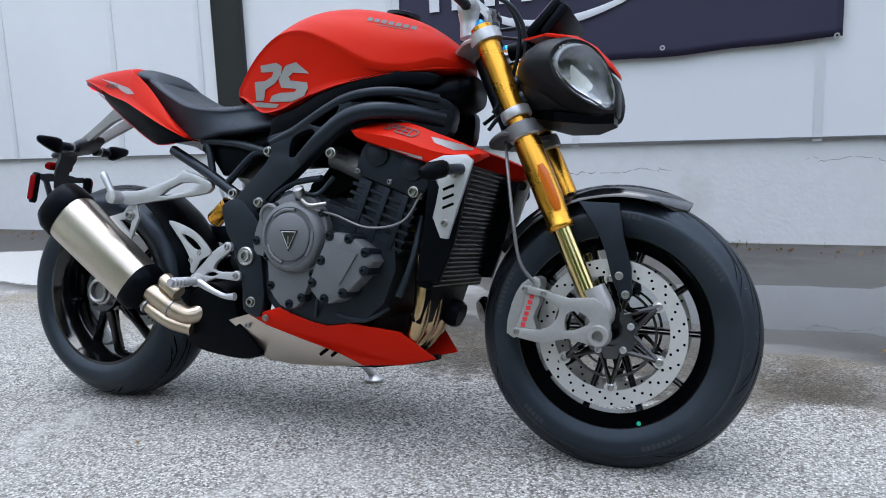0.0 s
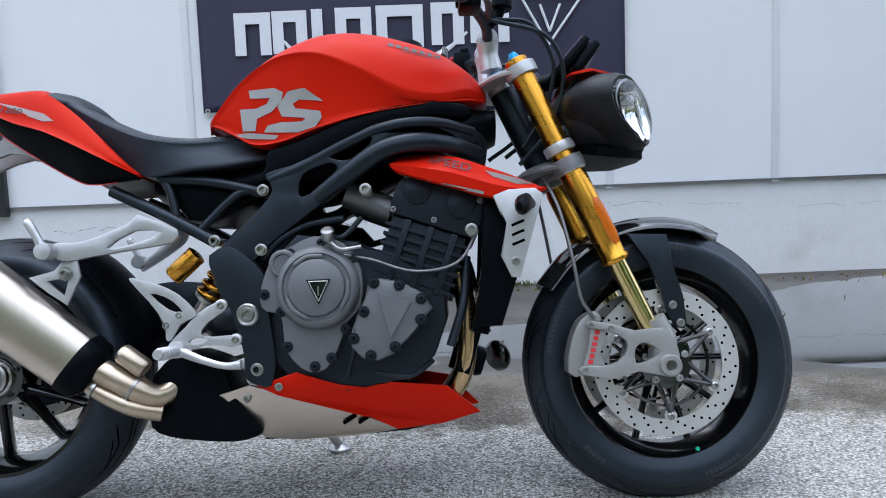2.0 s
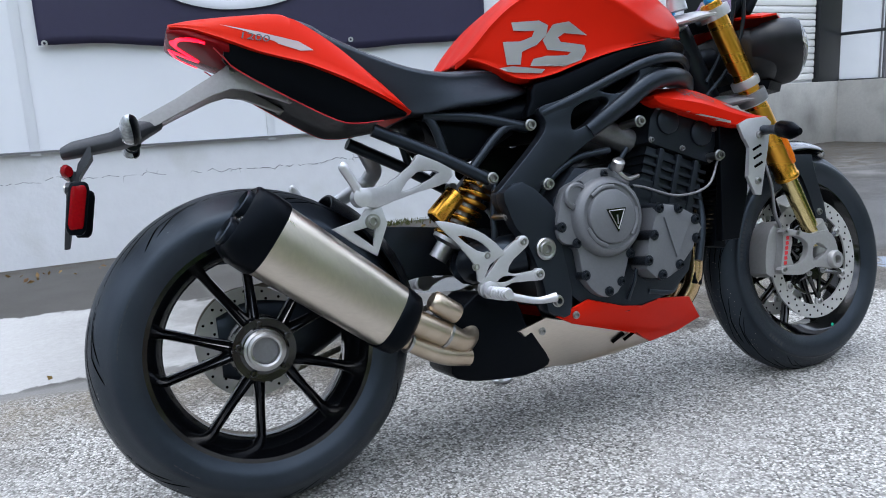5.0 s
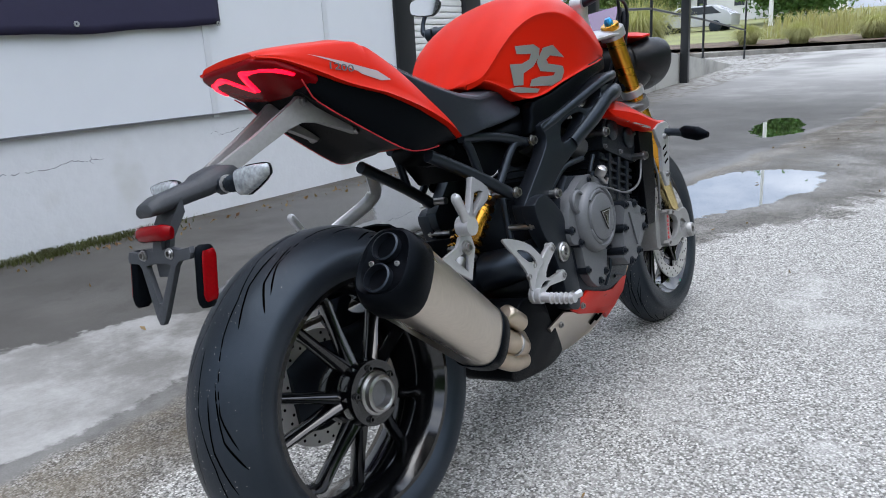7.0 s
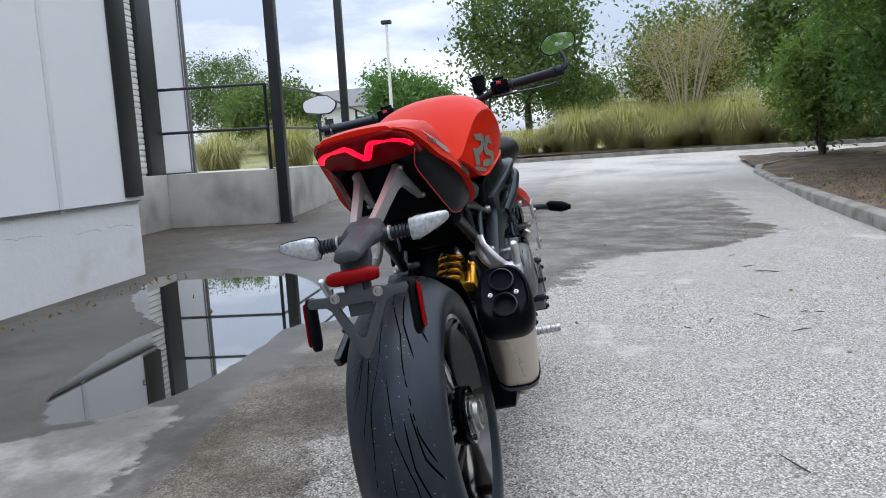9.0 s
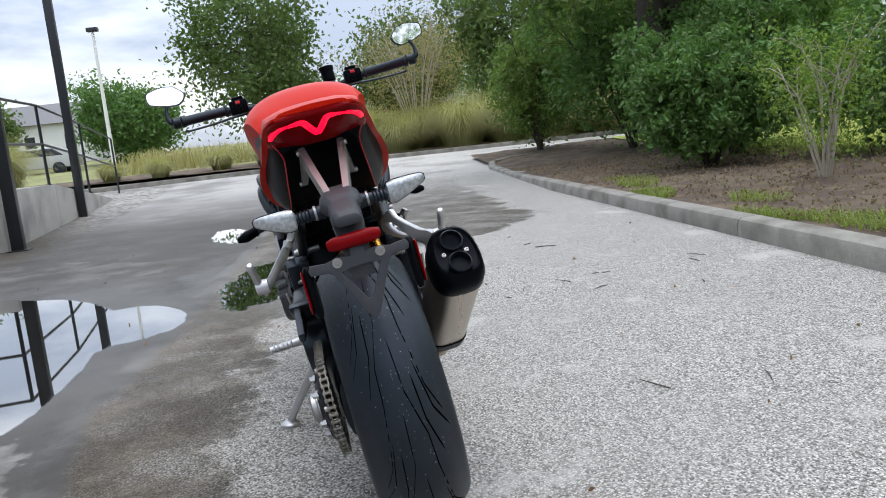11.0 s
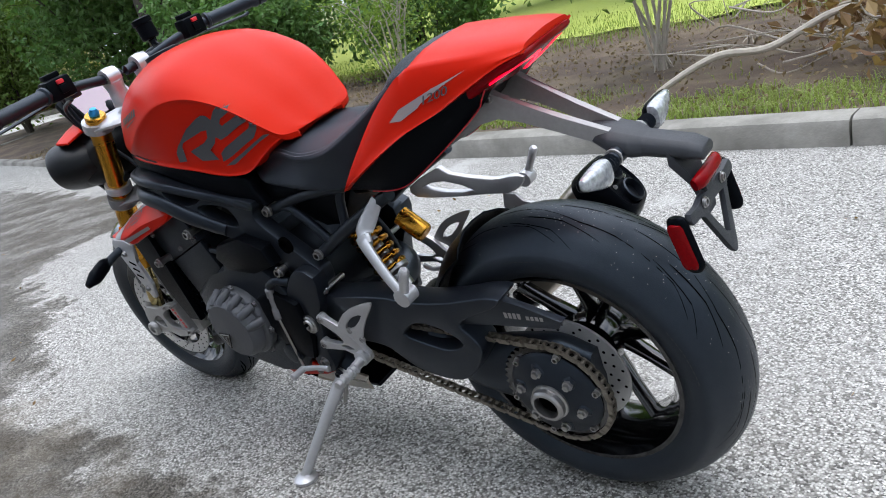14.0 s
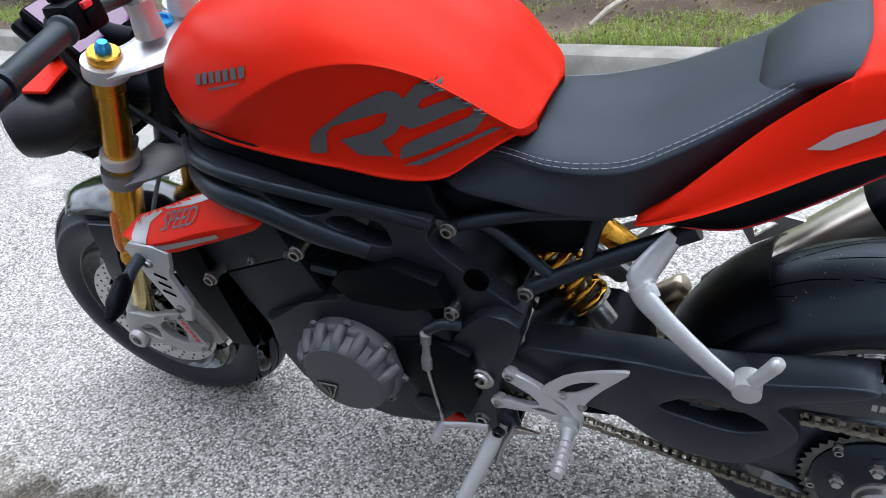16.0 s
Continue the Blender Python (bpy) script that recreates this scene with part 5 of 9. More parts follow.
def fork_leg(s):
    bm = bmesh.new()
    d = leg_point(s, 0.985) - leg_point(s, 0.30)
    L, o, u = d.length, leg_point(s, 0.30), d.normalized()
    lathe(bm, [(0.0285, L * 0.33), (0.031, L * 0.335), (0.031, L * 0.345), (0.0285, L * 0.35), (0.0285, L * 0.40), (0.0300, L * 0.42), (0.0300, L * 0.60), (0.0265, L * 0.64), (0.0265, L * 1.0), (0.024, L * 1.003), (0.018, L * 1.003)], o, u, 32)
    leg = bp("fork_leg", bm, GOLD, None, "gold anodised upside-down fork tube", 35, True)
    bm = bmesh.new()
    lathe(bm, [(0.0215, 0.02), (0.0215, L * 0.335)], o, u, 28)
    bp("fork_slider", bm, GOLD_PALE, leg, "polished pale gold fork slider", 35, True)
    bm = bmesh.new()
    lathe(bm, [(0.013, L * 1.0), (0.013, L * 1.014), (0.011, L * 1.018), (0.008, L * 1.026), (0.005, L * 1.026)], o, u, 20)
    bp("fork_cap", bm, BLUE_ANOD, leg, "blue anodised fork adjuster cap", 35, True)
    for f in (0.625, 0.690):
        bm = bmesh.new()
        lathe(bm, [(0.0265, L * f), (0.034, L * f), (0.035, L * f + 0.004), (0.035, L * f + 0.018), (0.034, L * f + 0.022), (0.0265, L * f + 0.022)], o, u, 28)
        bp("clamp_ring", bm, ALLOY, leg, "silver clamp ring", 35, True)
    # amber side reflector
    bm = bmesh.new()
    p, q = leg_point(s, 0.562), leg_point(s, 0.662)
    off = Vector((0.012, s * 0.0275, 0.004))
    tube(bm, [p + off, p.lerp(q, 0.2) + off, p.lerp(q, 0.8) + off, q + off], [0.007, 0.0120, 0.0120, 0.007], 12, 3, 0.4)
    bp("reflector", bm, LENS_AMBER, leg, "amber side reflector", 50, True)
    # axle carrier and radial caliper
    bm = bmesh.new()
    ax = Vector((1.464, s * 0.112, 0.300))
    tube(bm, [leg_point(s, 0.40), leg_point(s, 0.350), ax + Vector((-0.010, 0, 0.026)), ax], [0.027, 0.029, 0.026, 0.022], 14, 4)
    lathe(bm, [(0.014, 0), (0.024, 0), (0.024, 0.040), (0.021, 0.044), (0.012, 0.044), (0.011, 0.03)], ax, (0, s, 0), 24)
    cut_plate(bm, [(1.488, 0.300), (1.482, 0.283), (1.459, 0.276), (1.398, 0.289), (1.350, 0.276), (1.310, 0.280), (1.274, 0.289), (1.277, 0.305), (1.325, 0.303), (1.356, 0.312), (1.374, 0.334), (1.374, 0.356), (1.342, 0.376), (1.294, 0.386), (1.298, 0.399), (1.349, 0.391), (1.396, 0.376), (1.452, 0.380), (1.482, 0.348)], [[(1.394, 0.306), (1.428, 0.316), (1.446, 0.330), (1.416, 0.350), (1.394, 0.340)]], s * 0.124, s * 0.142, 0.003, None, 2)
    bmesh.ops.translate(bm, verts=bm.verts[:], vec=(0.016, 0, 0))
    bp("axle_carrier", bm, ALLOY_GREY, leg, "cast silver axle carrier", 50, True)
    bm = bmesh.new()
    cut_plate(bm, [(1.304, 0.400), (1.330, 0.382), (1.332, 0.360), (1.320, 0.330), (1.334, 0.288), (1.314, 0.280), (1.280, 0.290), (1.286, 0.320), (1.296, 0.352)], [], s * 0.100, s * 0.134, 0.005, None, 2)
    cut_plate(bm, [(1.252, 0.290), (1.262, 0.357), (1.284, 0.402), (1.316, 0.420), (1.330, 0.402), (1.312, 0.360), (1.290, 0.285)], [], s * 0.050, s * 0.112, 0.006, None, 2)
    bmesh.ops.translate(bm, verts=bm.verts[:], vec=(0.016, 0, 0))
    cal = bp("brake_caliper", bm, ALLOY_GREY, leg, "silver radial brake caliper", 40, True)
    bm = bmesh.new()
    for k in range(6):
        z = 0.318 + k * 0.0125
        box(bm, (1.308 + 0.0035 * k, s * 0.1342, z - 0.010), (1.318 + 0.0035 * k, s * 0.1350, z - 0.001))
    bp("caliper_print", bm, RED_PRINT, cal, "small red printed bars", 0, True)
    for x, z in ((1.316, 0.392), (1.300, 0.297), (1.358, 0.384)):
        bm = bmesh.new()
        bolt(bm, (x, s * 0.140, z), (0, s, 0), 0.006, 0.006)
        bp("caliper_bolt", bm, STEEL_BRIGHT, leg, "", 35, True)
    # brake hose
    bm = bmesh.new()
    tube(bm, [(1.330, s * 0.115, 0.405), (1.300, s * 0.13, 0.45), (1.285, s * 0.14, 0.53), (1.262, s * 0.12, 0.65), (1.235, s * 0.06, 0.74)], 0.0042, 8, 6)
    bp("brake_hose", bm, ALLOY_DARK, leg, "thin braided brake hose", 60, True)
    return leg


mirrored(fork_leg)


def yokes():
    for z, t, name, mat in ((0.960, 0.026, "top_yoke", ALLOY), (0.745, 0.03, "lower_yoke", ALLOY_DARK)):
        bm = bmesh.new()
        a, b = leg_point(-1, z), leg_point(1, z)
        mid = HEAD + RAKE * ((z - HEAD.z) / RAKE.z)
        tube(bm, [a, a.lerp(mid, 0.35) + Vector((-0.03, 0, 0)), mid + Vector((-0.028, 0, 0)), b.lerp(mid, 0.35) + Vector((-0.03, 0, 0)), b], [0.040, 0.040, 0.050, 0.040, 0.040], 14, 5, 0.32, (-0.405, 0, 0.914))
        for p in (a, b):
            lathe(bm, [(0.0265, -t * 0.5), (0.037, -t * 0.5), (0.038, 0), (0.037, t * 0.5), (0.0265, t * 0.5)], p, RAKE, 28)
        lathe(bm, [(0.0, -t * 0.6), (0.034, -t * 0.6), (0.034, t * 0.6), (0.020, t * 0.7), (0.0, t * 0.7)], mid, RAKE, 24)
        bp(name, bm, mat, None, "cast silver fork yoke" if mat is ALLOY else "", 50, True)
    bm = bmesh.new()
    lathe(bm, [(0.034, 0), (0.034, 0.20)], HEAD + RAKE * -0.235, RAKE, 24)
    bp("steering_head", bm, BLACK_FRAME, None, "", 35)
    bm = bmesh.new()
    lathe(bm, [(0.013, 0), (0.018, 0.004), (0.018, 0.012), (0.010, 0.014), (0.008, 0.008)], HEAD + RAKE * 0.006, RAKE, 20)
    bp("steering_nut", bm, BLUE_ANOD, None, "blue anodised steering nut", 35, True)


yokes()


def handlebars():
    for s in (-1, 1):
        bm = bmesh.new()
        tube(bm, [(1.135, s * 0.045, 0.985), (1.130, s * 0.047, 1.02), (1.128, s * 0.048, 1.045)], [0.026, 0.022, 0.026], 14, 4)
        lathe(bm, [(0.012, -0.018), (0.024, -0.018), (0.026, 0), (0.024, 0.018), (0.012, 0.018)], (1.128, s * 0.048, 1.056), (0, 1, 0), 20)
        bp("bar_riser", bm, ALLOY, None, "silver handlebar riser", 40, True)
    bm = bmesh.new()
    tube(bm, [(1.02, -0.40, 1.085), (1.06, -0.26, 1.085), (1.115, -0.13, 1.068), (1.128, -0.05, 1.056), (1.128, 0.05, 1.056), (1.115, 0.13, 1.068), (1.06, 0.26, 1.085), (1.02, 0.40, 1.085)], 0.0125, 12, 6)
    bar = bp("handlebar", bm, BLACK_FRAME, None, "tapered matt black handlebar", 60, True)
    for s in (-1, 1):
        p, q = Vector((1.068, s * 0.235, 1.085)), Vector((1.018, s * 0.405, 1.085))
        bm = bmesh.new()
        lathe(bm, [(0.014, 0), (0.021, 0.002), (0.021, 0.008), (0.0165, 0.012), (0.0165, 0.145), (0.020, 0.150), (0.020, 0.160), (0.012, 0.162)], p + (q - p).normalized() * 0.012, q - p, 24)
        bp("grip", bm, RUBBER, bar, "black rubber grip", 35, True)
        bm = bmesh.new()
        lathe(bm, [(0.012, 0.0), (0.019, 0.002), (0.019, 0.022), (0.012, 0.026), (0.006, 0.026)], q - (q - p).normalized() * 0.0, q - p, 20)
        bp("bar_end", bm, BLACK_FRAME, bar, "", 35, True)
        bm = bmesh.new()
        box(bm, (1.055, min(s * 0.175, s * 0.238), 1.062), (1.103, max(s * 0.175, s * 0.238), 1.112), 0.009)
        box(bm, (1.075, min(s * 0.185, s * 0.225), 1.112), (1.098, max(s * 0.185, s * 0.225), 1.124), 0.003)
        box(bm, (1.050, min(s * 0.195, s * 0.215), 1.074), (1.056, max(s * 0.195, s * 0.215), 1.094), 0.002)
        sw = bp("switchgear", bm, BLACK_PLASTIC, bar, "black plastic switch cluster", 35, True)
        bm = bmesh.new()
        box(bm, (1.048, min(s * 0.198, s * 0.214), 1.097), (1.056, max(s * 0.198, s * 0.214), 1.107), 0.002)
        bp("red_switch", bm, RED_PRINT, sw, "small red switch", 35, True)
        # lever
        bm = bmesh.new()
        tube(bm, [(1.125, s * 0.17, 1.065), (1.118, s * 0.23, 1.062), (1.100, s * 0.32, 1.056), (1.078, s * 0.385, 1.054), (1.070, s * 0.40, 1.056)], [0.010, 0.0075, 0.0065, 0.006, 0.009], 8, 5, 0.6, (0, 0, 1))
        bp("lever", bm, BLACK_FRAME, bar, "black control lever", 60, True)
        # fluid reservoir on the right, clutch mount on the left
        bm = bmesh.new()
        if s < 0:
            lathe(bm, [(0.020, 0), (0.024, 0.004), (0.024, 0.04), (0.027, 0.042), (0.027, 0.055), (0.020, 0.058)], (1.155, -0.13, 1.095), (0.1, 0, 1), 20)
            tube(bm, [(1.125, -0.12, 1.066), (1.145, -0.125, 1.08), (1.155, -0.13, 1.10)], [0.012, 0.010, 0.012], 8, 3)
            bp("fluid_reservoir", bm, BLACK_PLASTIC, bar, "round black brake fluid reservoir", 35, True)
        else:
            box(bm, (1.095, 0.150, 1.050), (1.135, 0.180, 1.085), 0.006)
            bp("lever_mount", bm, BLACK_FRAME, bar, "", 35, True)
        # bar-end mirror
        bm = bmesh.new()
        tube(bm, [(1.010, s * 0.418, 1.085), (1.010, s * 0.436, 1.095), (1.020, s * 0.438, 1.125), (1.030, s * 0.430, 1.150)], [0.009, 0.009, 0.0065, 0.007], 8, 4)
        st = bp("mirror_stem", bm, BLACK_FRAME, bar, "", 60, True)
        c = Vector((1.032, s * 0.425, 1.178))
        corners = [(0.064, -0.008), (0.064, 0.020), (0.052, 0.031), (-0.022, 0.038), (-0.058, 0.006), (-0.066, -0.011), (-0.046, -0.036), (-0.018, -0.040), (0.052, -0.020)]
        shape = []
        for k, (o, z) in enumerate(corners):
            for g in (0.30, 0.70):
                o2, z2 = corners[(k + 1) % len(corners)]
                shape.append((s * (o + (o2 - o) * g), z + (z2 - z) * g))
        f = Matrix.Translation(c) @ Matrix.Rotation(radians(0 if s > 0 else 14), 4, "Z") @ Matrix.Rotation(radians(11 if s > 0 else 1), 4, "Y")
        bm = bmesh.new()
        loft(bm, [[f @ Vector((dx, y * k, z * k)) for y, z in shape] for dx, k in ((0.016, 0.45), (0.012, 0.85), (0.002, 1.0), (-0.004, 1.0))])
        sh = bp("mirror_shell", bm, GLOSS_BLACK, bar, "slim black bar-end mirror", 50, True)
        bm = bmesh.new()
        loft(bm, [[f @ Vector((dx, y * 0.93, z * 0.91)) for y, z in shape] for dx in (-0.004, -0.0052)])
        bp("mirror_glass", bm, MIRROR, sh, "", 35, True)
    # clocks: a tilted screen between the bars
    bm = bmesh.new()
    m = Matrix.Translation((1.316, 0.0, 1.003)) @ Matrix.Rotation(radians(-48), 4, "Y")
    box(bm, (-0.060, -0.085, -0.012), (0.060, 0.085, 0.010), 0.010, m)
    d = bp("instrument_display", bm, BLACK_PLASTIC, None, "tilted colour instrument screen with purple reflection", 40, True)
    bm = bmesh.new()
    box(bm, (-0.054, -0.079, 0.0102), (0.054, 0.079, 0.0118), 0, m)
    bp("display_screen", bm, PURPLE, d, "", 0, True)
    bm = bmesh.new()
    tube(bm, [(1.22, 0, 0.955), (1.27, 0, 0.965), (1.325, 0, 0.985)], 0.020, 10, 4)
    bp("display_bracket", bm, BLACK_PLASTIC, d, "", 60, True)
    # cables from the bars to the head
    for s, pts in ((-1, [(1.14, -0.14, 1.07), (1.22, -0.13, 1.06), (1.27, -0.10, 0.98), (1.25, -0.07, 0.88), (1.20, -0.05, 0.80)]),
                   (-1, [(1.13, -0.16, 1.06), (1.25, -0.14, 1.03), (1.29, -0.11, 0.95), (1.26, -0.08, 0.84), (1.19, -0.05, 0.76)]),
                   (1, [(1.14, 0.15, 1.06), (1.24, 0.13, 1.05), (1.28, 0.10, 0.97), (1.24, 0.07, 0.86), (1.17, 0.06, 0.80)]),
                   (1, [(1.12, 0.17, 1.05), (1.22, 0.15, 1.02), (1.25, 0.11, 0.93), (1.20, 0.08, 0.85), (1.13, 0.09, 0.80)])):
        bm = bmesh.new()
        tube(bm, pts, 0.0052, 8, 6)
        bp("cable", bm, RUBBER, bar, "", 60, True)


handlebars()


def headlights():
    bm = bmesh.new()
    rings = []
    for x, w, zt, zb in ((1.270, 0.070, 0.900, 0.830), (1.292, 0.130, 0.926, 0.800), (1.335, 0.158, 0.936, 0.784), (1.385, 0.140, 0.936, 0.778), (1.440, 0.095, 0.915, 0.780), (1.485, 0.045, 0.870, 0.787)):
        c = (zt + zb) / 2
        h = (zt - zb) / 2
        rings.append([(x, w * math.copysign(abs(math.sin(a)) ** 0.7, math.sin(a)), c + h * math.copysign(abs(math.cos(a)) ** 0.75, math.cos(a))) for a in [2 * math.pi * k / 20 for k in range(20)]])
    loft(bm, spline_grid(rings, 4, 2))
    shell = bp("headlight_shell", bm, HOUSING, None, "black twin headlight housing", 60, True)

    def face_x(y, z):
        y = max(0.0, y)
        return 1.512 - 0.30 * y - 1.9 * y * y

    for s in (-1, 1):
        # each eye slants from the outer top to the lower middle and wraps round the corner
        alm = []
        for k in range(36):
            a = 2 * math.pi * k / 36
            alm.append((0.080 * math.cos(a), 0.050 * math.sin(a) * (1 - 0.22 * math.cos(a))))

        def eye(k, d, wide=0.0):
            """The eye's outline scaled by k and set d ahead of the face."""
            out = []
            for u, v in alm:
                y = 0.132 - 0.75 * u * k + 0.66 * v * k
                z = 0.854 - 0.66 * u * k - 0.75 * v * k
                out.append((face_x(y, z) + d * 0.8, s * (y + 0.55 * d + wide), z))
            return out
        bm = bmesh.new()
        loft(bm, [eye(0.95, -0.120), eye(1.14, -0.085), eye(1.22, -0.045), eye(1.17, -0.012), eye(1.07, 0.004), eye(1.0, 0.003), eye(0.97, -0.010)], True, False)
        bp("eye_bezel", bm, HOUSING, shell, "dark headlight surround", 50, True)
        bm = bmesh.new()
        loft(bm, [eye(0.99, -0.004), eye(0.90, -0.018), eye(0.6, -0.030), eye(0.2, -0.034)])
        bp("eye_bowl", bm, GLOSS_BLACK, shell, "", 30, True)

        def at(u, v, d):
            y, z = 0.132 - 0.75 * u + 0.66 * v, 0.854 - 0.66 * u - 0.75 * v
            return (face_x(y, z) + d * 0.8, s * (y + 0.55 * d), z)
        bm = bmesh.new()
        tube(bm, [at(-0.052, -0.004, -0.020), at(-0.03, 0.014, -0.014), at(0.0, 0.018, -0.012), at(0.028, 0.008, -0.016), at(0.046, -0.006, -0.020)], [0.005, 0.013, 0.017, 0.014, 0.005], 9, 4, 0.5)
        bp("eye_reflector", bm, HEAD_REFLECTOR, shell, "bright faceted headlight reflector", 25, True)
        bm = bmesh.new()
        tube(bm, [at(-0.045, -0.022, -0.018), at(-0.01, -0.012, -0.014), at(0.030, -0.016, -0.018)], [0.005, 0.010, 0.005], 8, 3, 0.6)
        bp("eye_reflector", bm, LENS_CLEAR, shell, "", 25, True)
        bm = bmesh.new()
        ring = eye(0.86, -0.002)
        tube(bm, [ring[k] for k in (12, 14, 16, 18, 20, 22)], [0.0020, 0.0035, 0.004, 0.004, 0.0035, 0.0020], 8, 3)
        bp("day_light", bm, LENS_CLEAR, shell, "pale daytime light strip", 60, True)
        bm = bmesh.new()
        loft(bm, [eye(1.01, 0.001), eye(0.94, 0.008), eye(0.78, 0.016), eye(0.5, 0.023), eye(0.2, 0.026)])
        glass = bp("eye_glass", bm, HEAD_GLASS, shell, "clear curved headlight cover", 60, True)
        glass.visible_shadow = False
    bm = bmesh.new()
    rings = [[(x, w * f, zc - (zc - ze) * f * f) for f in (-1, -0.75, -0.4, 0, 0.4, 0.75, 1)] + [(x, w * f, zc - 0.005 - (zc - ze) * f * f) for f in (1, 0.75, 0.4, 0, -0.4, -0.75, -1)] for x, w, zc, ze in ((1.300, 0.155, 0.962, 0.940), (1.345, 0.163, 0.976, 0.945), (1.395, 0.132, 0.972, 0.943), (1.435, 0.080, 0.950, 0.928), (1.470, 0.035, 0.912, 0.900), (1.488, 0.010, 0.884, 0.880))]
    loft(bm, rings)
    bp("headlight_cowl", bm, RED, None, "small red cowl over the headlights", 40, True)
    bm = bmesh.new()
    loft(bm, [[(x, w * f, z) for f in (-1, -0.4, 0.4, 1)] + [(x, w * f, z - 0.020) for f in (0.9, 0.4, -0.4, -0.9)] for x, w, z in ((1.30, 0.08, 0.800), (1.36, 0.110, 0.786), (1.43, 0.085, 0.782), (1.480, 0.030, 0.790))])
    bp("headlight_chin", bm, BLACK_PLASTIC, None, "", 40, True)
    bm = bmesh.new()
    for s in (-1, 1):
        tube(bm, [(1.24, s * 0.09, 0.80), (1.28, s * 0.10, 0.82), (1.33, s * 0.09, 0.83)], [0.014, 0.018, 0.012], 8, 3)
    tube(bm, [(1.20, 0, 0.86), (1.26, 0, 0.87), (1.32, 0, 0.87)], 0.03, 10, 3)
    bp("headlight_bracket", bm, BLACK_FRAME, None, "", 60, True)
    # small screen above the lights
    bm = bmesh.new()
    m = Matrix.Translation((1.350, 0, 0.998)) @ Matrix.Rotation(radians(-52), 4, "Y")
    box(bm, (-0.042, -0.098, -0.012), (0.042, 0.098, 0.012), 0.011, m)
    bp("clock_hood", bm, BLACK_PLASTIC, None, "black hood behind the instrument screen", 40, True)


headlights()


def front_mudguard():
    bm = bmesh.new()
    rings = []
    for a in [radians(v) for v in (61, 66, 74, 86, 100, 114, 130, 146)]:
        r = 0.327 + 0.006 * math.sin(a)
        w = 0.074 * min(1.0, 0.25 + (a - 1.06) / 0.32)
        ring = []
        for t, off in [(t, 0.0) for t in (-1, -0.85, -0.4, 0, 0.4, 0.85, 1)] + [(t, -0.004) for t in (1, 0.85, 0.4, 0, -0.4, -0.85, -1)]:
            rr = r - 0.030 * abs(t) ** 2.6 + off
            ring.append((FRONT.x + math.cos(a) * rr, t * w, FRONT.z + math.sin(a) * rr))
        rings.append(ring)
    loft(bm, spline_grid(rings, 3, 1))
    g = bp("front_mudguard", bm, CARBON, None, "glossy carbon fibre front mudguard", 50, True)
    for s in (-1, 1):
        bm = bmesh.new()
        prism(bm, [(1.415, 0.590), (1.507, 0.586), (1.517, 0.515), (1.536, 0.449), (1.540, 0.390), (1.534, 0.375), (1.514, 0.378), (1.496, 0.420), (1.481, 0.476), (1.465, 0.525)], s * 0.078, s * 0.090, 0.003)
        stay = bp("mudguard_stay", bm, BLACK_FRAME, g, "", 35, True)
        for x, z in ((1.511, 0.428), (1.526, 0.388)):
            bm = bmesh.new()
            bolt(bm, (x, s * 0.090, z), (0, s, 0), 0.0075, 0.006)
            bp("stay_bolt", bm, STEEL_BRIGHT, g, "", 35, True)


front_mudguard()


# -- tank, seat and tail --
def half_tank(w, zt, zs, zb, wb):
    return [(0, zt), (w * 0.34, zt - 0.004), (w * 0.64, zt - (zt - zs) * 0.20), (w * 0.86, zt - (zt - zs) * 0.50), (w * 0.985, zs + (zt - zs) * 0.10), (w * 1.0, zs), (w * 0.985 - 0.002, zs - 0.014), (min(wb * 1.02, w * 0.965), zb + (zs - zb) * 0.45), (wb * 0.99, zb + 0.006), (wb * 0.95, zb), (0, zb)]


TANK = [(1.122, half_tank(0.040, 0.940, 0.924, 0.912, 0.036)), (1.110, half_tank(0.072, 0.958, 0.922, 0.906, 0.070)), (1.075, half_tank(0.114, 0.993, 0.924, 0.899, 0.108)), (1.02, half_tank(0.154, 1.030, 0.904, 0.888, 0.148)),
        (0.94, half_tank(0.184, 1.060, 0.908, 0.874, 0.172)), (0.84, half_tank(0.196, 1.080, 0.958, 0.858, 0.178)), (0.75, half_tank(0.191, 1.073, 0.994, 0.838, 0.168)), (0.67, half_tank(0.172, 1.036, 0.996, 0.815, 0.154)),
        (0.605, half_tank(0.152, 0.990, 0.970, 0.812, 0.140)), (0.555, half_tank(0.136, 0.945, 0.932, 0.838, 0.128)), (0.522, half_tank(0.122, 0.908, 0.898, 0.855, 0.116)), (0.497, half_tank(0.106, 0.880, 0.873, 0.864, 0.102)), (0.486, half_tank(0.070, 0.868, 0.864, 0.860, 0.068))]
bm = bmesh.new()
body_loft(bm, TANK, 5, 3)
bmesh.ops.recalc_face_normals(bm, faces=bm.faces[:])
tank_tree = BVHTree.FromBMesh(bm)
tank = bp("fuel_tank", bm, RED, None, "satin red sculpted fuel tank with grey graphics", 180)


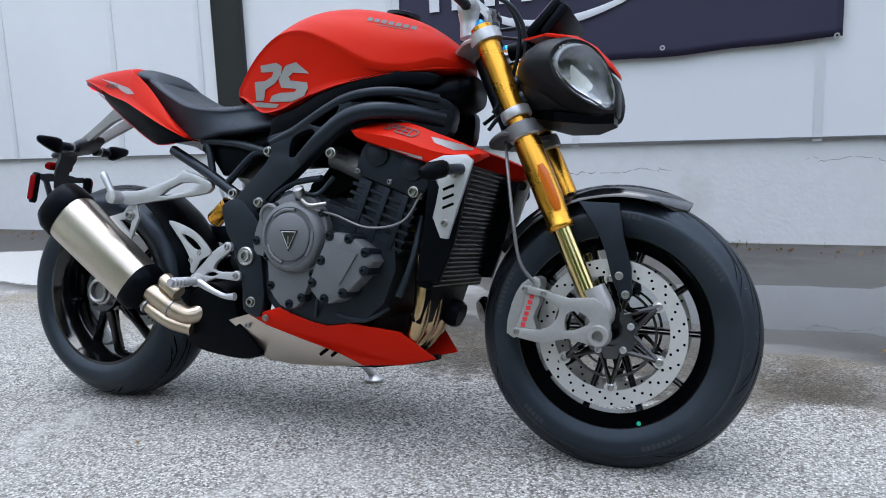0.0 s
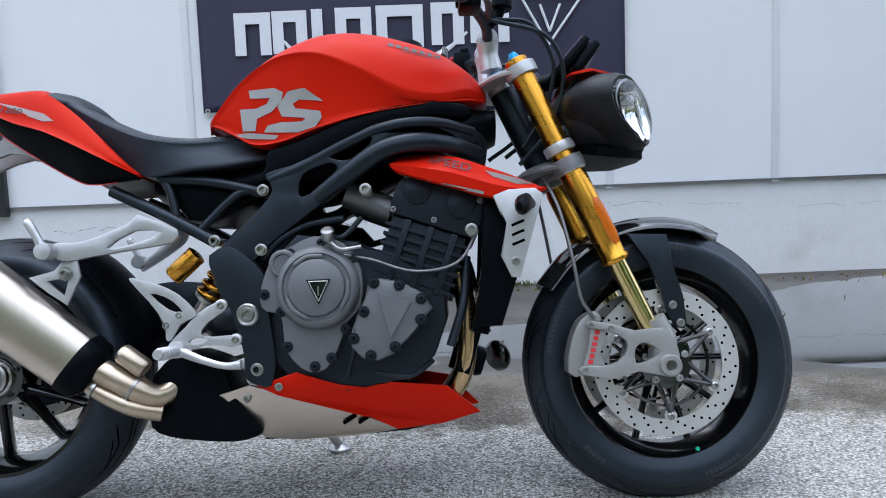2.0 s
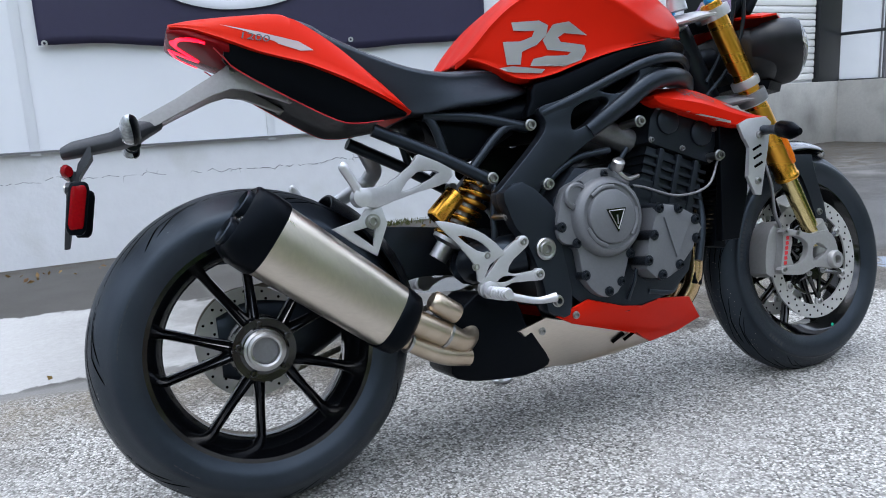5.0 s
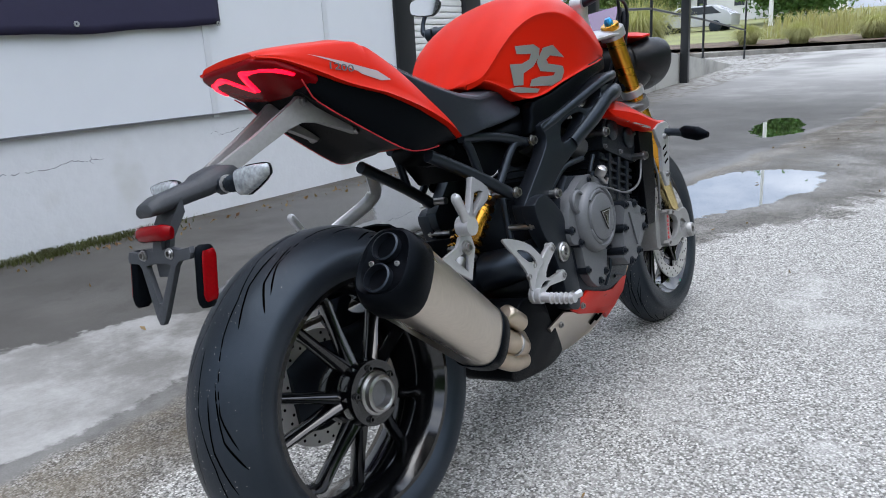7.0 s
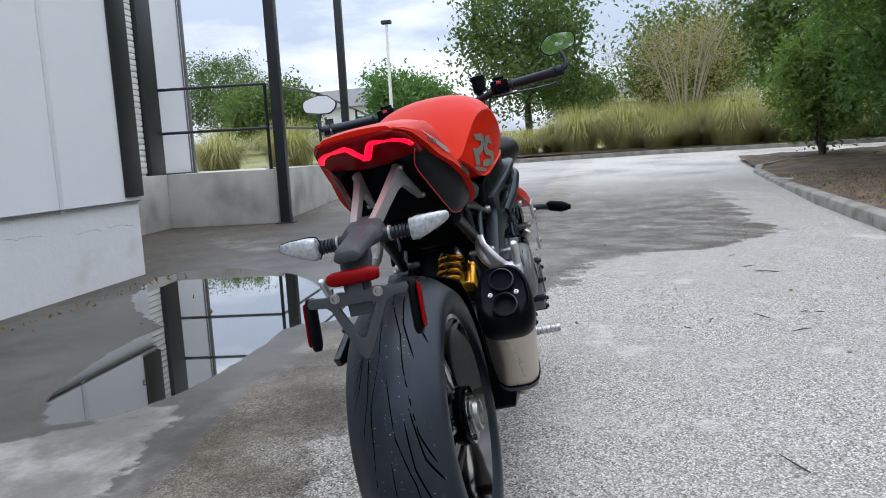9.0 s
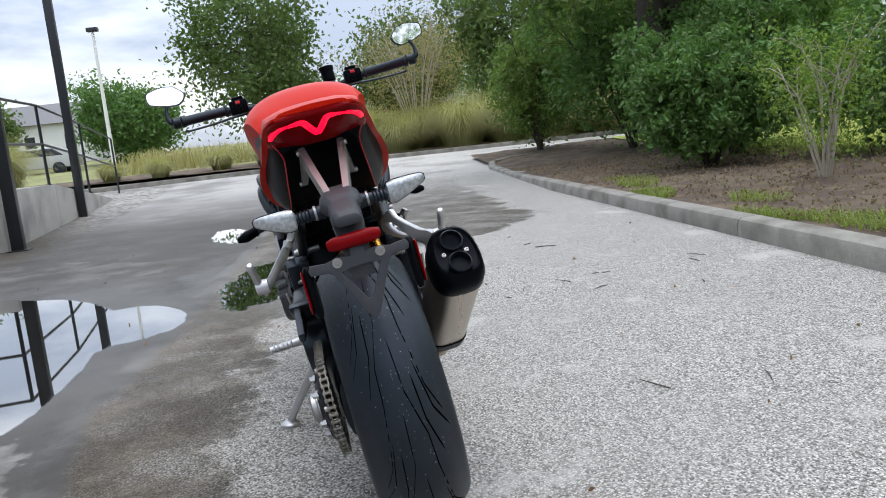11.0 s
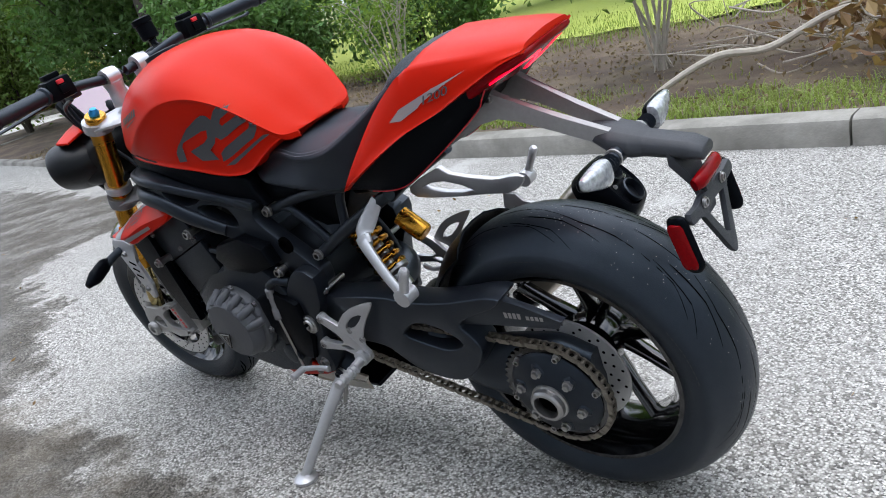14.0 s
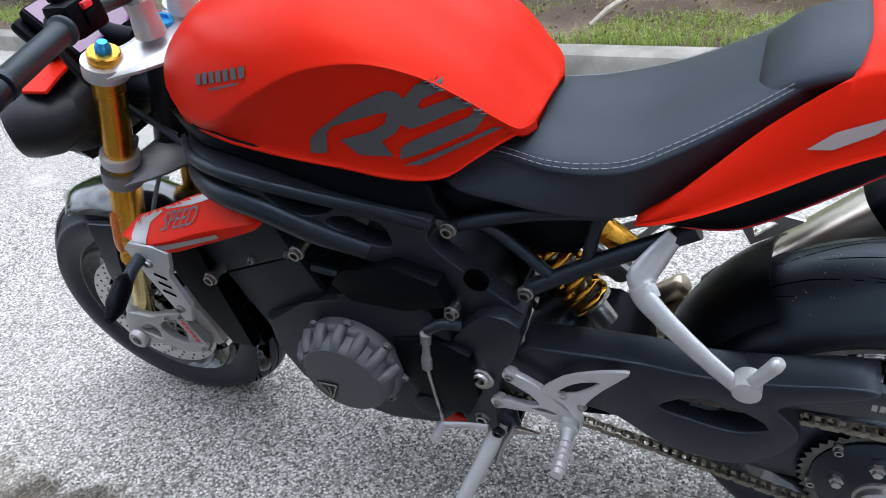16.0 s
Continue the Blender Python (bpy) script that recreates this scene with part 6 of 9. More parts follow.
def side_decal(name, shapes, s, place, tree, mat, parent, label="", lift=0.0022):
    """Thin graphics laid on a curved side: outlines of (u, v) pairs, cut fine and dropped sideways onto it."""
    bm = bmesh.new()
    step = 0.0016
    for outline in shapes:
        n = len(outline)
        lo, hi = min(p[1] for p in outline), max(p[1] for p in outline)
        rows = max(1, math.ceil((hi - lo) / step))
        for k in range(rows):
            z0, z1 = lo + (hi - lo) * k / rows, lo + (hi - lo) * (k + 1) / rows
            zm, cuts = (z0 + z1) / 2, []
            for (xa, za), (xb, zb) in zip(outline, outline[1:] + outline[:1]):
                if (za <= zm) != (zb <= zm):
                    slope = (xb - xa) / (zb - za)
                    cuts.append(tuple(min(max(xa + (z - za) * slope, min(xa, xb)), max(xa, xb)) for z in (zm, z0, z1)))
            cuts.sort()
            for (_, a0, a1), (_, b0, b1) in zip(cuts[::2], cuts[1::2]):
                m = max(1, int(abs(b0 - a0) / 0.008))
                for j in range(m):
                    f, g = j / m, (j + 1) / m
                    bm.faces.new([bm.verts.new((x, 0, z)) for x, z in ((a0 + (b0 - a0) * f, z0), (a0 + (b0 - a0) * g, z0), (a1 + (b1 - a1) * g, z1), (a1 + (b1 - a1) * f, z1))])
    bmesh.ops.remove_doubles(bm, verts=bm.verts[:], dist=0.00005)
    gone = []
    for v in bm.verts:
        x, z = place(v.co.x, v.co.z)
        hit = tree.ray_cast(Vector((x, s * 0.6, z)), Vector((0, -s, 0)))
        if hit[0] is None or abs(hit[1].y) < 0.18:
            gone.append(v)
        else:
            v.co = hit[0] + Vector((0, s * lift, 0))
    if gone:
        bmesh.ops.delete(bm, geom=gone, context="VERTS")
    return bp(name, bm, mat, parent, label, 60)


def slab(x0, y0, x1, y1):
    return [(x0, y0), (x1, y0), (x1, y1), (x0, y1)]


# the big two-sign graphic on the tank's flanks, as angular shapes that differ a little from side to side
MARK_RIGHT = [[(0.595, 0.932), (0.655, 0.932), (0.675, 0.921), (0.670, 0.901), (0.647, 0.881), (0.613, 0.869), (0.608, 0.842), (0.578, 0.844), (0.573, 0.893), (0.611, 0.891), (0.637, 0.899), (0.644, 0.911), (0.598, 0.914)],
              [(0.661, 0.890), (0.686, 0.922), (0.723, 0.926), (0.764, 0.895), (0.711, 0.902), (0.696, 0.894), (0.702, 0.884), (0.757, 0.874), (0.760, 0.860), (0.746, 0.842), (0.706, 0.831), (0.628, 0.837), (0.637, 0.852), (0.667, 0.856), (0.715, 0.854), (0.724, 0.861), (0.670, 0.869)],
              [(0.543, 0.838), (0.589, 0.840), (0.662, 0.828), (0.652, 0.820), (0.594, 0.826)]]
LEFT_BOWL = [(0.787, 0.862), (0.780, 0.885), (0.763, 0.899), (0.705, 0.934), (0.668, 0.949), (0.649, 0.955), (0.636, 0.952), (0.628, 0.939), (0.631, 0.922), (0.640, 0.905), (0.654, 0.889), (0.676, 0.877), (0.666, 0.852), (0.714, 0.856), (0.735, 0.882), (0.683, 0.895), (0.664, 0.905), (0.655, 0.922), (0.672, 0.921), (0.740, 0.905), (0.751, 0.896), (0.762, 0.861)]
LEFT_CURVE = [(0.559, 0.954), (0.574, 0.969), (0.588, 0.968), (0.611, 0.958), (0.629, 0.941), (0.640, 0.919), (0.642, 0.902), (0.632, 0.894), (0.613, 0.899), (0.569, 0.915), (0.548, 0.920), (0.544, 0.913), (0.552, 0.905), (0.635, 0.875), (0.652, 0.865), (0.658, 0.846), (0.633, 0.852), (0.570, 0.876), (0.550, 0.883), (0.532, 0.903), (0.521, 0.923), (0.527, 0.938), (0.543, 0.943), (0.610, 0.923), (0.614, 0.929), (0.605, 0.938)]
LEFT_LINE = [(0.657, 0.835), (0.630, 0.835), (0.547, 0.870), (0.511, 0.883), (0.528, 0.884), (0.604, 0.854)]
MARK_LEFT = [LEFT_BOWL, LEFT_CURVE, LEFT_LINE]
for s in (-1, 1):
    # same grey film on both flanks; the left one's shade is in its colour
    side_decal("tank_graphic", MARK_RIGHT if s < 0 else MARK_LEFT, s, lambda u, v: (u, v), tank_tree, DECAL if s < 0 else PRINT_AND_SHADED_DECAL, tank, "large angular grey graphic")
    side_decal("tank_badge", [slab(0.0 + k * 0.017, 0.0, 0.012 + k * 0.017, 0.018) for k in range(7)] + [[(0.03, -0.012), (0.10, -0.008), (0.10, -0.005), (0.03, -0.008)]], s,
               (lambda u, v: (0.955 - u, 0.960 + v * 0.8 + u * 0.22)) if s > 0 else (lambda u, v: (0.905 + u, 1.020 + v * 0.6 - u * 0.20)), tank_tree, PRINT_AND_SHADED_DECAL, tank, "small dark printed bars")
bm = bmesh.new()
lathe(bm, [(0.0, 0.0), (0.045, 0.0), (0.045, 0.008), (0.036, 0.011), (0.0, 0.011)], (0.93, 0, 1.066), (0.15, 0, 1), 32)
bp("filler_cap", bm, BLACK_FRAME, tank, "round black filler cap", 35)

# black trim beneath the tank
for s in (-1, 1):
    bm = bmesh.new()
    cut_plate(bm, [(0.613, 0.728), (0.628, 0.765), (0.636, 0.800), (0.705, 0.815), (0.806, 0.850), (0.883, 0.872), (0.960, 0.884), (1.038, 0.892), (1.085, 0.885), (1.075, 0.862), (1.020, 0.858), (0.957, 0.850), (0.879, 0.836), (0.775, 0.791), (0.690, 0.757)], [],
              0.0, -s * 0.030, 0.006, lambda x, z: s * along(x, (0.61, 0.138), (0.70, 0.155), (0.80, 0.176), (0.90, 0.180), (1.0, 0.164), (1.09, 0.110)), 2)
    bp("tank_trim", bm, BLACK_PLASTIC, None, "black plastic trim under the tank", 60)
bm = bmesh.new()
loft(bm, spline_grid([[(x, w * math.sin(a), zc + h * math.cos(a)) for a in [2 * math.pi * k / 12 for k in range(12)]] for x, w, zc, h in ((1.14, 0.07, 0.86, 0.04), (1.05, 0.115, 0.84, 0.06), (0.9, 0.13, 0.80, 0.07), (0.75, 0.13, 0.76, 0.07), (0.6, 0.11, 0.74, 0.06), (0.48, 0.09, 0.735, 0.05), (0.36, 0.085, 0.735, 0.03))], 3, 2))
bp("airbox", bm, BLACK_PLASTIC, None, "", 180)


def half_seat(w, zt, ze, zb, wb):
    return [(0, zt), (w * 0.5, zt + 0.002), (w * 0.86, zt - (zt - ze) * 0.35), (w, ze), (w * 0.995, ze - 0.012), (wb, zb + 0.012), (wb * 0.9, zb), (0, zb)]


SEAT = [(0.640, half_seat(0.085, 0.838, 0.815, 0.785, 0.100)), (0.595, half_seat(0.100, 0.850, 0.828, 0.775, 0.124)), (0.53, half_seat(0.108, 0.852, 0.832, 0.766, 0.130)), (0.45, half_seat(0.128, 0.845, 0.826, 0.760, 0.138)),
        (0.36, half_seat(0.138, 0.855, 0.838, 0.753, 0.122)), (0.29, half_seat(0.126, 0.882, 0.866, 0.790, 0.112)), (0.225, half_seat(0.110, 0.915, 0.900, 0.835, 0.102)), (0.175, half_seat(0.098, 0.945, 0.930, 0.885, 0.094)), (0.150, half_seat(0.085, 0.958, 0.948, 0.92, 0.085))]
bm = bmesh.new()
body_loft(bm, SEAT, 4, 3)
seat = bp("rider_seat", bm, LEATHER, None, "black vinyl seat with pale double stitching", 180)
for s in (-1, 1):
    bm = bmesh.new()
    path = smooth_path([(x, s * h[3][0] * 0.93, h[3][1] + 0.0085) for x, h in SEAT[1:-1]], 14)
    for k in (0, 1):
        for a, b in zip(path[::2], path[1::2]):
            off = Vector((0, s * 0.007 * k, -0.003 * k))
            rod(bm, a + off, b + off + (b - a) * 0.5, 0.0005, n=5)
    st = bp("stitching", bm, STITCH, seat, "pale double stitching", 60)
    st["kind"] = "stuff"

# hump in front of the tail cowl
bm = bmesh.new()
body_loft(bm, [(0.215, [(0, 0.925), (0.06, 0.922), (0.09, 0.908), (0.06, 0.900), (0, 0.900)]), (0.175, [(0, 0.960), (0.058, 0.956), (0.096, 0.934), (0.07, 0.910), (0, 0.910)]), (0.130, [(0, 0.974), (0.058, 0.970), (0.097, 0.946), (0.07, 0.93), (0, 0.93)]), (0.108, [(0, 0.975), (0.056, 0.971), (0.094, 0.950), (0.07, 0.94), (0, 0.94)]), (0.102, [(0, 0.968), (0.04, 0.965), (0.06, 0.952), (0.05, 0.945), (0, 0.945)])], 3, 3)
bp("seat_hump", bm, LEATHER, seat, "black padded hump before the tail", 180)


TAIL = ((-0.098, 0.961, 0.952, 0.074, 0.947, 0.082), (-0.060, 0.968, 0.955, 0.090, 0.938, 0.101), (0.0, 0.973, 0.958, 0.102, 0.914, 0.115), (0.055, 0.976, 0.960, 0.108, 0.890, 0.124), (0.100, 0.977, 0.960, 0.112, 0.875, 0.132),
        (0.118, 0.955, 0.956, 0.114, 0.869, 0.136), (0.140, 0.890, 0.948, 0.116, 0.861, 0.141), (0.200, 0.850, 0.903, 0.125, 0.832, 0.152), (0.260, 0.805, 0.845, 0.134, 0.800, 0.154), (0.310, 0.776, 0.794, 0.139, 0.773, 0.147), (0.345, 0.757, 0.759, 0.131, 0.755, 0.134))
# red shell: the top cowl and the flanks that run ahead beside the seat
bm = bmesh.new()
body_loft(bm, [(x, [(0, zc), (wt * 0.55, zc - 0.002), (wt * 0.90, zt + 0.004 if x < 0.11 else zc + (zt - zc) * 0.7), (wt, zt - 0.002), ((wt + wm) / 2 + 0.004, (zt + zb) / 2), (wm, zb + 0.003), (wm - 0.006, zb - 0.003), (0, zb - 0.004)]) for x, zc, zt, wt, zb, wm in TAIL], 4, 2)
bmesh.ops.recalc_face_normals(bm, faces=bm.faces[:])
tail_tree = BVHTree.FromBMesh(bm)
tail = bp("tail_cowl", bm, RED, None, "red tail cowl with long flanks beside the seat", 50)
LOW = ((0.338, 0.755, 0.130, 0.749, 0.112), (0.290, 0.785, 0.148, 0.744, 0.116), (0.238, 0.814, 0.150, 0.742, 0.112), (0.194, 0.836, 0.148, 0.753, 0.104), (0.100, 0.877, 0.130, 0.808, 0.094), (0.017, 0.908, 0.114, 0.863, 0.084), (-0.006, 0.915, 0.107, 0.880, 0.080))
bm = bmesh.new()
body_loft(bm, [(x, [(0, zt + 0.004), (wt * 0.8, zt + 0.004), (wt - 0.004, zt), ((wt + wb) / 2 + 0.004, (zt + zb) / 2), (wb, zb), (wb * 0.7, zb + 0.010), (0, zb + 0.014)]) for x, zt, wt, zb, wb in LOW], 4, 2)
bp("tail_body", bm, BLACK_PLASTIC, tail, "black tail unit under the red cowl", 50)
for s in (-1, 1):
    bm = bmesh.new()
    tube(bm, [(x, s * (wb + 0.001), zb) for x, zt, wt, zb, wb in LOW[1:6]] + [(-0.006, s * 0.090, 0.886), (-0.024, s * 0.099, 0.903)], 0.0014, 6, 3)
    bp("red_pinstripe", bm, RED_PRINT, tail, "thin red pinstripe", 60)
    side_decal("grey_stripe", [[(0.158, 0.884), (0.132, 0.903), (0.060, 0.926), (-0.009, 0.944), (0.034, 0.929), (0.087, 0.906), (0.094, 0.900), (0.133, 0.884)]], s, lambda u, v: (u, v), tail_tree, DECAL_SOFT, tail, "grey stripe on the tail flank", 0.0012)

# engine size on the tail's flank
for s in (-1, 1):
    fc = bpy.data.curves.new("tail_number", "FONT")
    fc.body, fc.size, fc.extrude = "1200", 0.030, 0.0004
    fc.shear = 0.2
    fo = bpy.data.objects.new("tail_number_curve", fc)
    scene.collection.objects.link(fo)
    dg = bpy.context.evaluated_depsgraph_get()
    me = bpy.data.meshes.new_from_object(fo.evaluated_get(dg))
    bpy.data.objects.remove(fo)
    w = max(v.co.x for v in me.vertices)
    for v in me.vertices:
        x = 0.088 - v.co.x * 0.95 if s > 0 else 0.021 + v.co.x * 0.95
        z = 0.903 + v.co.y * 0.62 - 0.19 * (x - 0.088)
        hit = tail_tree.ray_cast(Vector((x, s * 0.5, z)), Vector((0, -s, 0)))
        v.co = (x, (hit[0].y if hit[0] is not None else s * 0.12) + s * (0.0014 + v.co.z), z)
    mesh_part("tail_number", me, PRINT_AND_SHADED_DECAL, tail, "dark printed number 1200", 0)

# tail light: a lit red M behind a dark red lens
bm = bmesh.new()
body_loft(bm, [(0.004, [(0, 0.915), (0.095, 0.916), (0.107, 0.910), (0.098, 0.892), (0, 0.884)]), (-0.035, [(0, 0.935), (0.092, 0.934), (0.103, 0.926), (0.097, 0.910), (0, 0.897)]), (-0.070, [(0, 0.945), (0.080, 0.945), (0.095, 0.938), (0.089, 0.924), (0, 0.915)]), (-0.094, [(0, 0.949), (0.060, 0.949), (0.079, 0.945), (0.074, 0.934), (0, 0.931)]), (-0.102, [(0, 0.948), (0.048, 0.948), (0.066, 0.945), (0.062, 0.940), (0, 0.939)])], 3, 3)
tl = bp("tail_light", bm, LENS_RED, None, "red tail light, lit", 60)
bm = bmesh.new()
for s in (-1, 1):
    tube(bm, [(-0.038, s * 0.098, 0.912), (-0.058, s * 0.091, 0.920), (-0.080, s * 0.070, 0.928), (-0.089, s * 0.034, 0.930), (-0.086, s * 0.023, 0.927), (-0.068, s * 0.012, 0.915), (-0.046, 0.0, 0.902)], [0.0055, 0.0075, 0.0085, 0.0090, 0.0088, 0.0085, 0.0080], 8, 3, 0.30, (0.5, 0.0, 0.85))
bp("light_strip", bm, TAIL_GLOW, tl, "glowing red light strip in the shape of an M", 60)


def box_cos(a):
    """A cosine pressed towards a square."""
    return math.copysign(abs(math.cos(a)) ** 0.7, math.cos(a))


# -- number plate hanger --
def plate_hanger():
    root = None
    for s in (-1, 1):
        bm = bmesh.new()
        prism(bm, [(0.004, 0.882), (0.016, 0.884), (0.026, 0.872), (0.034, 0.856), (0.075, 0.834), (0.118, 0.811), (0.126, 0.803), (0.116, 0.798), (0.085, 0.812), (0.040, 0.830), (0.006, 0.838), (-0.030, 0.828), (-0.090, 0.798), (-0.140, 0.774), (-0.172, 0.764), (-0.174, 0.787), (-0.100, 0.822), (-0.017, 0.864)],
              0.0, s * 0.014, 0.003, lambda x, z: s * (0.012 + 0.13 * (x + 0.174)))
        ob = bp("hanger_arm", bm, HANGER_GREY, root, "cast grey metal hanger arm", 40)
        root = root or ob
        bm = bmesh.new()
        bolt(bm, (0.012, s * 0.050, 0.872), (0, s, 0), 0.007, 0.006)
        bp("hanger_bolt", bm, STEEL_BRIGHT, root)
        bm = bmesh.new()
        bolt(bm, (0.116, s * 0.0635, 0.804), (0, s, 0), 0.006, 0.006)
        bp("hanger_bolt", bm, STEEL_BRIGHT, root)
    bm = bmesh.new()
    body = []
    for x, w, z, h in ((-0.128, 0.024, 0.782, 0.009), (-0.158, 0.036, 0.773, 0.016), (-0.172, 0.043, 0.768, 0.019), (-0.204, 0.043, 0.759, 0.019), (-0.222, 0.030, 0.753, 0.016), (-0.292, 0.029, 0.741, 0.014), (-0.312, 0.026, 0.735, 0.010)):
        body.append([(x, w * a, z + h * b) for a, b in ((-1, -0.3), (-0.86, 0.5), (-0.55, 1), (0.55, 1), (0.86, 0.5), (1, -0.3), (0.7, -1), (-0.7, -1))])
    loft(bm, body)
    bmesh.ops.bevel(bm, geom=bm.edges[:], offset=0.0016, segments=1, affect="EDGES")
    bp("hanger_body", bm, HANGER_PLASTIC, root, "black plastic hanger body", 60)
    bm = bmesh.new()
    loft(bm, [[(x, w * a, z + b * 0.02) for a, b in ((-1, 0.6), (1, 0.6), (1, -0.6), (-1, -0.6))] for x, w, z in ((-0.26, 0.03, 0.735), (-0.285, 0.026, 0.700), (-0.296, 0.024, 0.665), (-0.300, 0.022, 0.640))])
    bp("hanger_neck", bm, HANGER_PLASTIC, root, "", 40)
    bm = bmesh.new()
    tube(bm, [(-0.300, -0.046, 0.697), (-0.306, -0.030, 0.699), (-0.306, 0.030, 0.699), (-0.300, 0.046, 0.697)], [0.010, 0.0135, 0.0135, 0.010], 10, 3, 0.8, (1, 0, 0))
    bp("rear_reflector", bm, LENS_RED, root, "red rear reflector", 60)
    # bracket for the missing plate: one forked plate with a cross arm and two legs that meet in a point
    bm = bmesh.new()
    half = [(0.012, 0.700), (0.014, 0.672), (0.036, 0.675), (0.060, 0.670), (0.090, 0.673), (0.094, 0.664), (0.091, 0.655), (0.060, 0.652), (0.051, 0.645), (0.013, 0.567), (0.004, 0.556)]
    hole = [(0.036, 0.648), (0.016, 0.651), (-0.016, 0.651), (-0.036, 0.648), (-0.004, 0.590), (0.004, 0.590)]
    cut_plate(bm, half + [(-y, z) for y, z in reversed(half)], [hole], -0.005, 0.005, 0.002)
    for v in bm.verts:
        v.co = (-0.303 - v.co.y - 0.20 * (0.66 - v.co.z), v.co.x, v.co.z)
    bmesh.ops.recalc_face_normals(bm, faces=bm.faces[:])
    bracket = bp("plate_bracket", bm, HANGER_PLASTIC, root, "black forked bracket without a plate", 40)
    for s in (-1, 1):
        bm = bmesh.new()
        bolt(bm, (-0.308, s * 0.040, 0.666), (-1, 0, 0), 0.0075, 0.005)
        bp("bracket_bolt", bm, STEEL_BRIGHT, bracket)
    for s in (-1, 1):
        bm = bmesh.new()
        tube(bm, [(-0.283, s * 0.096, 0.672), (-0.285, s * 0.096, 0.660), (-0.298, s * 0.096, 0.592), (-0.300, s * 0.096, 0.578)], [0.010, 0.017, 0.017, 0.010], 12, 3, 0.55)
        hold = bp("reflector_holder", bm, BLACK_PLASTIC, root, "", 50)
        bm = bmesh.new()
        tube(bm, [(-0.284, s * 0.107, 0.664), (-0.285, s * 0.107, 0.656), (-0.297, s * 0.107, 0.596), (-0.298, s * 0.107, 0.588)], [0.006, 0.0125, 0.0125, 0.006], 12, 3, 0.25)
        bp("side_reflector", bm, LENS_RED, hold, "red side reflector", 50)
        # indicators
        bm = bmesh.new()
        tube(bm, [(-0.185, s * 0.034, 0.752), (-0.187, s * 0.06, 0.752), (-0.187, s * 0.092, 0.751)], [0.016, 0.012, 0.011], 10, 3)
        for k in range(4):
            lathe(bm, [(0.010, 0), (0.0145, 0.002), (0.010, 0.004)], (-0.187, s * (0.062 + k * 0.007), 0.752), (0, s, 0), 12)
        ind = bp("indicator_stalk", bm, RUBBER, root, "", 50)
        bm = bmesh.new()
        lathe(bm, [(0.010, 0), (0.0150, 0.001), (0.0150, 0.005), (0.010, 0.006)], (-0.186, s * 0.049, 0.753), (0, s, 0), 16)
        bp("stalk_collar", bm, ALLOY_GREY, ind, "bright metal collar")
        bm = bmesh.new()
        rings = []
        for d, rx, rz, cz in ((0.090, 0.006, 0.012, 0.0), (0.094, 0.014, 0.021, 0.0), (0.108, 0.0165, 0.0225, 0.001), (0.130, 0.0155, 0.0185, 0.005), (0.152, 0.012, 0.0135, 0.0095), (0.166, 0.008, 0.009, 0.0125), (0.170, 0.003, 0.004, 0.013)):
            rings.append([(-0.190 + rx * box_cos(a), s * d, 0.752 + cz + rz * box_cos(a - math.pi / 2)) for a in [2 * math.pi * k / 16 for k in range(16)]])
        loft(bm, rings)
        bp("indicator_lens", bm, LENS_CLEAR, ind, "clear faceted indicator lens", 40)
        bm = bmesh.new()
        rings = []
        for d, rx, rz, cz in ((0.088, 0.008, 0.014, 0.0), (0.094, 0.016, 0.0225, 0.0), (0.108, 0.0185, 0.0240, 0.001), (0.130, 0.0175, 0.0200, 0.005), (0.152, 0.0140, 0.0150, 0.0095), (0.167, 0.009, 0.010, 0.0125), (0.172, 0.004, 0.005, 0.013)):
            rings.append([(-0.190 + rx * box_cos(a), s * d, 0.752 + cz + rz * box_cos(a - math.pi / 2)) for a in [radians(-80 + 160 * k / 8) for k in range(9)]])
        loft(bm, rings)
        bp("indicator_back", bm, BLACK_PLASTIC, ind, "", 50)


plate_hanger()


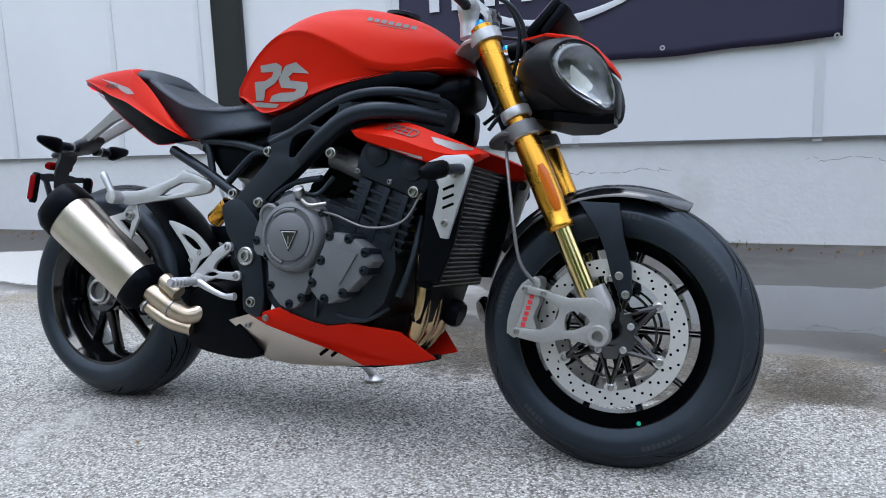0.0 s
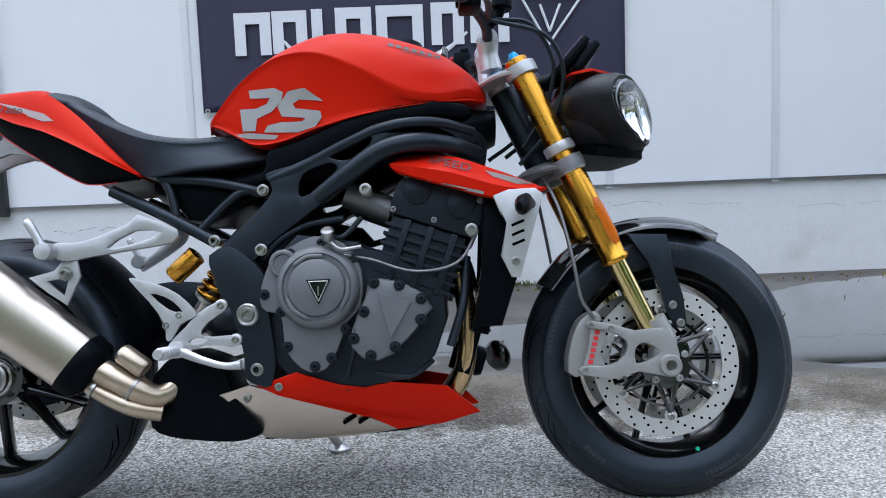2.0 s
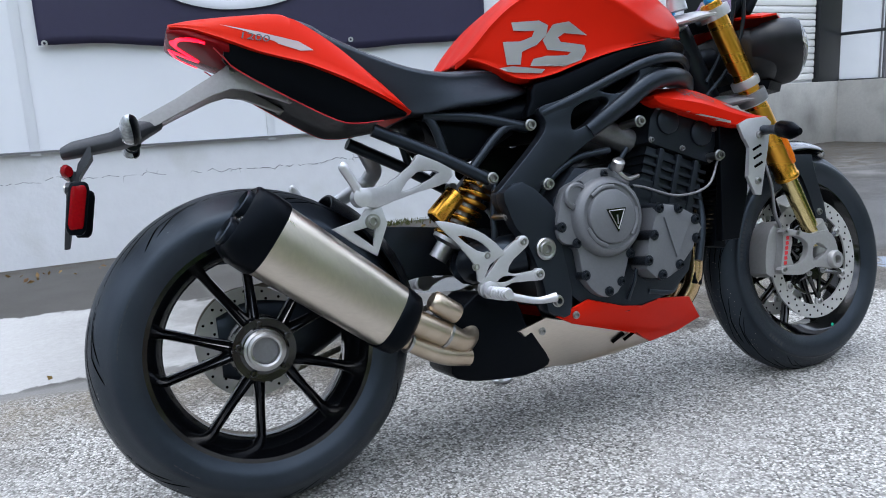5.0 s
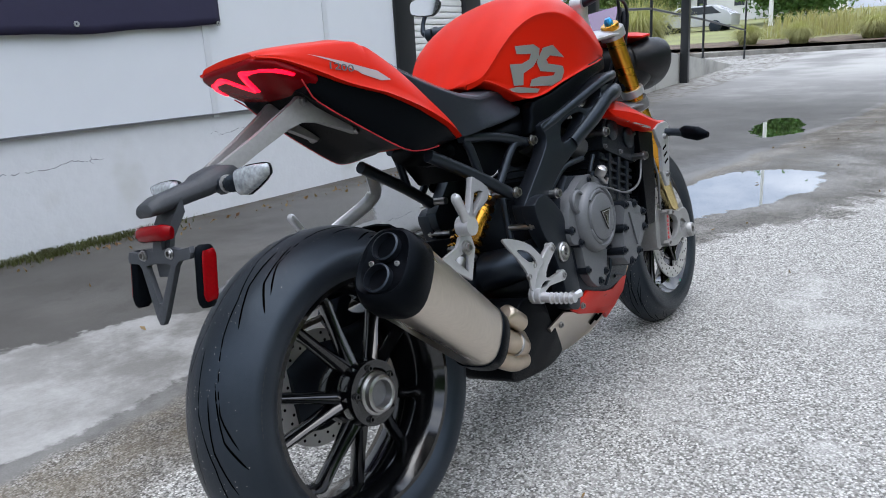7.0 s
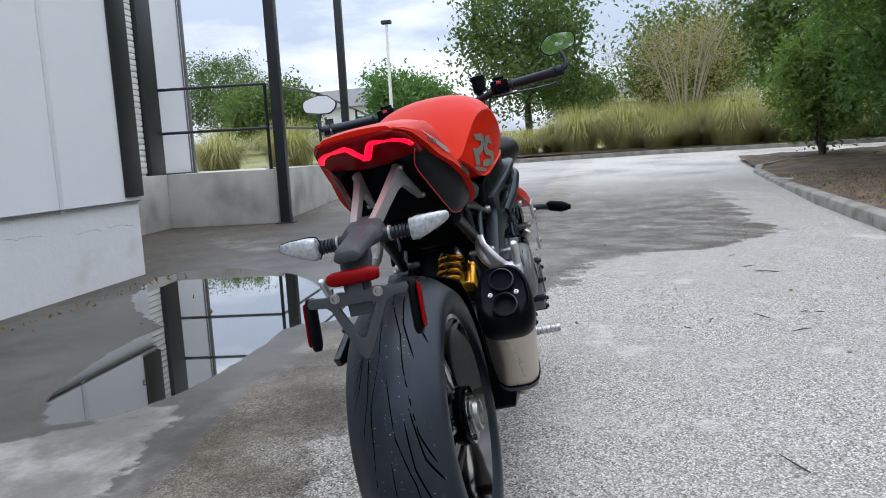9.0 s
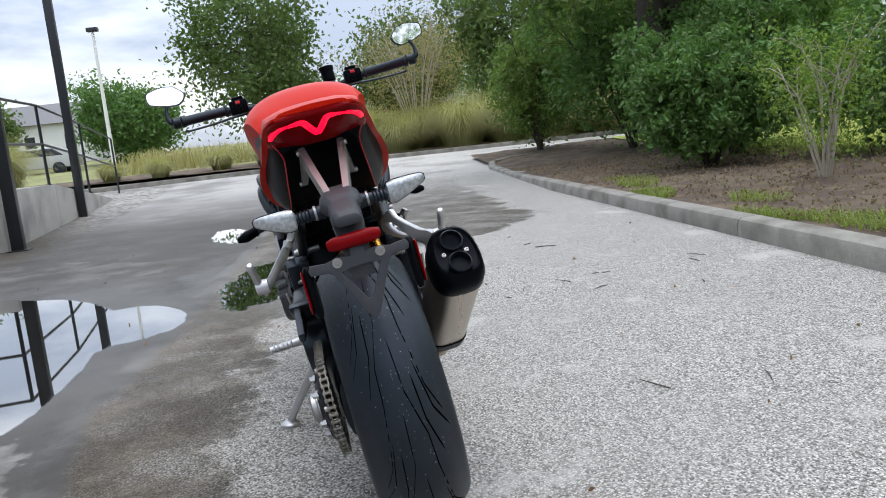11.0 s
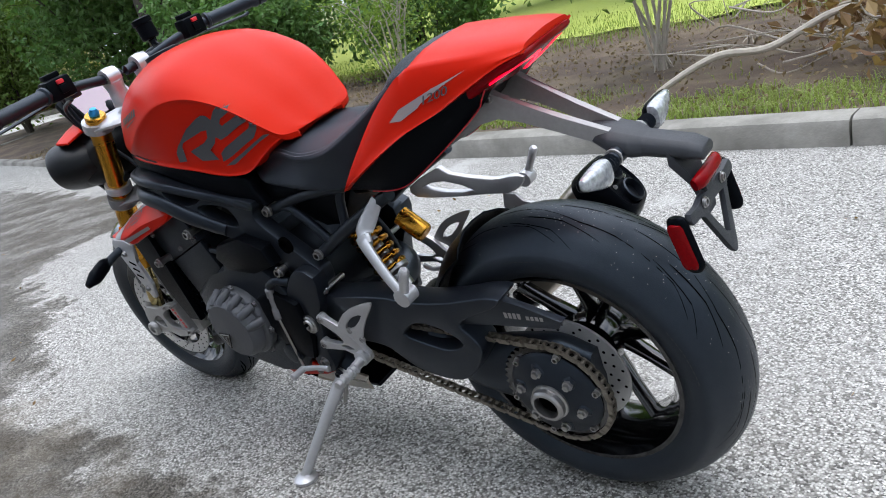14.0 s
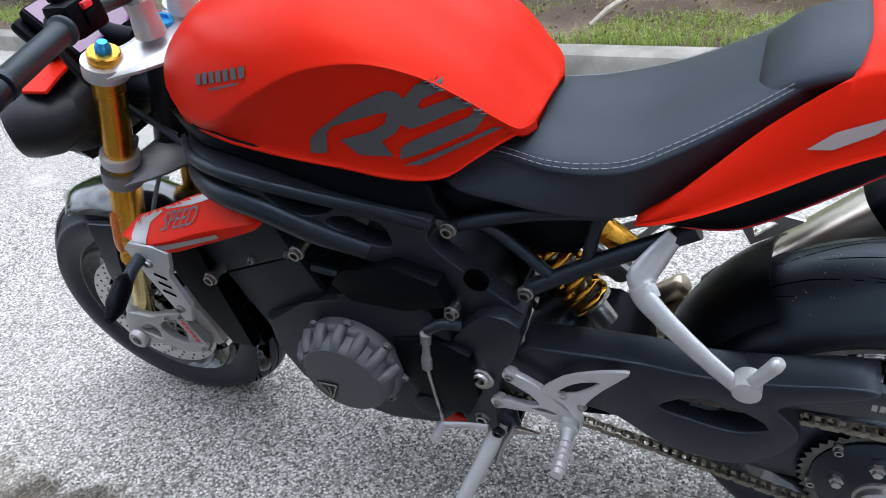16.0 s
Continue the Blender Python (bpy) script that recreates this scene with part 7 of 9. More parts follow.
# -- frame --
def frame_side(s):
    def bow(x, z):
        return s * along(x, (0.51, 0.152), (0.62, 0.157), (0.70, 0.163), (0.775, 0.184), (0.865, 0.207), (0.95, 0.204), (1.02, 0.176), (1.08, 0.122), (1.12, 0.085))
    bm = bmesh.new()
    cut_plate(bm, [(0.632, 0.743), (0.691, 0.760), (0.763, 0.787), (0.822, 0.810), (0.882, 0.833), (0.947, 0.845), (1.023, 0.845), (1.085, 0.835), (1.116, 0.810), (1.105, 0.745), (1.060, 0.757), (1.000, 0.772), (0.935, 0.775), (0.886, 0.758), (0.811, 0.709), (0.739, 0.661), (0.651, 0.601), (0.606, 0.559), (0.580, 0.520), (0.525, 0.527), (0.513, 0.568), (0.530, 0.588), (0.623, 0.674), (0.646, 0.712)],
              [[(0.776, 0.773), (0.820, 0.789), (0.865, 0.811), (0.869, 0.795), (0.846, 0.773), (0.819, 0.761), (0.794, 0.763)], [(0.716, 0.739), (0.773, 0.757), (0.793, 0.748), (0.780, 0.731), (0.737, 0.698), (0.705, 0.693)], [(0.900, 0.812), (0.950, 0.827), (1.010, 0.824), (1.055, 0.806), (1.045, 0.797), (1.000, 0.811), (0.950, 0.814)]],
              0.0, -s * 0.036, 0.0095, bow, 3)
    fr = bp("frame_beam", bm, BLACK_FRAME, None, "satin black cast aluminium frame beam with open webs", 60)
    # the lower tube swells out of the beam ahead of the webs
    bm = bmesh.new()
    tube(bm, [(1.095, s * 0.098, 0.778), (1.040, s * 0.158, 0.789), (0.965, s * 0.200, 0.792), (0.892, s * 0.207, 0.777), (0.820, s * 0.196, 0.733), (0.745, s * 0.172, 0.685)], [0.020, 0.020, 0.0205, 0.0205, 0.021, 0.017], 14, 6, 0.75)
    bp("frame_tube", bm, BLACK_FRAME, fr, "", 60)
    bm = bmesh.new()
    tube(bm, [(1.085, s * 0.112, 0.828), (1.02, s * 0.172, 0.836), (0.95, s * 0.200, 0.834), (0.882, s * 0.203, 0.821), (0.80, s * 0.186, 0.791), (0.72, s * 0.162, 0.758), (0.640, s * 0.150, 0.731)], [0.012, 0.0115, 0.0115, 0.0115, 0.0115, 0.012, 0.012], 12, 6, 0.8)
    bp("frame_tube", bm, BLACK_FRAME, fr, "", 60)
    bm = bmesh.new()
    cut_plate(bm, [(0.512, 0.570), (0.519, 0.529), (0.532, 0.493), (0.552, 0.463), (0.574, 0.398), (0.584, 0.352), (0.586, 0.308), (0.612, 0.292), (0.640, 0.290), (0.652, 0.344), (0.640, 0.437), (0.637, 0.506), (0.612, 0.548), (0.560, 0.588)], [], s * 0.180, s * 0.140, 0.010, None, 2)
    bp("pivot_plate", bm, BLACK_FRAME, fr, "satin black swingarm pivot plate", 50)
    bm = bmesh.new()
    lathe(bm, [(0.024, 0), (0.024, 0.008), (0.021, 0.011), (0.016, 0.010), (0.014, 0.014), (0.009, 0.014), (0.007, 0.004)], (0.595, s * 0.178, 0.441), (0, s, 0), 32)
    bp("pivot_bolt", bm, STEEL_BRIGHT, fr, "bright swingarm pivot bolt")
    for x, y, z, r in ((0.620, 0.132, 0.712, 0.0105), (0.854, 0.205, 0.694, 0.0105), (1.072, 0.203, 0.602, 0.0105), (0.512, 0.134, 0.604, 0.0105), (0.624, 0.172, 0.578, 0.0105), (0.612, 0.176, 0.326, 0.011), (0.528, 0.150, 0.520, 0.008)):
        bm = bmesh.new()
        bolt(bm, (x, s * y, z), (0, s, 0), r, 0.012)
        rod(bm, (x, s * (y - 0.06), z), (x, s * y, z), r * 0.9, n=10)
        bp("frame_bolt", bm, STEEL_BRIGHT, fr, "bright frame bolt")
    if s > 0:
        bm = bmesh.new()
        # the socket's inner shade is put into its near-black colour
        lathe(bm, [(0.020, 0), (0.020, 0.006), (0.015, 0.008), (0.013, 0.002), (0.0, 0.001)], (0.578, 0.156, 0.640), (0, 1, 0), 24)
        bp("frame_socket", bm, RECESS_SHADE, fr, "round dark socket in the frame")
    # rear subframe
    for pts, r in (([(0.621, s * 0.118, 0.708), (0.50, s * 0.112, 0.738), (0.38, s * 0.106, 0.750)], 0.012), ([(0.511, s * 0.122, 0.602), (0.40, s * 0.112, 0.664), (0.27, s * 0.100, 0.728)], 0.014), ([(0.475, s * 0.118, 0.630), (0.555, s * 0.116, 0.705), (0.60, s * 0.118, 0.715)], 0.010), ([(0.42, s * 0.110, 0.66), (0.405, s * 0.108, 0.72), (0.39, s * 0.106, 0.748)], 0.010)):
        bm = bmesh.new()
        tube(bm, pts, r, 10, 4)
        bp("subframe_tube", bm, BLACK_FRAME, fr, "", 60)


mirrored(frame_side)
bm = bmesh.new()
prism(bm, [(0.37, 0.745), (0.60, 0.742), (0.60, 0.700), (0.50, 0.650), (0.44, 0.655)], -0.095, 0.095, 0.01)
bp("battery_box", bm, BLACK_PLASTIC, None, "", 40)


# -- engine --
def engine():
    bm = bmesh.new()
    prism(bm, [(0.635, 0.545), (0.70, 0.610), (0.83, 0.590), (0.90, 0.545), (1.01, 0.500), (1.015, 0.420), (0.985, 0.340), (0.93, 0.295), (0.80, 0.270), (0.70, 0.285), (0.645, 0.340), (0.625, 0.430)], -0.168, 0.185, 0.012)
    eng = bp("engine", bm, ENGINE_DARK, None, "charcoal three-cylinder engine with grey covers", 40)
    # sump
    bm = bmesh.new()
    prism(bm, [(0.70, 0.30), (0.93, 0.30), (0.92, 0.235), (0.86, 0.195), (0.74, 0.21)], -0.10, 0.10, 0.015)
    bp("sump", bm, ENGINE_DARK, eng, "", 40)
    # barrels with ribs, head and cam cover: leaning ahead
    def lean(u, v):
        a = radians(-20)
        return (0.955 + u * math.cos(a) - v * math.sin(a) * 1.0, 0.52 + u * math.sin(a) + v * math.cos(a))
    bm = bmesh.new()
    prism(bm, [lean(-0.088, -0.04), lean(0.078, -0.04), lean(0.078, 0.10), lean(-0.088, 0.10)], -0.158, 0.158, 0.006)
    bp("cylinder_block", bm, ENGINE_DARK, eng, "", 40)
    for k in range(6):
        bm = bmesh.new()
        v = -0.03 + k * 0.021
        prism(bm, [lean(-0.096, v), lean(0.086, v), lean(0.086, v + 0.008), lean(-0.096, v + 0.008)], -0.168, 0.150, 0.002)
        bp("cooling_rib", bm, ENGINE_DARK, eng)
    bm = bmesh.new()
    prism(bm, [lean(-0.10, -0.04), lean(0.088, -0.04), lean(0.088, 0.10), lean(-0.10, 0.10)], 0.156, 0.170, 0.006)
    bp("block_cover", bm, ENGINE_DARK, eng, "", 40)
    for sd in (-1,):
        for u in (-0.052, 0.0, 0.052):
            bm = bmesh.new()
            prism(bm, [lean(u - 0.007, -0.035), lean(u + 0.007, -0.035), lean(u + 0.007, 0.10), lean(u - 0.007, 0.10)], sd * 0.158, sd * 0.171, 0.002)
            bp("block_web", bm, ENGINE_DARK, eng)
    bm = bmesh.new()
    prism(bm, [lean(-0.098, 0.102), lean(0.092, 0.102), lean(0.098, 0.15), lean(0.090, 0.195), lean(-0.085, 0.205), lean(-0.102, 0.16)], -0.172, 0.172, 0.008)
    for u in (-0.055, 0.045):
        x, z = lean(u, 0.165)
        lathe(bm, [(0.030, 0), (0.030, 0.006), (0.026, 0.009), (0.0, 0.009)], (x, -0.172, z), (0, -1, 0), 24)
    bp("cylinder_head", bm, ENGINE_DARK, eng, "dark cylinder head with round camshaft ends", 40)
    for sd in (-1, 1):
        for u, v in ((-0.09, 0.11), (0.085, 0.11), (-0.085, 0.19), (0.08, 0.185), (0.0, 0.115)):
            x, z = lean(u, v)
            bm = bmesh.new()
            bolt(bm, (x, sd * 0.172, z), (0, sd, 0), 0.0055, 0.007)
            bp("head_bolt", bm, ALLOY_DARK, eng)
    # clutch cover, right
    bm = bmesh.new()
    c = Vector((0.748, -0.172, 0.493))
    lathe(bm, [(0.088, 0.0), (0.088, 0.026), (0.085, 0.036), (0.079, 0.044), (0.072, 0.046), (0.069, 0.041), (0.061, 0.041), (0.058, 0.048), (0.052, 0.051), (0.0, 0.053)], c, (0, -1, 0), 56)
    cut_plate(bm, [(0.685, 0.578), (0.657, 0.565), (0.636, 0.528), (0.623, 0.473), (0.636, 0.447), (0.666, 0.438), (0.672, 0.400), (0.678, 0.362), (0.708, 0.326), (0.742, 0.317), (0.775, 0.340), (0.806, 0.418), (0.836, 0.450), (0.838, 0.530), (0.800, 0.586), (0.740, 0.602)], [], -0.192, -0.160, 0.008, None, 2)
    lathe(bm, [(0.030, 0), (0.030, 0.010), (0.026, 0.014), (0.021, 0.014), (0.019, 0.010), (0.0, 0.010)], (0.676, -0.190, 0.545), (0, -1, 0), 28)
    cl = bp("clutch_cover", bm, ENGINE, eng, "round grey clutch cover", 40)
    for a in (38, 85, 128):
        bm = bmesh.new()
        p = c + Vector((math.cos(radians(a)) * 0.094, -0.006, math.sin(radians(a)) * 0.094))
        lathe(bm, [(0.011, 0), (0.011, 0.014)], p, (0, -1, 0), 12)
        bolt(bm, p + Vector((0, -0.012, 0)), (0, -1, 0), 0.0065, 0.007)
        bp("cover_bolt", bm, ENGINE_DARK, cl)
    for x, z in ((0.681, 0.372), (0.737, 0.329), (0.772, 0.346), (0.803, 0.405), (0.634, 0.482), (0.668, 0.444)):
        bm = bmesh.new()
        lathe(bm, [(0.0115, 0), (0.0115, 0.030)], (x, -0.164, z), (0, -1, 0), 12)
        bolt(bm, (x, -0.193, z), (0, -1, 0), 0.0065, 0.007)
        bp("cover_bolt", bm, ENGINE_DARK, cl)
    for a in (78, 198, 318):
        bm = bmesh.new()
        p = c + Vector((math.cos(radians(a)) * 0.066, -0.041, math.sin(radians(a)) * 0.066))
        q = c + Vector((math.cos(radians(a + 55)) * 0.066, -0.041, math.sin(radians(a + 55)) * 0.066))
        m = c + Vector((math.cos(radians(a + 27)) * 0.066, -0.043, math.sin(radians(a + 27)) * 0.066))
        tube(bm, [p, m, q], 0.006, 8, 5)
        bp("cover_rib", bm, ENGINE, cl, "", 60)
    def shield(p, s, parent, r=0.017):
        bm = bmesh.new()
        tri = [(-r, r * 0.8), (r, r * 0.8), (0, -r * 1.25)]
        loft(bm, [[p + Vector((x * k, s * d, z * k)) for x, z in tri] for k, d in ((1.25, 0.0), (1.25, 0.002))])
        b = bp("shield_badge", bm, GLOSS_BLACK, parent, "small black shield badge", 0)
        bm = bmesh.new()
        for (x1, z1), (x2, z2) in zip(tri, tri[1:] + tri[:1]):
            rod(bm, p + Vector((x1, s * 0.0025, z1)), p + Vector((x2, s * 0.0025, z2)), 0.0011, n=6)
        rod(bm, p + Vector((0, s * 0.0025, r * 0.3)), p + Vector((0, s * 0.0025, -r * 0.7)), 0.0018, n=6)
        bp("badge_outline", bm, STEEL_BRIGHT, b, "", 0)
    shield(c + Vector((0.006, -0.0535, -0.004)), -1, cl, 0.020)
    # crank cover, right, rounded triangle
    bm = bmesh.new()
    prism(bm, [(0.856, 0.500), (0.880, 0.507), (0.922, 0.499), (0.966, 0.474), (0.985, 0.442), (0.950, 0.400), (0.904, 0.352), (0.872, 0.339), (0.840, 0.345), (0.818, 0.368), (0.818, 0.402), (0.844, 0.436)], -0.226, -0.165, 0.009)
    kc = bp("crank_cover", bm, ENGINE, eng, "grey three-cornered crank cover", 40)
    bm = bmesh.new()
    loft(bm, [[(x, -y, z) for x, z in ((0.876, 0.476), (0.945, 0.458), (0.900, 0.385))] for y in (0.224, 0.231)])
    bp("cover_boss", bm, ENGINE, kc, "", 30)
    for x, z in ((0.868, 0.498), (0.920, 0.492), (0.964, 0.462), (0.962, 0.420), (0.908, 0.366), (0.858, 0.350), (0.824, 0.386), (0.846, 0.440)):
        bm = bmesh.new()
        lathe(bm, [(0.012, 0), (0.012, 0.060)], (x, -0.168, z), (0, -1, 0), 12)
        bolt(bm, (x, -0.228, z), (0, -1, 0), 0.0065, 0.007)
        bp("cover_bolt", bm, ENGINE_DARK, kc)
    # alternator cover, left
    bm = bmesh.new()
    c = Vector((0.832, 0.182, 0.438))
    lathe(bm, [(0.096, 0.0), (0.096, 0.022), (0.092, 0.028), (0.086, 0.030), (0.082, 0.054), (0.074, 0.062), (0.0, 0.065)], c, (0, 1, 0), 48)
    al = bp("alternator_cover", bm, ENGINE_MID, eng, "round charcoal alternator cover", 40)
    for k in range(7):
        a = radians(20 + k * 25)
        bm = bmesh.new()
        p, q = c + Vector((math.cos(a) * 0.074, 0.052, math.sin(a) * 0.074)), c + Vector((math.cos(a) * 0.094, 0.018, math.sin(a) * 0.094))
        tube(bm, [p + Vector((0, 0.004, 0)), p.lerp(q, 0.5) + Vector((0, 0.010, 0)), q + Vector((0, 0.004, 0))], [0.010, 0.012, 0.012], 8, 3)
        bp("cover_rib", bm, ENGINE_MID, al, "", 50)
    for k in range(8):
        a = radians(10 + k * 45)
        bm = bmesh.new()
        bolt(bm, c + Vector((math.cos(a) * 0.099, 0.014, math.sin(a) * 0.099)), (0, 1, 0), 0.0065, 0.008)
        bp("cover_bolt", bm, ALLOY_DARK, al)
    shield(c + Vector((0.030, 0.0652, -0.026)), 1, al, 0.018)
    # left side: sprocket cover, side cover, small round cap
    bm = bmesh.new()
    prism(bm, [(0.60, 0.50), (0.66, 0.53), (0.74, 0.51), (0.745, 0.42), (0.70, 0.35), (0.63, 0.34), (0.60, 0.40)], 0.15, 0.195, 0.012)
    bp("sprocket_cover", bm, BLACK_PLASTIC, eng, "", 45)
    bm = bmesh.new()
    prism(bm, [(0.80, 0.650), (0.70, 0.672), (0.63, 0.645), (0.62, 0.600), (0.70, 0.575), (0.80, 0.580), (0.83, 0.615)], 0.15, 0.190, 0.010)
    bp("throttle_cover", bm, BLACK_PLASTIC, eng, "", 45)
    bm = bmesh.new()
    lathe(bm, [(0.028, 0), (0.028, 0.012), (0.022, 0.015), (0.0, 0.014)], (0.705, 0.185, 0.348), (0, 1, 0), 24)
    bp("inspection_cap", bm, ENGINE_DARK, eng)
    # throttle bodies, hoses and wires between frame and engine
    for y in (-0.10, 0.0, 0.10):
        bm = bmesh.new()
        rod(bm, (0.80, y, 0.70), (0.90, y, 0.66), 0.03, n=14)
        bp("throttle_body", bm, ALLOY_DARK, eng)
    for pts, r, m in (([(0.80, -0.19, 0.560), (0.86, -0.19, 0.548), (0.95, -0.195, 0.520), (1.04, -0.195, 0.535), (1.085, -0.19, 0.60)], 0.003, ALLOY_DARK), ([(0.775, -0.215, 0.590), (0.80, -0.215, 0.570), (0.84, -0.20, 0.575)], 0.005, STEEL_BRIGHT),
                      ([(0.84, -0.17, 0.64), (0.80, -0.175, 0.60), (0.77, -0.20, 0.60)], 0.006, RUBBER), ([(0.62, -0.14, 0.56), (0.66, -0.15, 0.60), (0.72, -0.15, 0.63), (0.80, -0.16, 0.64)], 0.008, RUBBER),
                      ([(0.70, 0.14, 0.62), (0.78, 0.15, 0.60), (0.88, 0.16, 0.62)], 0.008, RUBBER), ([(1.06, -0.13, 0.55), (1.05, -0.15, 0.45), (1.02, -0.16, 0.36)], 0.010, RUBBER), ([(0.86, -0.165, 0.31), (0.93, -0.16, 0.30), (0.98, -0.13, 0.33)], 0.007, RUBBER),
                      ([(0.83, -0.178, 0.395), (0.815, -0.185, 0.35), (0.80, -0.17, 0.30)], 0.004, RUBBER), ([(0.90, 0.17, 0.50), (0.98, 0.16, 0.46), (1.04, 0.12, 0.48)], 0.011, RUBBER), ([(1.00, 0.15, 0.62), (1.06, 0.15, 0.56), (1.08, 0.13, 0.48)], 0.012, RUBBER)):
        bm = bmesh.new()
        tube(bm, pts, r, 8, 6)
        bp("hose", bm, m, eng, "", 60)
    bm = bmesh.new()
    lathe(bm, [(0.012, 0), (0.014, 0.004), (0.014, 0.022), (0.009, 0.026)], (0.775, -0.212, 0.592), (0, -0.6, 0.8), 16)
    bp("cable_end", bm, STEEL_BRIGHT, eng)
    bm = bmesh.new()
    lathe(bm, [(0.034, 0), (0.036, 0.01), (0.036, 0.07), (0.030, 0.08), (0, 0.08)], (1.02, 0.05, 0.33), (0.9, 0, -0.3), 24)
    bp("oil_filter", bm, BLACK_PLASTIC, eng, "", 40)


engine()


def cooling():
    bm = bmesh.new()
    m = Matrix.Translation((1.120, 0, 0.53)) @ Matrix.Rotation(radians(14), 4, "Y")
    box(bm, (-0.018, -0.165, -0.15), (0.018, 0.165, 0.15), 0.004, m)
    rad = bp("radiator", bm, BLACK_PLASTIC, None, "black radiator behind the front wheel", 35)
    for k in range(26):
        bm = bmesh.new()
        z = -0.142 + k * 0.0112
        box(bm, (-0.0205, -0.158, z), (0.0205, 0.158, z + 0.004), 0, m)
        bp("radiator_fin", bm, GLOSS_BLACK, rad, "", 0)
    bm = bmesh.new()
    m2 = Matrix.Translation((1.06, 0, 0.345)) @ Matrix.Rotation(radians(18), 4, "Y")
    box(bm, (-0.014, -0.12, -0.05), (0.014, 0.12, 0.05), 0.004, m2)
    bp("oil_cooler", bm, BLACK_PLASTIC, None, "", 35)
    bm = bmesh.new()
    lathe(bm, [(0.0, 0.0), (0.030, 0.002), (0.038, 0.010), (0.040, 0.020), (0.037, 0.026), (0.030, 0.022), (0.012, 0.024), (0.0, 0.028)], (1.120, 0.118, 0.310), (0.75, 0.62, 0.25), 28)
    bp("horn", bm, GLOSS_BLACK, None, "round black horn below the radiator", 40)
    for s in (-1, 1):
        # black cheek beside the radiator
        bm = bmesh.new()
        prism(bm, [(1.10, 0.675), (1.20, 0.655), (1.165, 0.500), (1.13, 0.400), (1.075, 0.400), (1.09, 0.52)], s * 0.166, s * 0.185, 0.004)
        bp("radiator_cheek", bm, BLACK_PLASTIC, rad, "", 35)
        # red shroud
        bm = bmesh.new()
        rings = []
        for x, zt, zb, yo in ((0.905, 0.757, 0.741, 0.206), (0.930, 0.770, 0.724, 0.212), (1.03, 0.766, 0.692, 0.222), (1.12, 0.735, 0.664, 0.226), (1.19, 0.708, 0.662, 0.222), (1.232, 0.690, 0.680, 0.212)):
            rings.append([(x, s * (yo - 0.062), zt - 0.004), (x, s * (yo - 0.054), zt), (x, s * (yo - 0.008), zb + (zt - zb) * 0.52), (x, s * (yo - 0.001), zb + (zt - zb) * 0.40), (x, s * (yo - 0.004), zb + 0.003), (x, s * (yo - 0.010), zb), (x, s * (yo - 0.055), zb + 0.004)])
        loft(bm, [list(r) for r in zip(*[smooth_path([q[i] for q in rings], 4) for i in range(7)])])
        bmesh.ops.recalc_face_normals(bm, faces=bm.faces[:])
        tree = BVHTree.FromBMesh(bm)
        sh = bp("radiator_shroud", bm, RED, None, "red radiator shroud with grey print", 28)
        # the word on it, and two grey stripes
        fc = bpy.data.curves.new("shroud_word", "FONT")
        fc.body, fc.size, fc.shear = "SPEED", 0.033, 0.25
        fo = bpy.data.objects.new("shroud_word_curve", fc)
        scene.collection.objects.link(fo)
        me = bpy.data.meshes.new_from_object(fo.evaluated_get(bpy.context.evaluated_depsgraph_get()))
        bpy.data.objects.remove(fo)
        wb = bmesh.new()
        wb.from_mesh(me)
        bmesh.ops.triangulate(wb, faces=wb.faces[:])
        bmesh.ops.subdivide_edges(wb, edges=wb.edges[:], cuts=2, use_grid_fill=True)
        for v in wb.verts:
            x = 1.130 - v.co.x if s > 0 else 0.985 + v.co.x
            z = 0.728 + v.co.y * 0.9 - 0.30 * (x - 1.05)
            hit = tree.ray_cast(Vector((x, s * 0.5, z)), Vector((0, -s, 0)))
            v.co = hit[0] + Vector((0, s * 0.0020, 0.0016)) if hit[0] is not None else Vector((x, s * 0.2, z))
        wb.to_mesh(me)
        wb.free()
        mesh_part("shroud_word", me, PRINT_AND_SHADED_DECAL, sh, "dark printed word SPEED", 0)
        side_decal("shroud_stripe", [[(1.222, 0.696), (1.152, 0.734), (1.028, 0.768), (1.022, 0.760), (1.134, 0.727), (1.168, 0.706), (1.160, 0.682), (1.194, 0.676)], [(1.157, 0.678), (0.995, 0.721), (0.992, 0.713), (1.148, 0.668)]] if s > 0 else [[(1.105, 0.728), (1.20, 0.704), (1.205, 0.695), (1.17, 0.693), (1.12, 0.712)], [(0.97, 0.712), (1.10, 0.678), (1.10, 0.672), (0.97, 0.706)]], s, lambda u, v: (u, v), tree, DECAL, sh, "grey stripes")
        # silver side blade with slots
        bm = bmesh.new()
        prism(bm, [(1.118, 0.668), (1.150, 0.680), (1.205, 0.682), (1.222, 0.668), (1.200, 0.600), (1.168, 0.498), (1.150, 0.500), (1.130, 0.545), (1.148, 0.612), (1.132, 0.632)], s * 0.218, s * 0.228, 0.003)
        bl = bp("radiator_blade", bm, ALLOY, None, "slotted silver radiator side blade", 35)
        for k in range(3):
            # slots laid on as near-black bars for the shade in an opening
            bm = bmesh.new()
            z = 0.565 + k * 0.020
            tube(bm, [(1.154, s * 0.2286, z), (1.180, s * 0.2286, z + 0.010)], 0.0034, 6, 1, 0.2)
            bp("blade_slot", bm, RECESS_SHADE, bl)
        for x, z in ((1.178, 0.640), (1.160, 0.532)):
            bm = bmesh.new()
            bolt(bm, (x, s * 0.228, z), (0, s, 0), 0.0075, 0.007)
            bp("blade_bolt", bm, STEEL_BRIGHT, bl)
        # front indicator
        bm = bmesh.new()
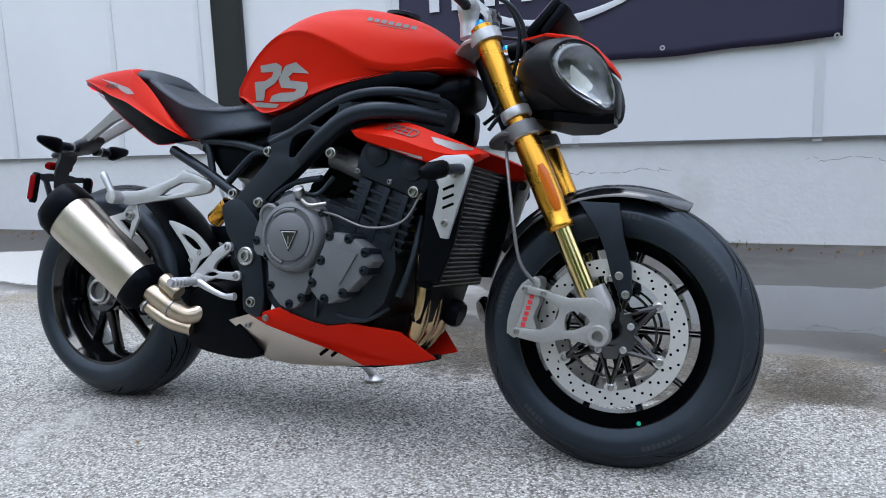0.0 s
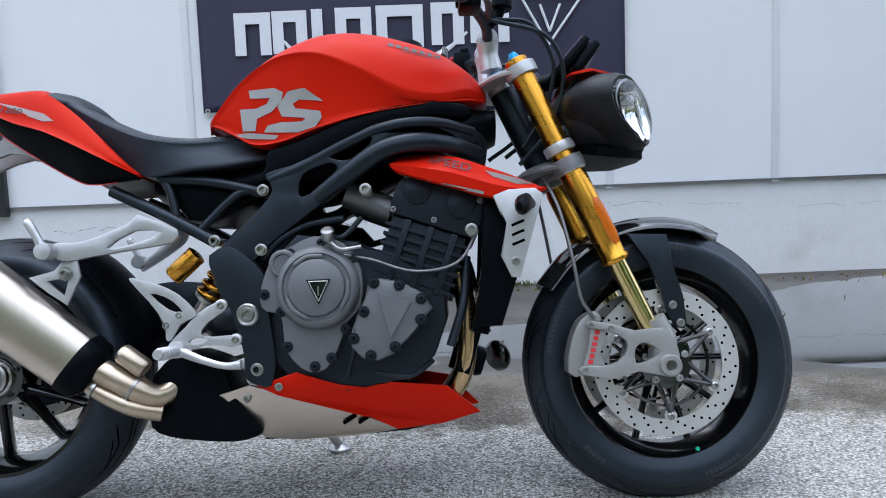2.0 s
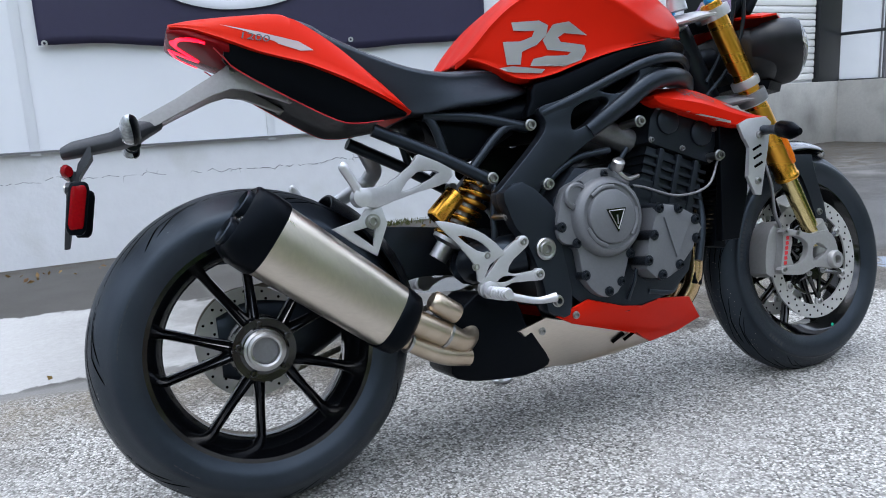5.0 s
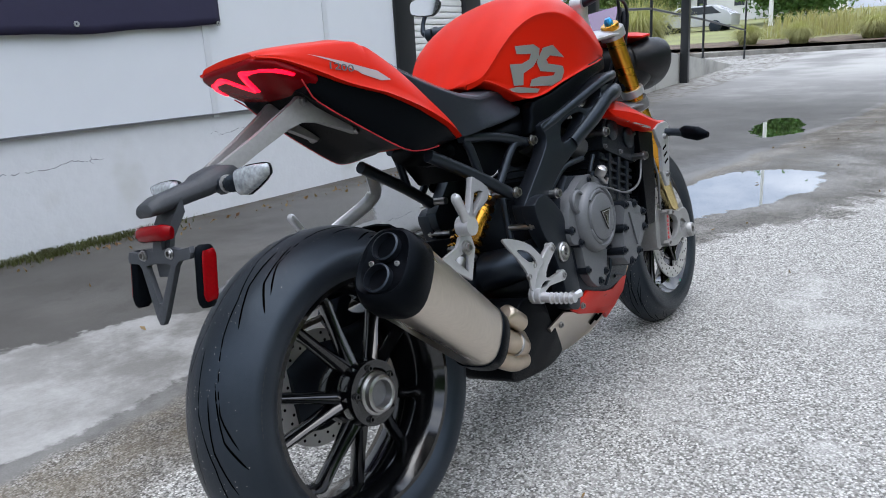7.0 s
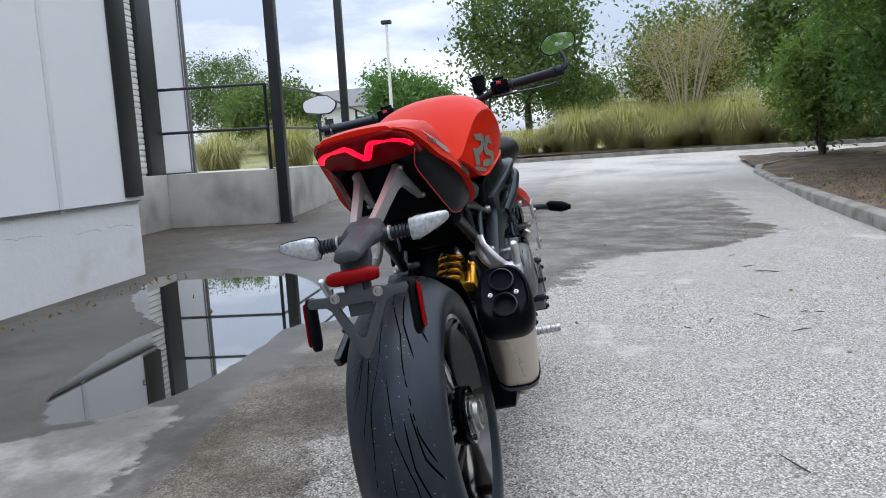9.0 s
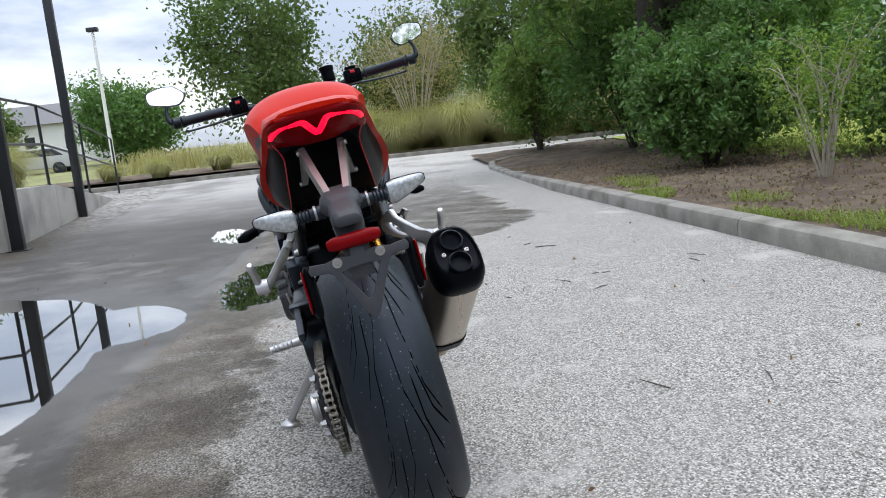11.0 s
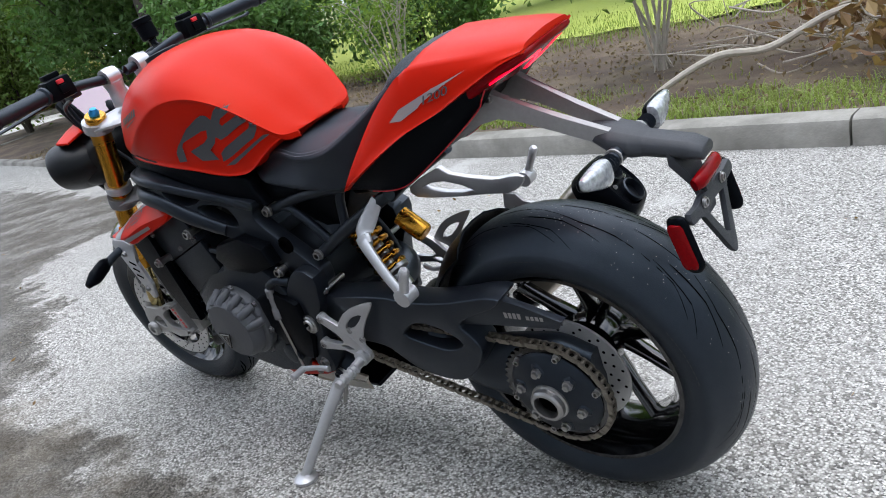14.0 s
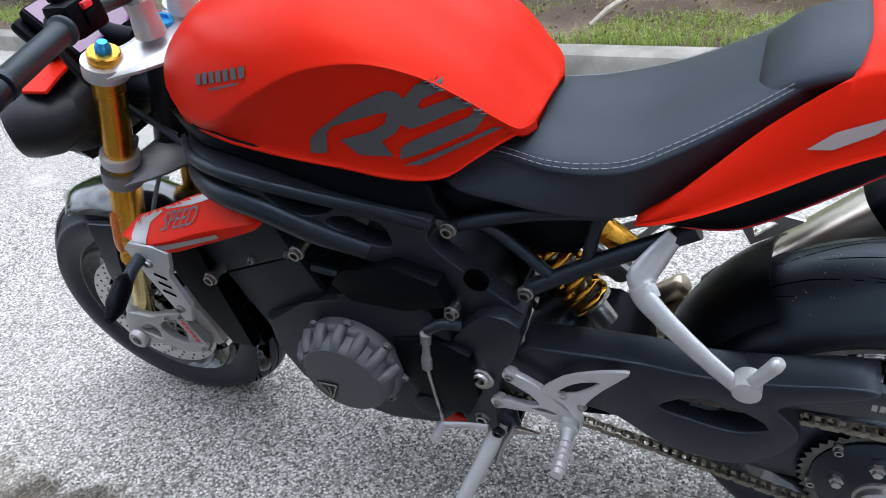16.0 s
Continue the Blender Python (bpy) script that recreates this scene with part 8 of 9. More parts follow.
        tube(bm, [(1.195, s * 0.215, 0.650), (1.190, s * 0.25, 0.648), (1.180, s * 0.285, 0.642)], [0.013, 0.011, 0.012], 10, 3)
        st = bp("indicator_stalk", bm, RUBBER, None, "black rubber indicator stalk", 50)
        bm = bmesh.new()
        tube(bm, [(1.184, s * 0.272, 0.646), (1.180, s * 0.290, 0.644), (1.168, s * 0.330, 0.634), (1.160, s * 0.360, 0.628)], [0.010, 0.019, 0.020, 0.008], 12, 4, 0.75, (1, 0, 0))
        bp("indicator_body", bm, BLACK_PLASTIC, st, "dark tinted front indicator", 50)


cooling()


# -- exhaust --
def exhaust():
    root = None
    for k, y in enumerate((-0.105, -0.035, 0.045)):
        bm = bmesh.new()
        e = -0.075 + k * 0.02
        tube(bm, [(1.005, y, 0.560), (1.045, y * 1.02, 0.500), (1.058, y, 0.400), (1.046, y * 0.94, 0.300), (0.998, y * 0.72, 0.232), (0.93, e, 0.205), (0.82, e, 0.200)], [0.021, 0.021, 0.021, 0.021, 0.022, 0.022, 0.022], 16, 7)
        ob = bp("header_pipe", bm, HEADER, root, "heat-tinted gold header pipe", 60)
        root = root or ob
        bm = bmesh.new()
        lathe(bm, [(0.021, 0), (0.030, 0.002), (0.030, 0.010), (0.021, 0.012)], (1.012, y, 0.552), (0.6, 0, -0.8), 20)
        bp("pipe_flange", bm, ALLOY_DARK, root)
    # collector box in black guard
    bm = bmesh.new()
    cut_plate(bm, [(0.380, 0.318), (0.437, 0.366), (0.485, 0.358), (0.531, 0.334), (0.545, 0.286), (0.578, 0.235), (0.606, 0.192), (0.590, 0.176), (0.543, 0.167), (0.470, 0.172), (0.403, 0.183), (0.368, 0.206), (0.372, 0.260)], [], -0.150, -0.015, 0.018, lambda x, z: 0.30 * max(0.0, 0.26 - z), 2)
    bp("collector_guard", bm, BLACK_PLASTIC, None, "black guard over the exhaust collector", 60)
    # twin link pipes to the muffler
    for pts, r in (([(0.250, -0.178, 0.306), (0.295, -0.172, 0.278), (0.345, -0.165, 0.254), (0.400, -0.150, 0.240)], [0.016, 0.019, 0.020, 0.020]), ([(0.262, -0.180, 0.345), (0.310, -0.174, 0.318), (0.352, -0.168, 0.294), (0.385, -0.160, 0.276), (0.405, -0.146, 0.278), (0.420, -0.13, 0.290)], [0.027, 0.027, 0.027, 0.024, 0.023, 0.022])):
        bm = bmesh.new()
        tube(bm, pts, r, 20, 6)
        bp("link_pipe", bm, PIPE, root, "bare steel link pipe", 60)
    bm = bmesh.new()
    lathe(bm, [(0.0, 0.0), (0.016, 0.001), (0.021, 0.006), (0.022, 0.014), (0.022, 0.062), (0.019, 0.068), (0.0, 0.070)], (0.322, -0.180, 0.374), (0.80, 0.02, -0.60), 24)
    bp("valve_housing", bm, PIPE, root, "pale round exhaust valve housing", 40)
    for p, d, r in (((0.262, -0.177, 0.298), (0.82, 0.1, -0.52), 0.019), ((0.345, -0.168, 0.298), (0.82, 0.1, -0.55), 0.0272)):
        bm = bmesh.new()
        lathe(bm, [(r, 0), (r + 0.0035, 0.001), (r + 0.0035, 0.007), (r, 0.008)], p, d, 22)
        bp("pipe_clamp", bm, STEEL_BRIGHT, root)
    # muffler: rounded hexagonal can, dark caps
    a0, a1 = Vector((0.262, -0.172, 0.330)), Vector((-0.022, -0.214, 0.560))
    ax = (a1 - a0).normalized()
    out = Vector((0.05, -1, 0.0))
    out = (out - ax * out.dot(ax)).normalized()
    up = ax.cross(out)
    if up.z < 0:
        up = -up

    def section(p, hw, hh, n=28):
        r = []
        for k in range(n):
            a = 2 * math.pi * k / n
            r.append(p + out * math.copysign(abs(math.cos(a)) ** 0.62, math.cos(a)) * hw * (1 - 0.10 * math.sin(a)) + up * math.copysign(abs(math.sin(a)) ** 0.8, math.sin(a)) * hh)
        return r
    bm = bmesh.new()
    L = (a1 - a0).length
    loft(bm, [section(a0 + ax * (L * f), 0.054 * k, 0.066 * k) for f, k in ((0.10, 0.98), (0.2, 1.0), (0.8, 1.06), (0.88, 1.06))])
    can = bp("muffler", bm, STEEL, root, "brushed steel muffler can", 50)
    bm = bmesh.new()
    loft(bm, [section(a0 + ax * (L * f), 0.054 * k, 0.066 * k) for f, k in ((-0.03, 0.62), (0.0, 0.88), (0.02, 0.98), (0.11, 1.03), (0.115, 1.0))])
    bp("front_cap", bm, BLACK_PLASTIC, can, "black muffler front cap", 50)
    bm = bmesh.new()
    loft(bm, [section(a0 + ax * (L * f) + up * u, 0.054 * k, 0.066 * k * h) for f, k, h, u in ((0.875, 1.10, 1, 0), (0.885, 1.13, 1, 0), (0.98, 1.12, 1.0, 0), (1.05, 1.00, 1.0, 0.004), (1.06, 0.92, 0.98, 0.004), (1.045, 0.84, 0.95, 0.004))])
    cap = bp("rear_cap", bm, BLACK_PLASTIC, can, "black muffler end cap", 50)
    for d in (-0.028, 0.030):
        p = a0 + ax * (L * 1.04) + up * d
        bm = bmesh.new()
        lathe(bm, [(0.026, 0.0), (0.0265, 0.014), (0.0235, 0.016), (0.022, 0.010), (0.022, -0.04), (0.0, -0.04)], p, ax, 28)
        bp("outlet", bm, BLACK_FRAME, cap, "dark round exhaust outlet", 35)
        # near-black disc for the shade deep in the outlet
        bm = bmesh.new()
        lathe(bm, [(0.0215, -0.03), (0.0215, -0.029)], p, ax, 24)
        bp("outlet_dark", bm, RECESS_SHADE, cap, "", 0)
    for k in (-1, 1):
        bm = bmesh.new()
        bolt(bm, a0 + ax * (L * 1.046) + out * k * 0.027 + up * 0.002, ax, 0.004, 0.004)
        bp("cap_screw", bm, STEEL_BRIGHT, cap)
    return a0, ax, L, out, up


exhaust()


def belly():
    for s in (-1, 1):
        def lean(x, z):
            return -s * 0.55 * max(0.0, 0.285 - z) - s * 0.25 * max(0.0, x - 0.85)
        bm = bmesh.new()
        prism(bm, [(0.522, 0.272), (0.592, 0.293), (0.66, 0.270), (0.80, 0.232), (0.885, 0.195), (0.905, 0.178), (0.800, 0.168), (0.68, 0.163), (0.605, 0.170), (0.575, 0.225)], s * 0.154, s * 0.162, 0.003, lean)
        sil = bp("belly_plate", bm, STEEL, None, "brushed steel belly plate", 40)
        bm = bmesh.new()
        prism(bm, [(0.607, 0.291), (0.693, 0.317), (0.780, 0.289), (0.835, 0.277), (0.885, 0.291), (1.008, 0.274), (1.082, 0.208), (0.995, 0.186), (0.898, 0.180), (0.839, 0.215), (0.74, 0.242), (0.652, 0.268)], s * 0.165, s * 0.175, 0.004, lean)
        red = bp("belly_fairing", bm, RED, None, "red belly fairing", 40)
        # slots as near-black bars, shade painted rather than cut
        bm = bmesh.new()
        for x in (0.782, 0.815):
            tube(bm, [(x, s * 0.1155, 0.199), (x + 0.028, s * 0.1255, 0.217)], 0.0042, 8, 1, 0.8)
        bp("plate_slot", bm, RECESS_SHADE, sil, "", 0)
        for x, z, par, y in ((0.582, 0.262, sil, 0.150), (0.656, 0.288, red, 0.175)):
            bm = bmesh.new()
            bolt(bm, (x, s * y, z), (0, s, 0), 0.007, 0.006)
            bp("fairing_bolt", bm, STEEL_BRIGHT, par)
    bm = bmesh.new()
    loft(bm, [[(x, -w, z), (x, w, z), (x, w * 0.95, z - 0.012), (x, -w * 0.95, z - 0.012)] for x, w, z in ((0.60, 0.080, 0.175), (0.80, 0.082, 0.178), (0.92, 0.075, 0.185), (1.02, 0.045, 0.200), (1.06, 0.012, 0.208))])
    bp("belly_floor", bm, BLACK_PLASTIC, None, "", 40)


belly()


# -- swingarm, shock, chain --
def swingarm():
    bm = bmesh.new()
    cut_plate(bm, [(0.640, 0.475), (0.560, 0.500), (0.470, 0.512), (0.400, 0.522), (0.330, 0.528), (0.250, 0.522), (0.150, 0.532), (0.075, 0.548), (0.035, 0.546), (0.060, 0.525), (0.115, 0.503), (0.150, 0.478), (0.128, 0.450), (0.118, 0.420),
                   (0.150, 0.370), (0.195, 0.338), (0.255, 0.336), (0.315, 0.352), (0.375, 0.392), (0.450, 0.396), (0.540, 0.384), (0.640, 0.392)],
              [[(0.312, 0.438), (0.262, 0.472), (0.195, 0.462), (0.158, 0.432), (0.205, 0.412), (0.265, 0.422)]], 0.112, 0.172, 0.013, lambda x, z: 0.022 * min(0.0, 0.35 - x) / 0.25, 3)
    arm = bp("swingarm", bm, SWING_BLACK, None, "satin black single-sided swingarm", 60)
    bm = bmesh.new()
    rings = []
    for x, y, zc, h, w in ((0.27, 0.118, 0.395, 0.050, 0.030), (0.19, 0.112, 0.345, 0.058, 0.034), (0.09, 0.092, 0.324, 0.080, 0.034), (0.0, 0.088, 0.318, 0.094, 0.034), (-0.07, 0.086, 0.316, 0.070, 0.030)):
        rings.append([(x, y + w * math.copysign(abs(math.sin(a)) ** 0.6, math.sin(a)), zc + h * math.copysign(abs(math.cos(a)) ** 0.7, math.cos(a))) for a in [2 * math.pi * k / 16 for k in range(16)]])
    loft(bm, spline_grid(rings, 4, 1))
    bp("hub_housing", bm, SWING_BLACK, arm, "", 60)
    bm = bmesh.new()
    tube(bm, [(0.60, -0.12, 0.437), (0.60, 0.0, 0.437), (0.60, 0.12, 0.437)], 0.045, 16, 2)
    tube(bm, [(0.54, 0.08, 0.43), (0.50, 0.0, 0.42), (0.52, -0.08, 0.43), (0.58, -0.115, 0.437)], [0.05, 0.05, 0.045, 0.045], 12, 4)
    bp("swingarm_crosspiece", bm, SWING_BLACK, arm, "", 60)
    # chain guard
    bm = bmesh.new()
    prism(bm, [(0.205, 0.500), (0.110, 0.530), (0.045, 0.548), (-0.010, 0.524), (-0.080, 0.508), (-0.064, 0.488), (0.030, 0.485), (0.140, 0.476)], 0.148, 0.162, 0.004)
    cg = bp("chain_guard", bm, SWING_BLACK, arm, "black chain guard with small white marks", 40)
    bm = bmesh.new()
    for k in range(8):
        x = 0.034 - k * 0.0095 - (0.008 if k > 3 else 0)
        z = 0.503 if k < 4 else 0.503
        box(bm, (x, 0.1622, z), (x + 0.0065, 0.1627, z + (0.012 if k < 4 else 0.008)))
    bp("guard_print", bm, DECAL, cg, "small grey printed bars", 0)
    # tyre hugger
    bm = bmesh.new()
    rings = []
    for a in [radians(v) for v in (4, 18, 32, 46, 58)]:
        ring = []
        for t, off in [(t, 0.0) for t in (-1, -0.8, -0.4, 0, 0.4, 0.8, 1)] + [(t, -0.004) for t in (1, 0.8, 0.4, 0, -0.4, -0.8, -1)]:
            rr = 0.345 - 0.035 * abs(t) ** 2.4 + off
            ring.append((REAR.x + math.cos(a) * rr, t * 0.098, REAR.z + math.sin(a) * rr))
        rings.append(ring)
    loft(bm, spline_grid(rings, 3, 1))
    bp("tyre_hugger", bm, BLACK_PLASTIC, arm, "black hugger over the rear tyre", 50)
    # hub carrier and sprocket
    bm = bmesh.new()
    lathe(bm, [(0.05, 0.0), (0.092, 0.0), (0.095, 0.012), (0.085, 0.022), (0.060, 0.026), (0.050, 0.034), (0.0, 0.034)], REAR + Vector((0, 0.132, 0)), (0, 1, 0), 40)
    hb = bp("sprocket_carrier", bm, BLACK_FRAME, arm, "black sprocket carrier", 40)
    for k in range(6):
        a = 2 * math.pi * k / 6 + 0.3
        bm = bmesh.new()
        p = REAR + Vector((math.cos(a) * 0.063, 0.152, math.sin(a) * 0.063))
        lathe(bm, [(0.013, 0), (0.013, 0.003), (0.0105, 0.0035), (0.0105, 0.014), (0.007, 0.0145), (0.007, 0.021), (0.003, 0.022)], p, (0, 1, 0), 6)
        bp("sprocket_nut", bm, STEEL_BRIGHT, hb, "bright nut")
    bm = bmesh.new()
    lathe(bm, [(0.024, 0.0), (0.038, 0.0), (0.038, 0.006), (0.034, 0.008), (0.034, 0.018), (0.030, 0.022), (0.025, 0.022), (0.023, 0.004)], REAR + Vector((0, 0.164, 0)), (0, 1, 0), 36)
    bp("axle_nut", bm, STEEL_BRIGHT, hb, "large bright axle nut")
    # near-black disc painting the shade inside the bore
    bm = bmesh.new()
    lathe(bm, [(0.0228, 0.0), (0.0228, 0.0005)], REAR + Vector((0, 0.1695, 0)), (0, 1, 0), 28)
    bp("axle_bore", bm, RECESS_SHADE, hb, "dark disc for the shade in the hollow axle bore", 0)
    for k in range(6):
        a = 2 * math.pi * k / 6 + 0.3
        bm = bmesh.new()
        p, q = REAR + Vector((math.cos(a) * 0.040, 0.150, math.sin(a) * 0.040)), REAR + Vector((math.cos(a) * 0.078, 0.146, math.sin(a) * 0.078))
        tube(bm, [p, p.lerp(q, 0.6), q], [0.016, 0.017, 0.012], 10, 3)
        bp("carrier_arm", bm, BLACK_FRAME, hb, "", 50)
        bm = bmesh.new()
        a += 0.5236
        bolt(bm, REAR + Vector((math.cos(a) * 0.093, 0.142, math.sin(a) * 0.093)), (0, 1, 0), 0.0065, 0.012)
        bp("sprocket_bolt", bm, STEEL_BRIGHT, hb)
    bm = bmesh.new()
    n = 43
    ring = []
    for k in range(n * 2):
        a = 2 * math.pi * k / (n * 2)
        ring.append((a, 0.113 if k % 2 else 0.105))
    c = REAR + Vector((0, 0.138, 0))
    loft(bm, [[c + Vector((math.cos(a) * r, dy, math.sin(a) * r)) for a, r in ring] for dy in (-0.0035, 0.0035)])
    bp("rear_sprocket", bm, GLOSS_BLACK, hb, "", 30)
    # chain: links round both sprockets
    cy = 0.138
    rc, rf = 0.110, 0.036
    F = Vector((0.655, cy, 0.415))
    d = F - REAR
    d.y = 0
    base = math.atan2(d.z, d.x)
    off = math.acos((rc - rf) / d.length)
    path = []
    for k in range(41):
        a = base + off + (2 * math.pi - 2 * off) * k / 40
        path.append(Vector((REAR.x + math.cos(a) * rc, cy, REAR.z + math.sin(a) * rc)))
    for k in range(13):
        a = base - off + 2 * off * k / 12
        path.append(Vector((F.x + math.cos(a) * rf, cy, F.z + math.sin(a) * rf)))
    path.append(path[0])
    pins, acc, pitch = [], 0.0, 0.01588
    for a, b in zip(path, path[1:]):
        seg = (b - a).length
        while acc <= seg:
            pins.append(a.lerp(b, acc / seg))
            acc += pitch
        acc -= seg
    bm = bmesh.new()
    for p in pins:
        rod(bm, p + Vector((0, -0.010, 0)), p + Vector((0, 0.010, 0)), 0.0042, n=8)
    chain = bp("chain", bm, CHAIN, arm, "greasy steel drive chain", 35)
    proto = {}
    for wide in (0, 1):
        bm = bmesh.new()
        for sy in (-1, 1):
            y = sy * (0.0078 if wide else 0.0056)
            outline = []
            for k in range(12):
                a = 2 * math.pi * k / 12
                outline.append((math.copysign(0.0079, math.cos(a)) + math.cos(a) * 0.0062, math.sin(a) * (0.0062 if abs(math.cos(a)) > 0.2 else 0.0052)))
            loft(bm, [[(x, y + dy, z) for x, z in outline] for dy in (-0.0009, 0.0009)])
        me = bpy.data.meshes.new("chain_link")
        bmesh.ops.recalc_face_normals(bm, faces=bm.faces[:])
        bm.to_mesh(me)
        bm.free()
        me.materials.append(CHAIN)
        proto[wide] = me
    for k, (a, b) in enumerate(zip(pins, pins[1:] + pins[:1])):
        v = b - a
        if v.length > 0.03:
            continue
        ob = new("chain_link", proto[k % 2])
        ob.parent = chain
        m = (a + b) / 2
        ob.matrix_local = Matrix.Translation(m) @ Matrix.Rotation(-math.atan2(v.z, v.x), 4, "Y")


swingarm()


def shock():
    a, b = Vector((0.560, -0.02, 0.625)), Vector((0.425, 0.015, 0.440))
    u, v, w = frame_of(b - a)
    L = (b - a).length
    bm = bmesh.new()
    n, turns = 140, 6.5
    pts = []
    for i in range(n + 1):
        f = i / n
        t = 2 * math.pi * turns * f
        pts.append(a + w * (L * (0.16 + 0.62 * f)) + (u * math.cos(t) + v * math.sin(t)) * 0.034)
    tube(bm, pts, 0.0068, 8, 1)
    sp = bp("shock_spring", bm, GOLD, None, "gold coil spring of the rear shock", 60)
    bm = bmesh.new()
    lathe(bm, [(0.016, 0), (0.024, 0.01), (0.036, 0.03), (0.036, 0.04), (0.020, 0.045), (0.020, L * 0.6), (0.014, L * 0.62), (0.014, L * 0.76), (0.038, L * 0.77), (0.038, L * 0.81), (0.022, L * 0.84), (0.022, L)], a, w, 24)
    bp("shock_body", bm, STEEL_BRIGHT, sp, "", 40)
    bm = bmesh.new()
    lathe(bm, [(0.016, 0), (0.0235, 0.003), (0.0235, 0.012), (0.022, 0.013), (0.022, 0.016), (0.0235, 0.017), (0.0235, 0.072), (0.020, 0.077), (0.0, 0.077)], (0.452, -0.072, 0.582), (-0.75, 0.0, -0.66), 24)
    bp("shock_reservoir", bm, GOLD, sp, "gold shock reservoir", 40)
    bm = bmesh.new()
    tube(bm, [(0.55, -0.07, 0.60), (0.53, -0.085, 0.53), (0.52, -0.09, 0.46), (0.50, -0.07, 0.43)], 0.008, 8, 5)
    bp("shock_hose", bm, RUBBER, sp, "", 60)


shock()


# -- footrests, stand --
def footrests(s):
    bm = bmesh.new()
    cut_plate(bm, [(0.543, 0.466), (0.531, 0.471), (0.492, 0.449), (0.464, 0.420), (0.442, 0.400), (0.428, 0.384), (0.430, 0.366), (0.447, 0.358), (0.468, 0.366), (0.505, 0.381), (0.566, 0.377), (0.577, 0.388), (0.566, 0.400), (0.522, 0.398), (0.497, 0.405), (0.512, 0.428), (0.548, 0.452)],
              [[(0.470, 0.388), (0.487, 0.397), (0.512, 0.393), (0.492, 0.385)]], s * 0.176, s * 0.188, 0.0025, None, 2)
    for p in ((0.540, 0.463), (0.570, 0.390)):
        lathe(bm, [(0.008, 0), (0.013, 0), (0.013, 0.014), (0.008, 0.016)], (p[0], s * 0.174, p[1]), (0, s, 0), 16)
    lathe(bm, [(0.008, 0), (0.018, 0), (0.018, 0.024), (0.010, 0.026)], (0.449, s * 0.176, 0.374), (0, s, 0), 18)
    root = bp("footrest_bracket", bm, ALLOY, None, "cast silver footrest bracket", 50)
    # heel guard with a cut-out
    bm = bmesh.new()
    cut_plate(bm, [(0.349, 0.520), (0.356, 0.527), (0.404, 0.513), (0.450, 0.490), (0.490, 0.450), (0.480, 0.438), (0.455, 0.425), (0.436, 0.394), (0.424, 0.396), (0.422, 0.428), (0.388, 0.477)],
              [[(0.392, 0.492), (0.420, 0.486), (0.444, 0.471), (0.460, 0.451), (0.430, 0.458)]], s * 0.186, s * 0.192, 0.0018, None, 2)
    bp("heel_guard", bm, ALLOY, root, "silver heel guard", 40)
    for p in ((0.540, 0.463), (0.570, 0.390), (0.452, 0.445), (0.425, 0.425)):
        bm = bmesh.new()
        bolt(bm, (p[0], s * 0.188, p[1]), (0, s, 0), 0.007, 0.006)
        bp("bracket_bolt", bm, STEEL_BRIGHT, root)
    bm = bmesh.new()
    tube(bm, [(0.448, s * 0.195, 0.372), (0.446, s * 0.235, 0.370), (0.444, s * 0.285, 0.370)], [0.012, 0.011, 0.010], 10, 3)
    for k in range(5):
        lathe(bm, [(0.010, 0), (0.0135, 0.002), (0.0135, 0.004), (0.010, 0.006)], (0.445, s * (0.222 + k * 0.012), 0.370), (0, s, 0), 10)
    bp("footpeg", bm, ALLOY, root, "knurled silver footpeg", 50)
    # pedal
    bm = bmesh.new()
    if s < 0:
        tube(bm, [(0.452, -0.196, 0.372), (0.50, -0.200, 0.352), (0.55, -0.205, 0.338), (0.590, -0.215, 0.340)], [0.011, 0.008, 0.007, 0.010], 8, 5, 0.7)
        bp("brake_pedal", bm, ALLOY, root, "silver brake pedal", 50)
    else:
        tube(bm, [(0.60, 0.188, 0.312), (0.64, 0.192, 0.312), (0.685, 0.200, 0.308)], [0.009, 0.007, 0.008], 8, 4, 0.7)
        tube(bm, [(0.685, 0.198, 0.308), (0.687, 0.235, 0.308)], [0.009, 0.009], 10, 1)
        bp("gear_lever", bm, ALLOY, root, "silver gear lever", 50)
        bm = bmesh.new()
        rod(bm, (0.683, 0.197, 0.315), (0.684, 0.196, 0.455), 0.0032, n=8)
        bp("shift_rod", bm, STEEL_BRIGHT, root)
        bm = bmesh.new()
        lathe(bm, [(0.005, 0), (0.010, 0.004), (0.010, 0.030), (0.0075, 0.034), (0.0075, 0.060), (0.010, 0.064), (0.010, 0.085), (0.005, 0.09)], (0.684, 0.196, 0.455), (-0.16, -0.05, 1), 14)
        bp("shift_sensor", bm, ALLOY_DARK, root, "small shift sensor")
        bm = bmesh.new()
        tube(bm, [(0.668, 0.19, 0.545), (0.64, 0.185, 0.560), (0.62, 0.17, 0.548)], [0.010, 0.010, 0.012], 8, 4)
        bp("shift_arm", bm, BLACK_FRAME, root, "", 50)
    # passenger footrest hanger
    bm = bmesh.new()
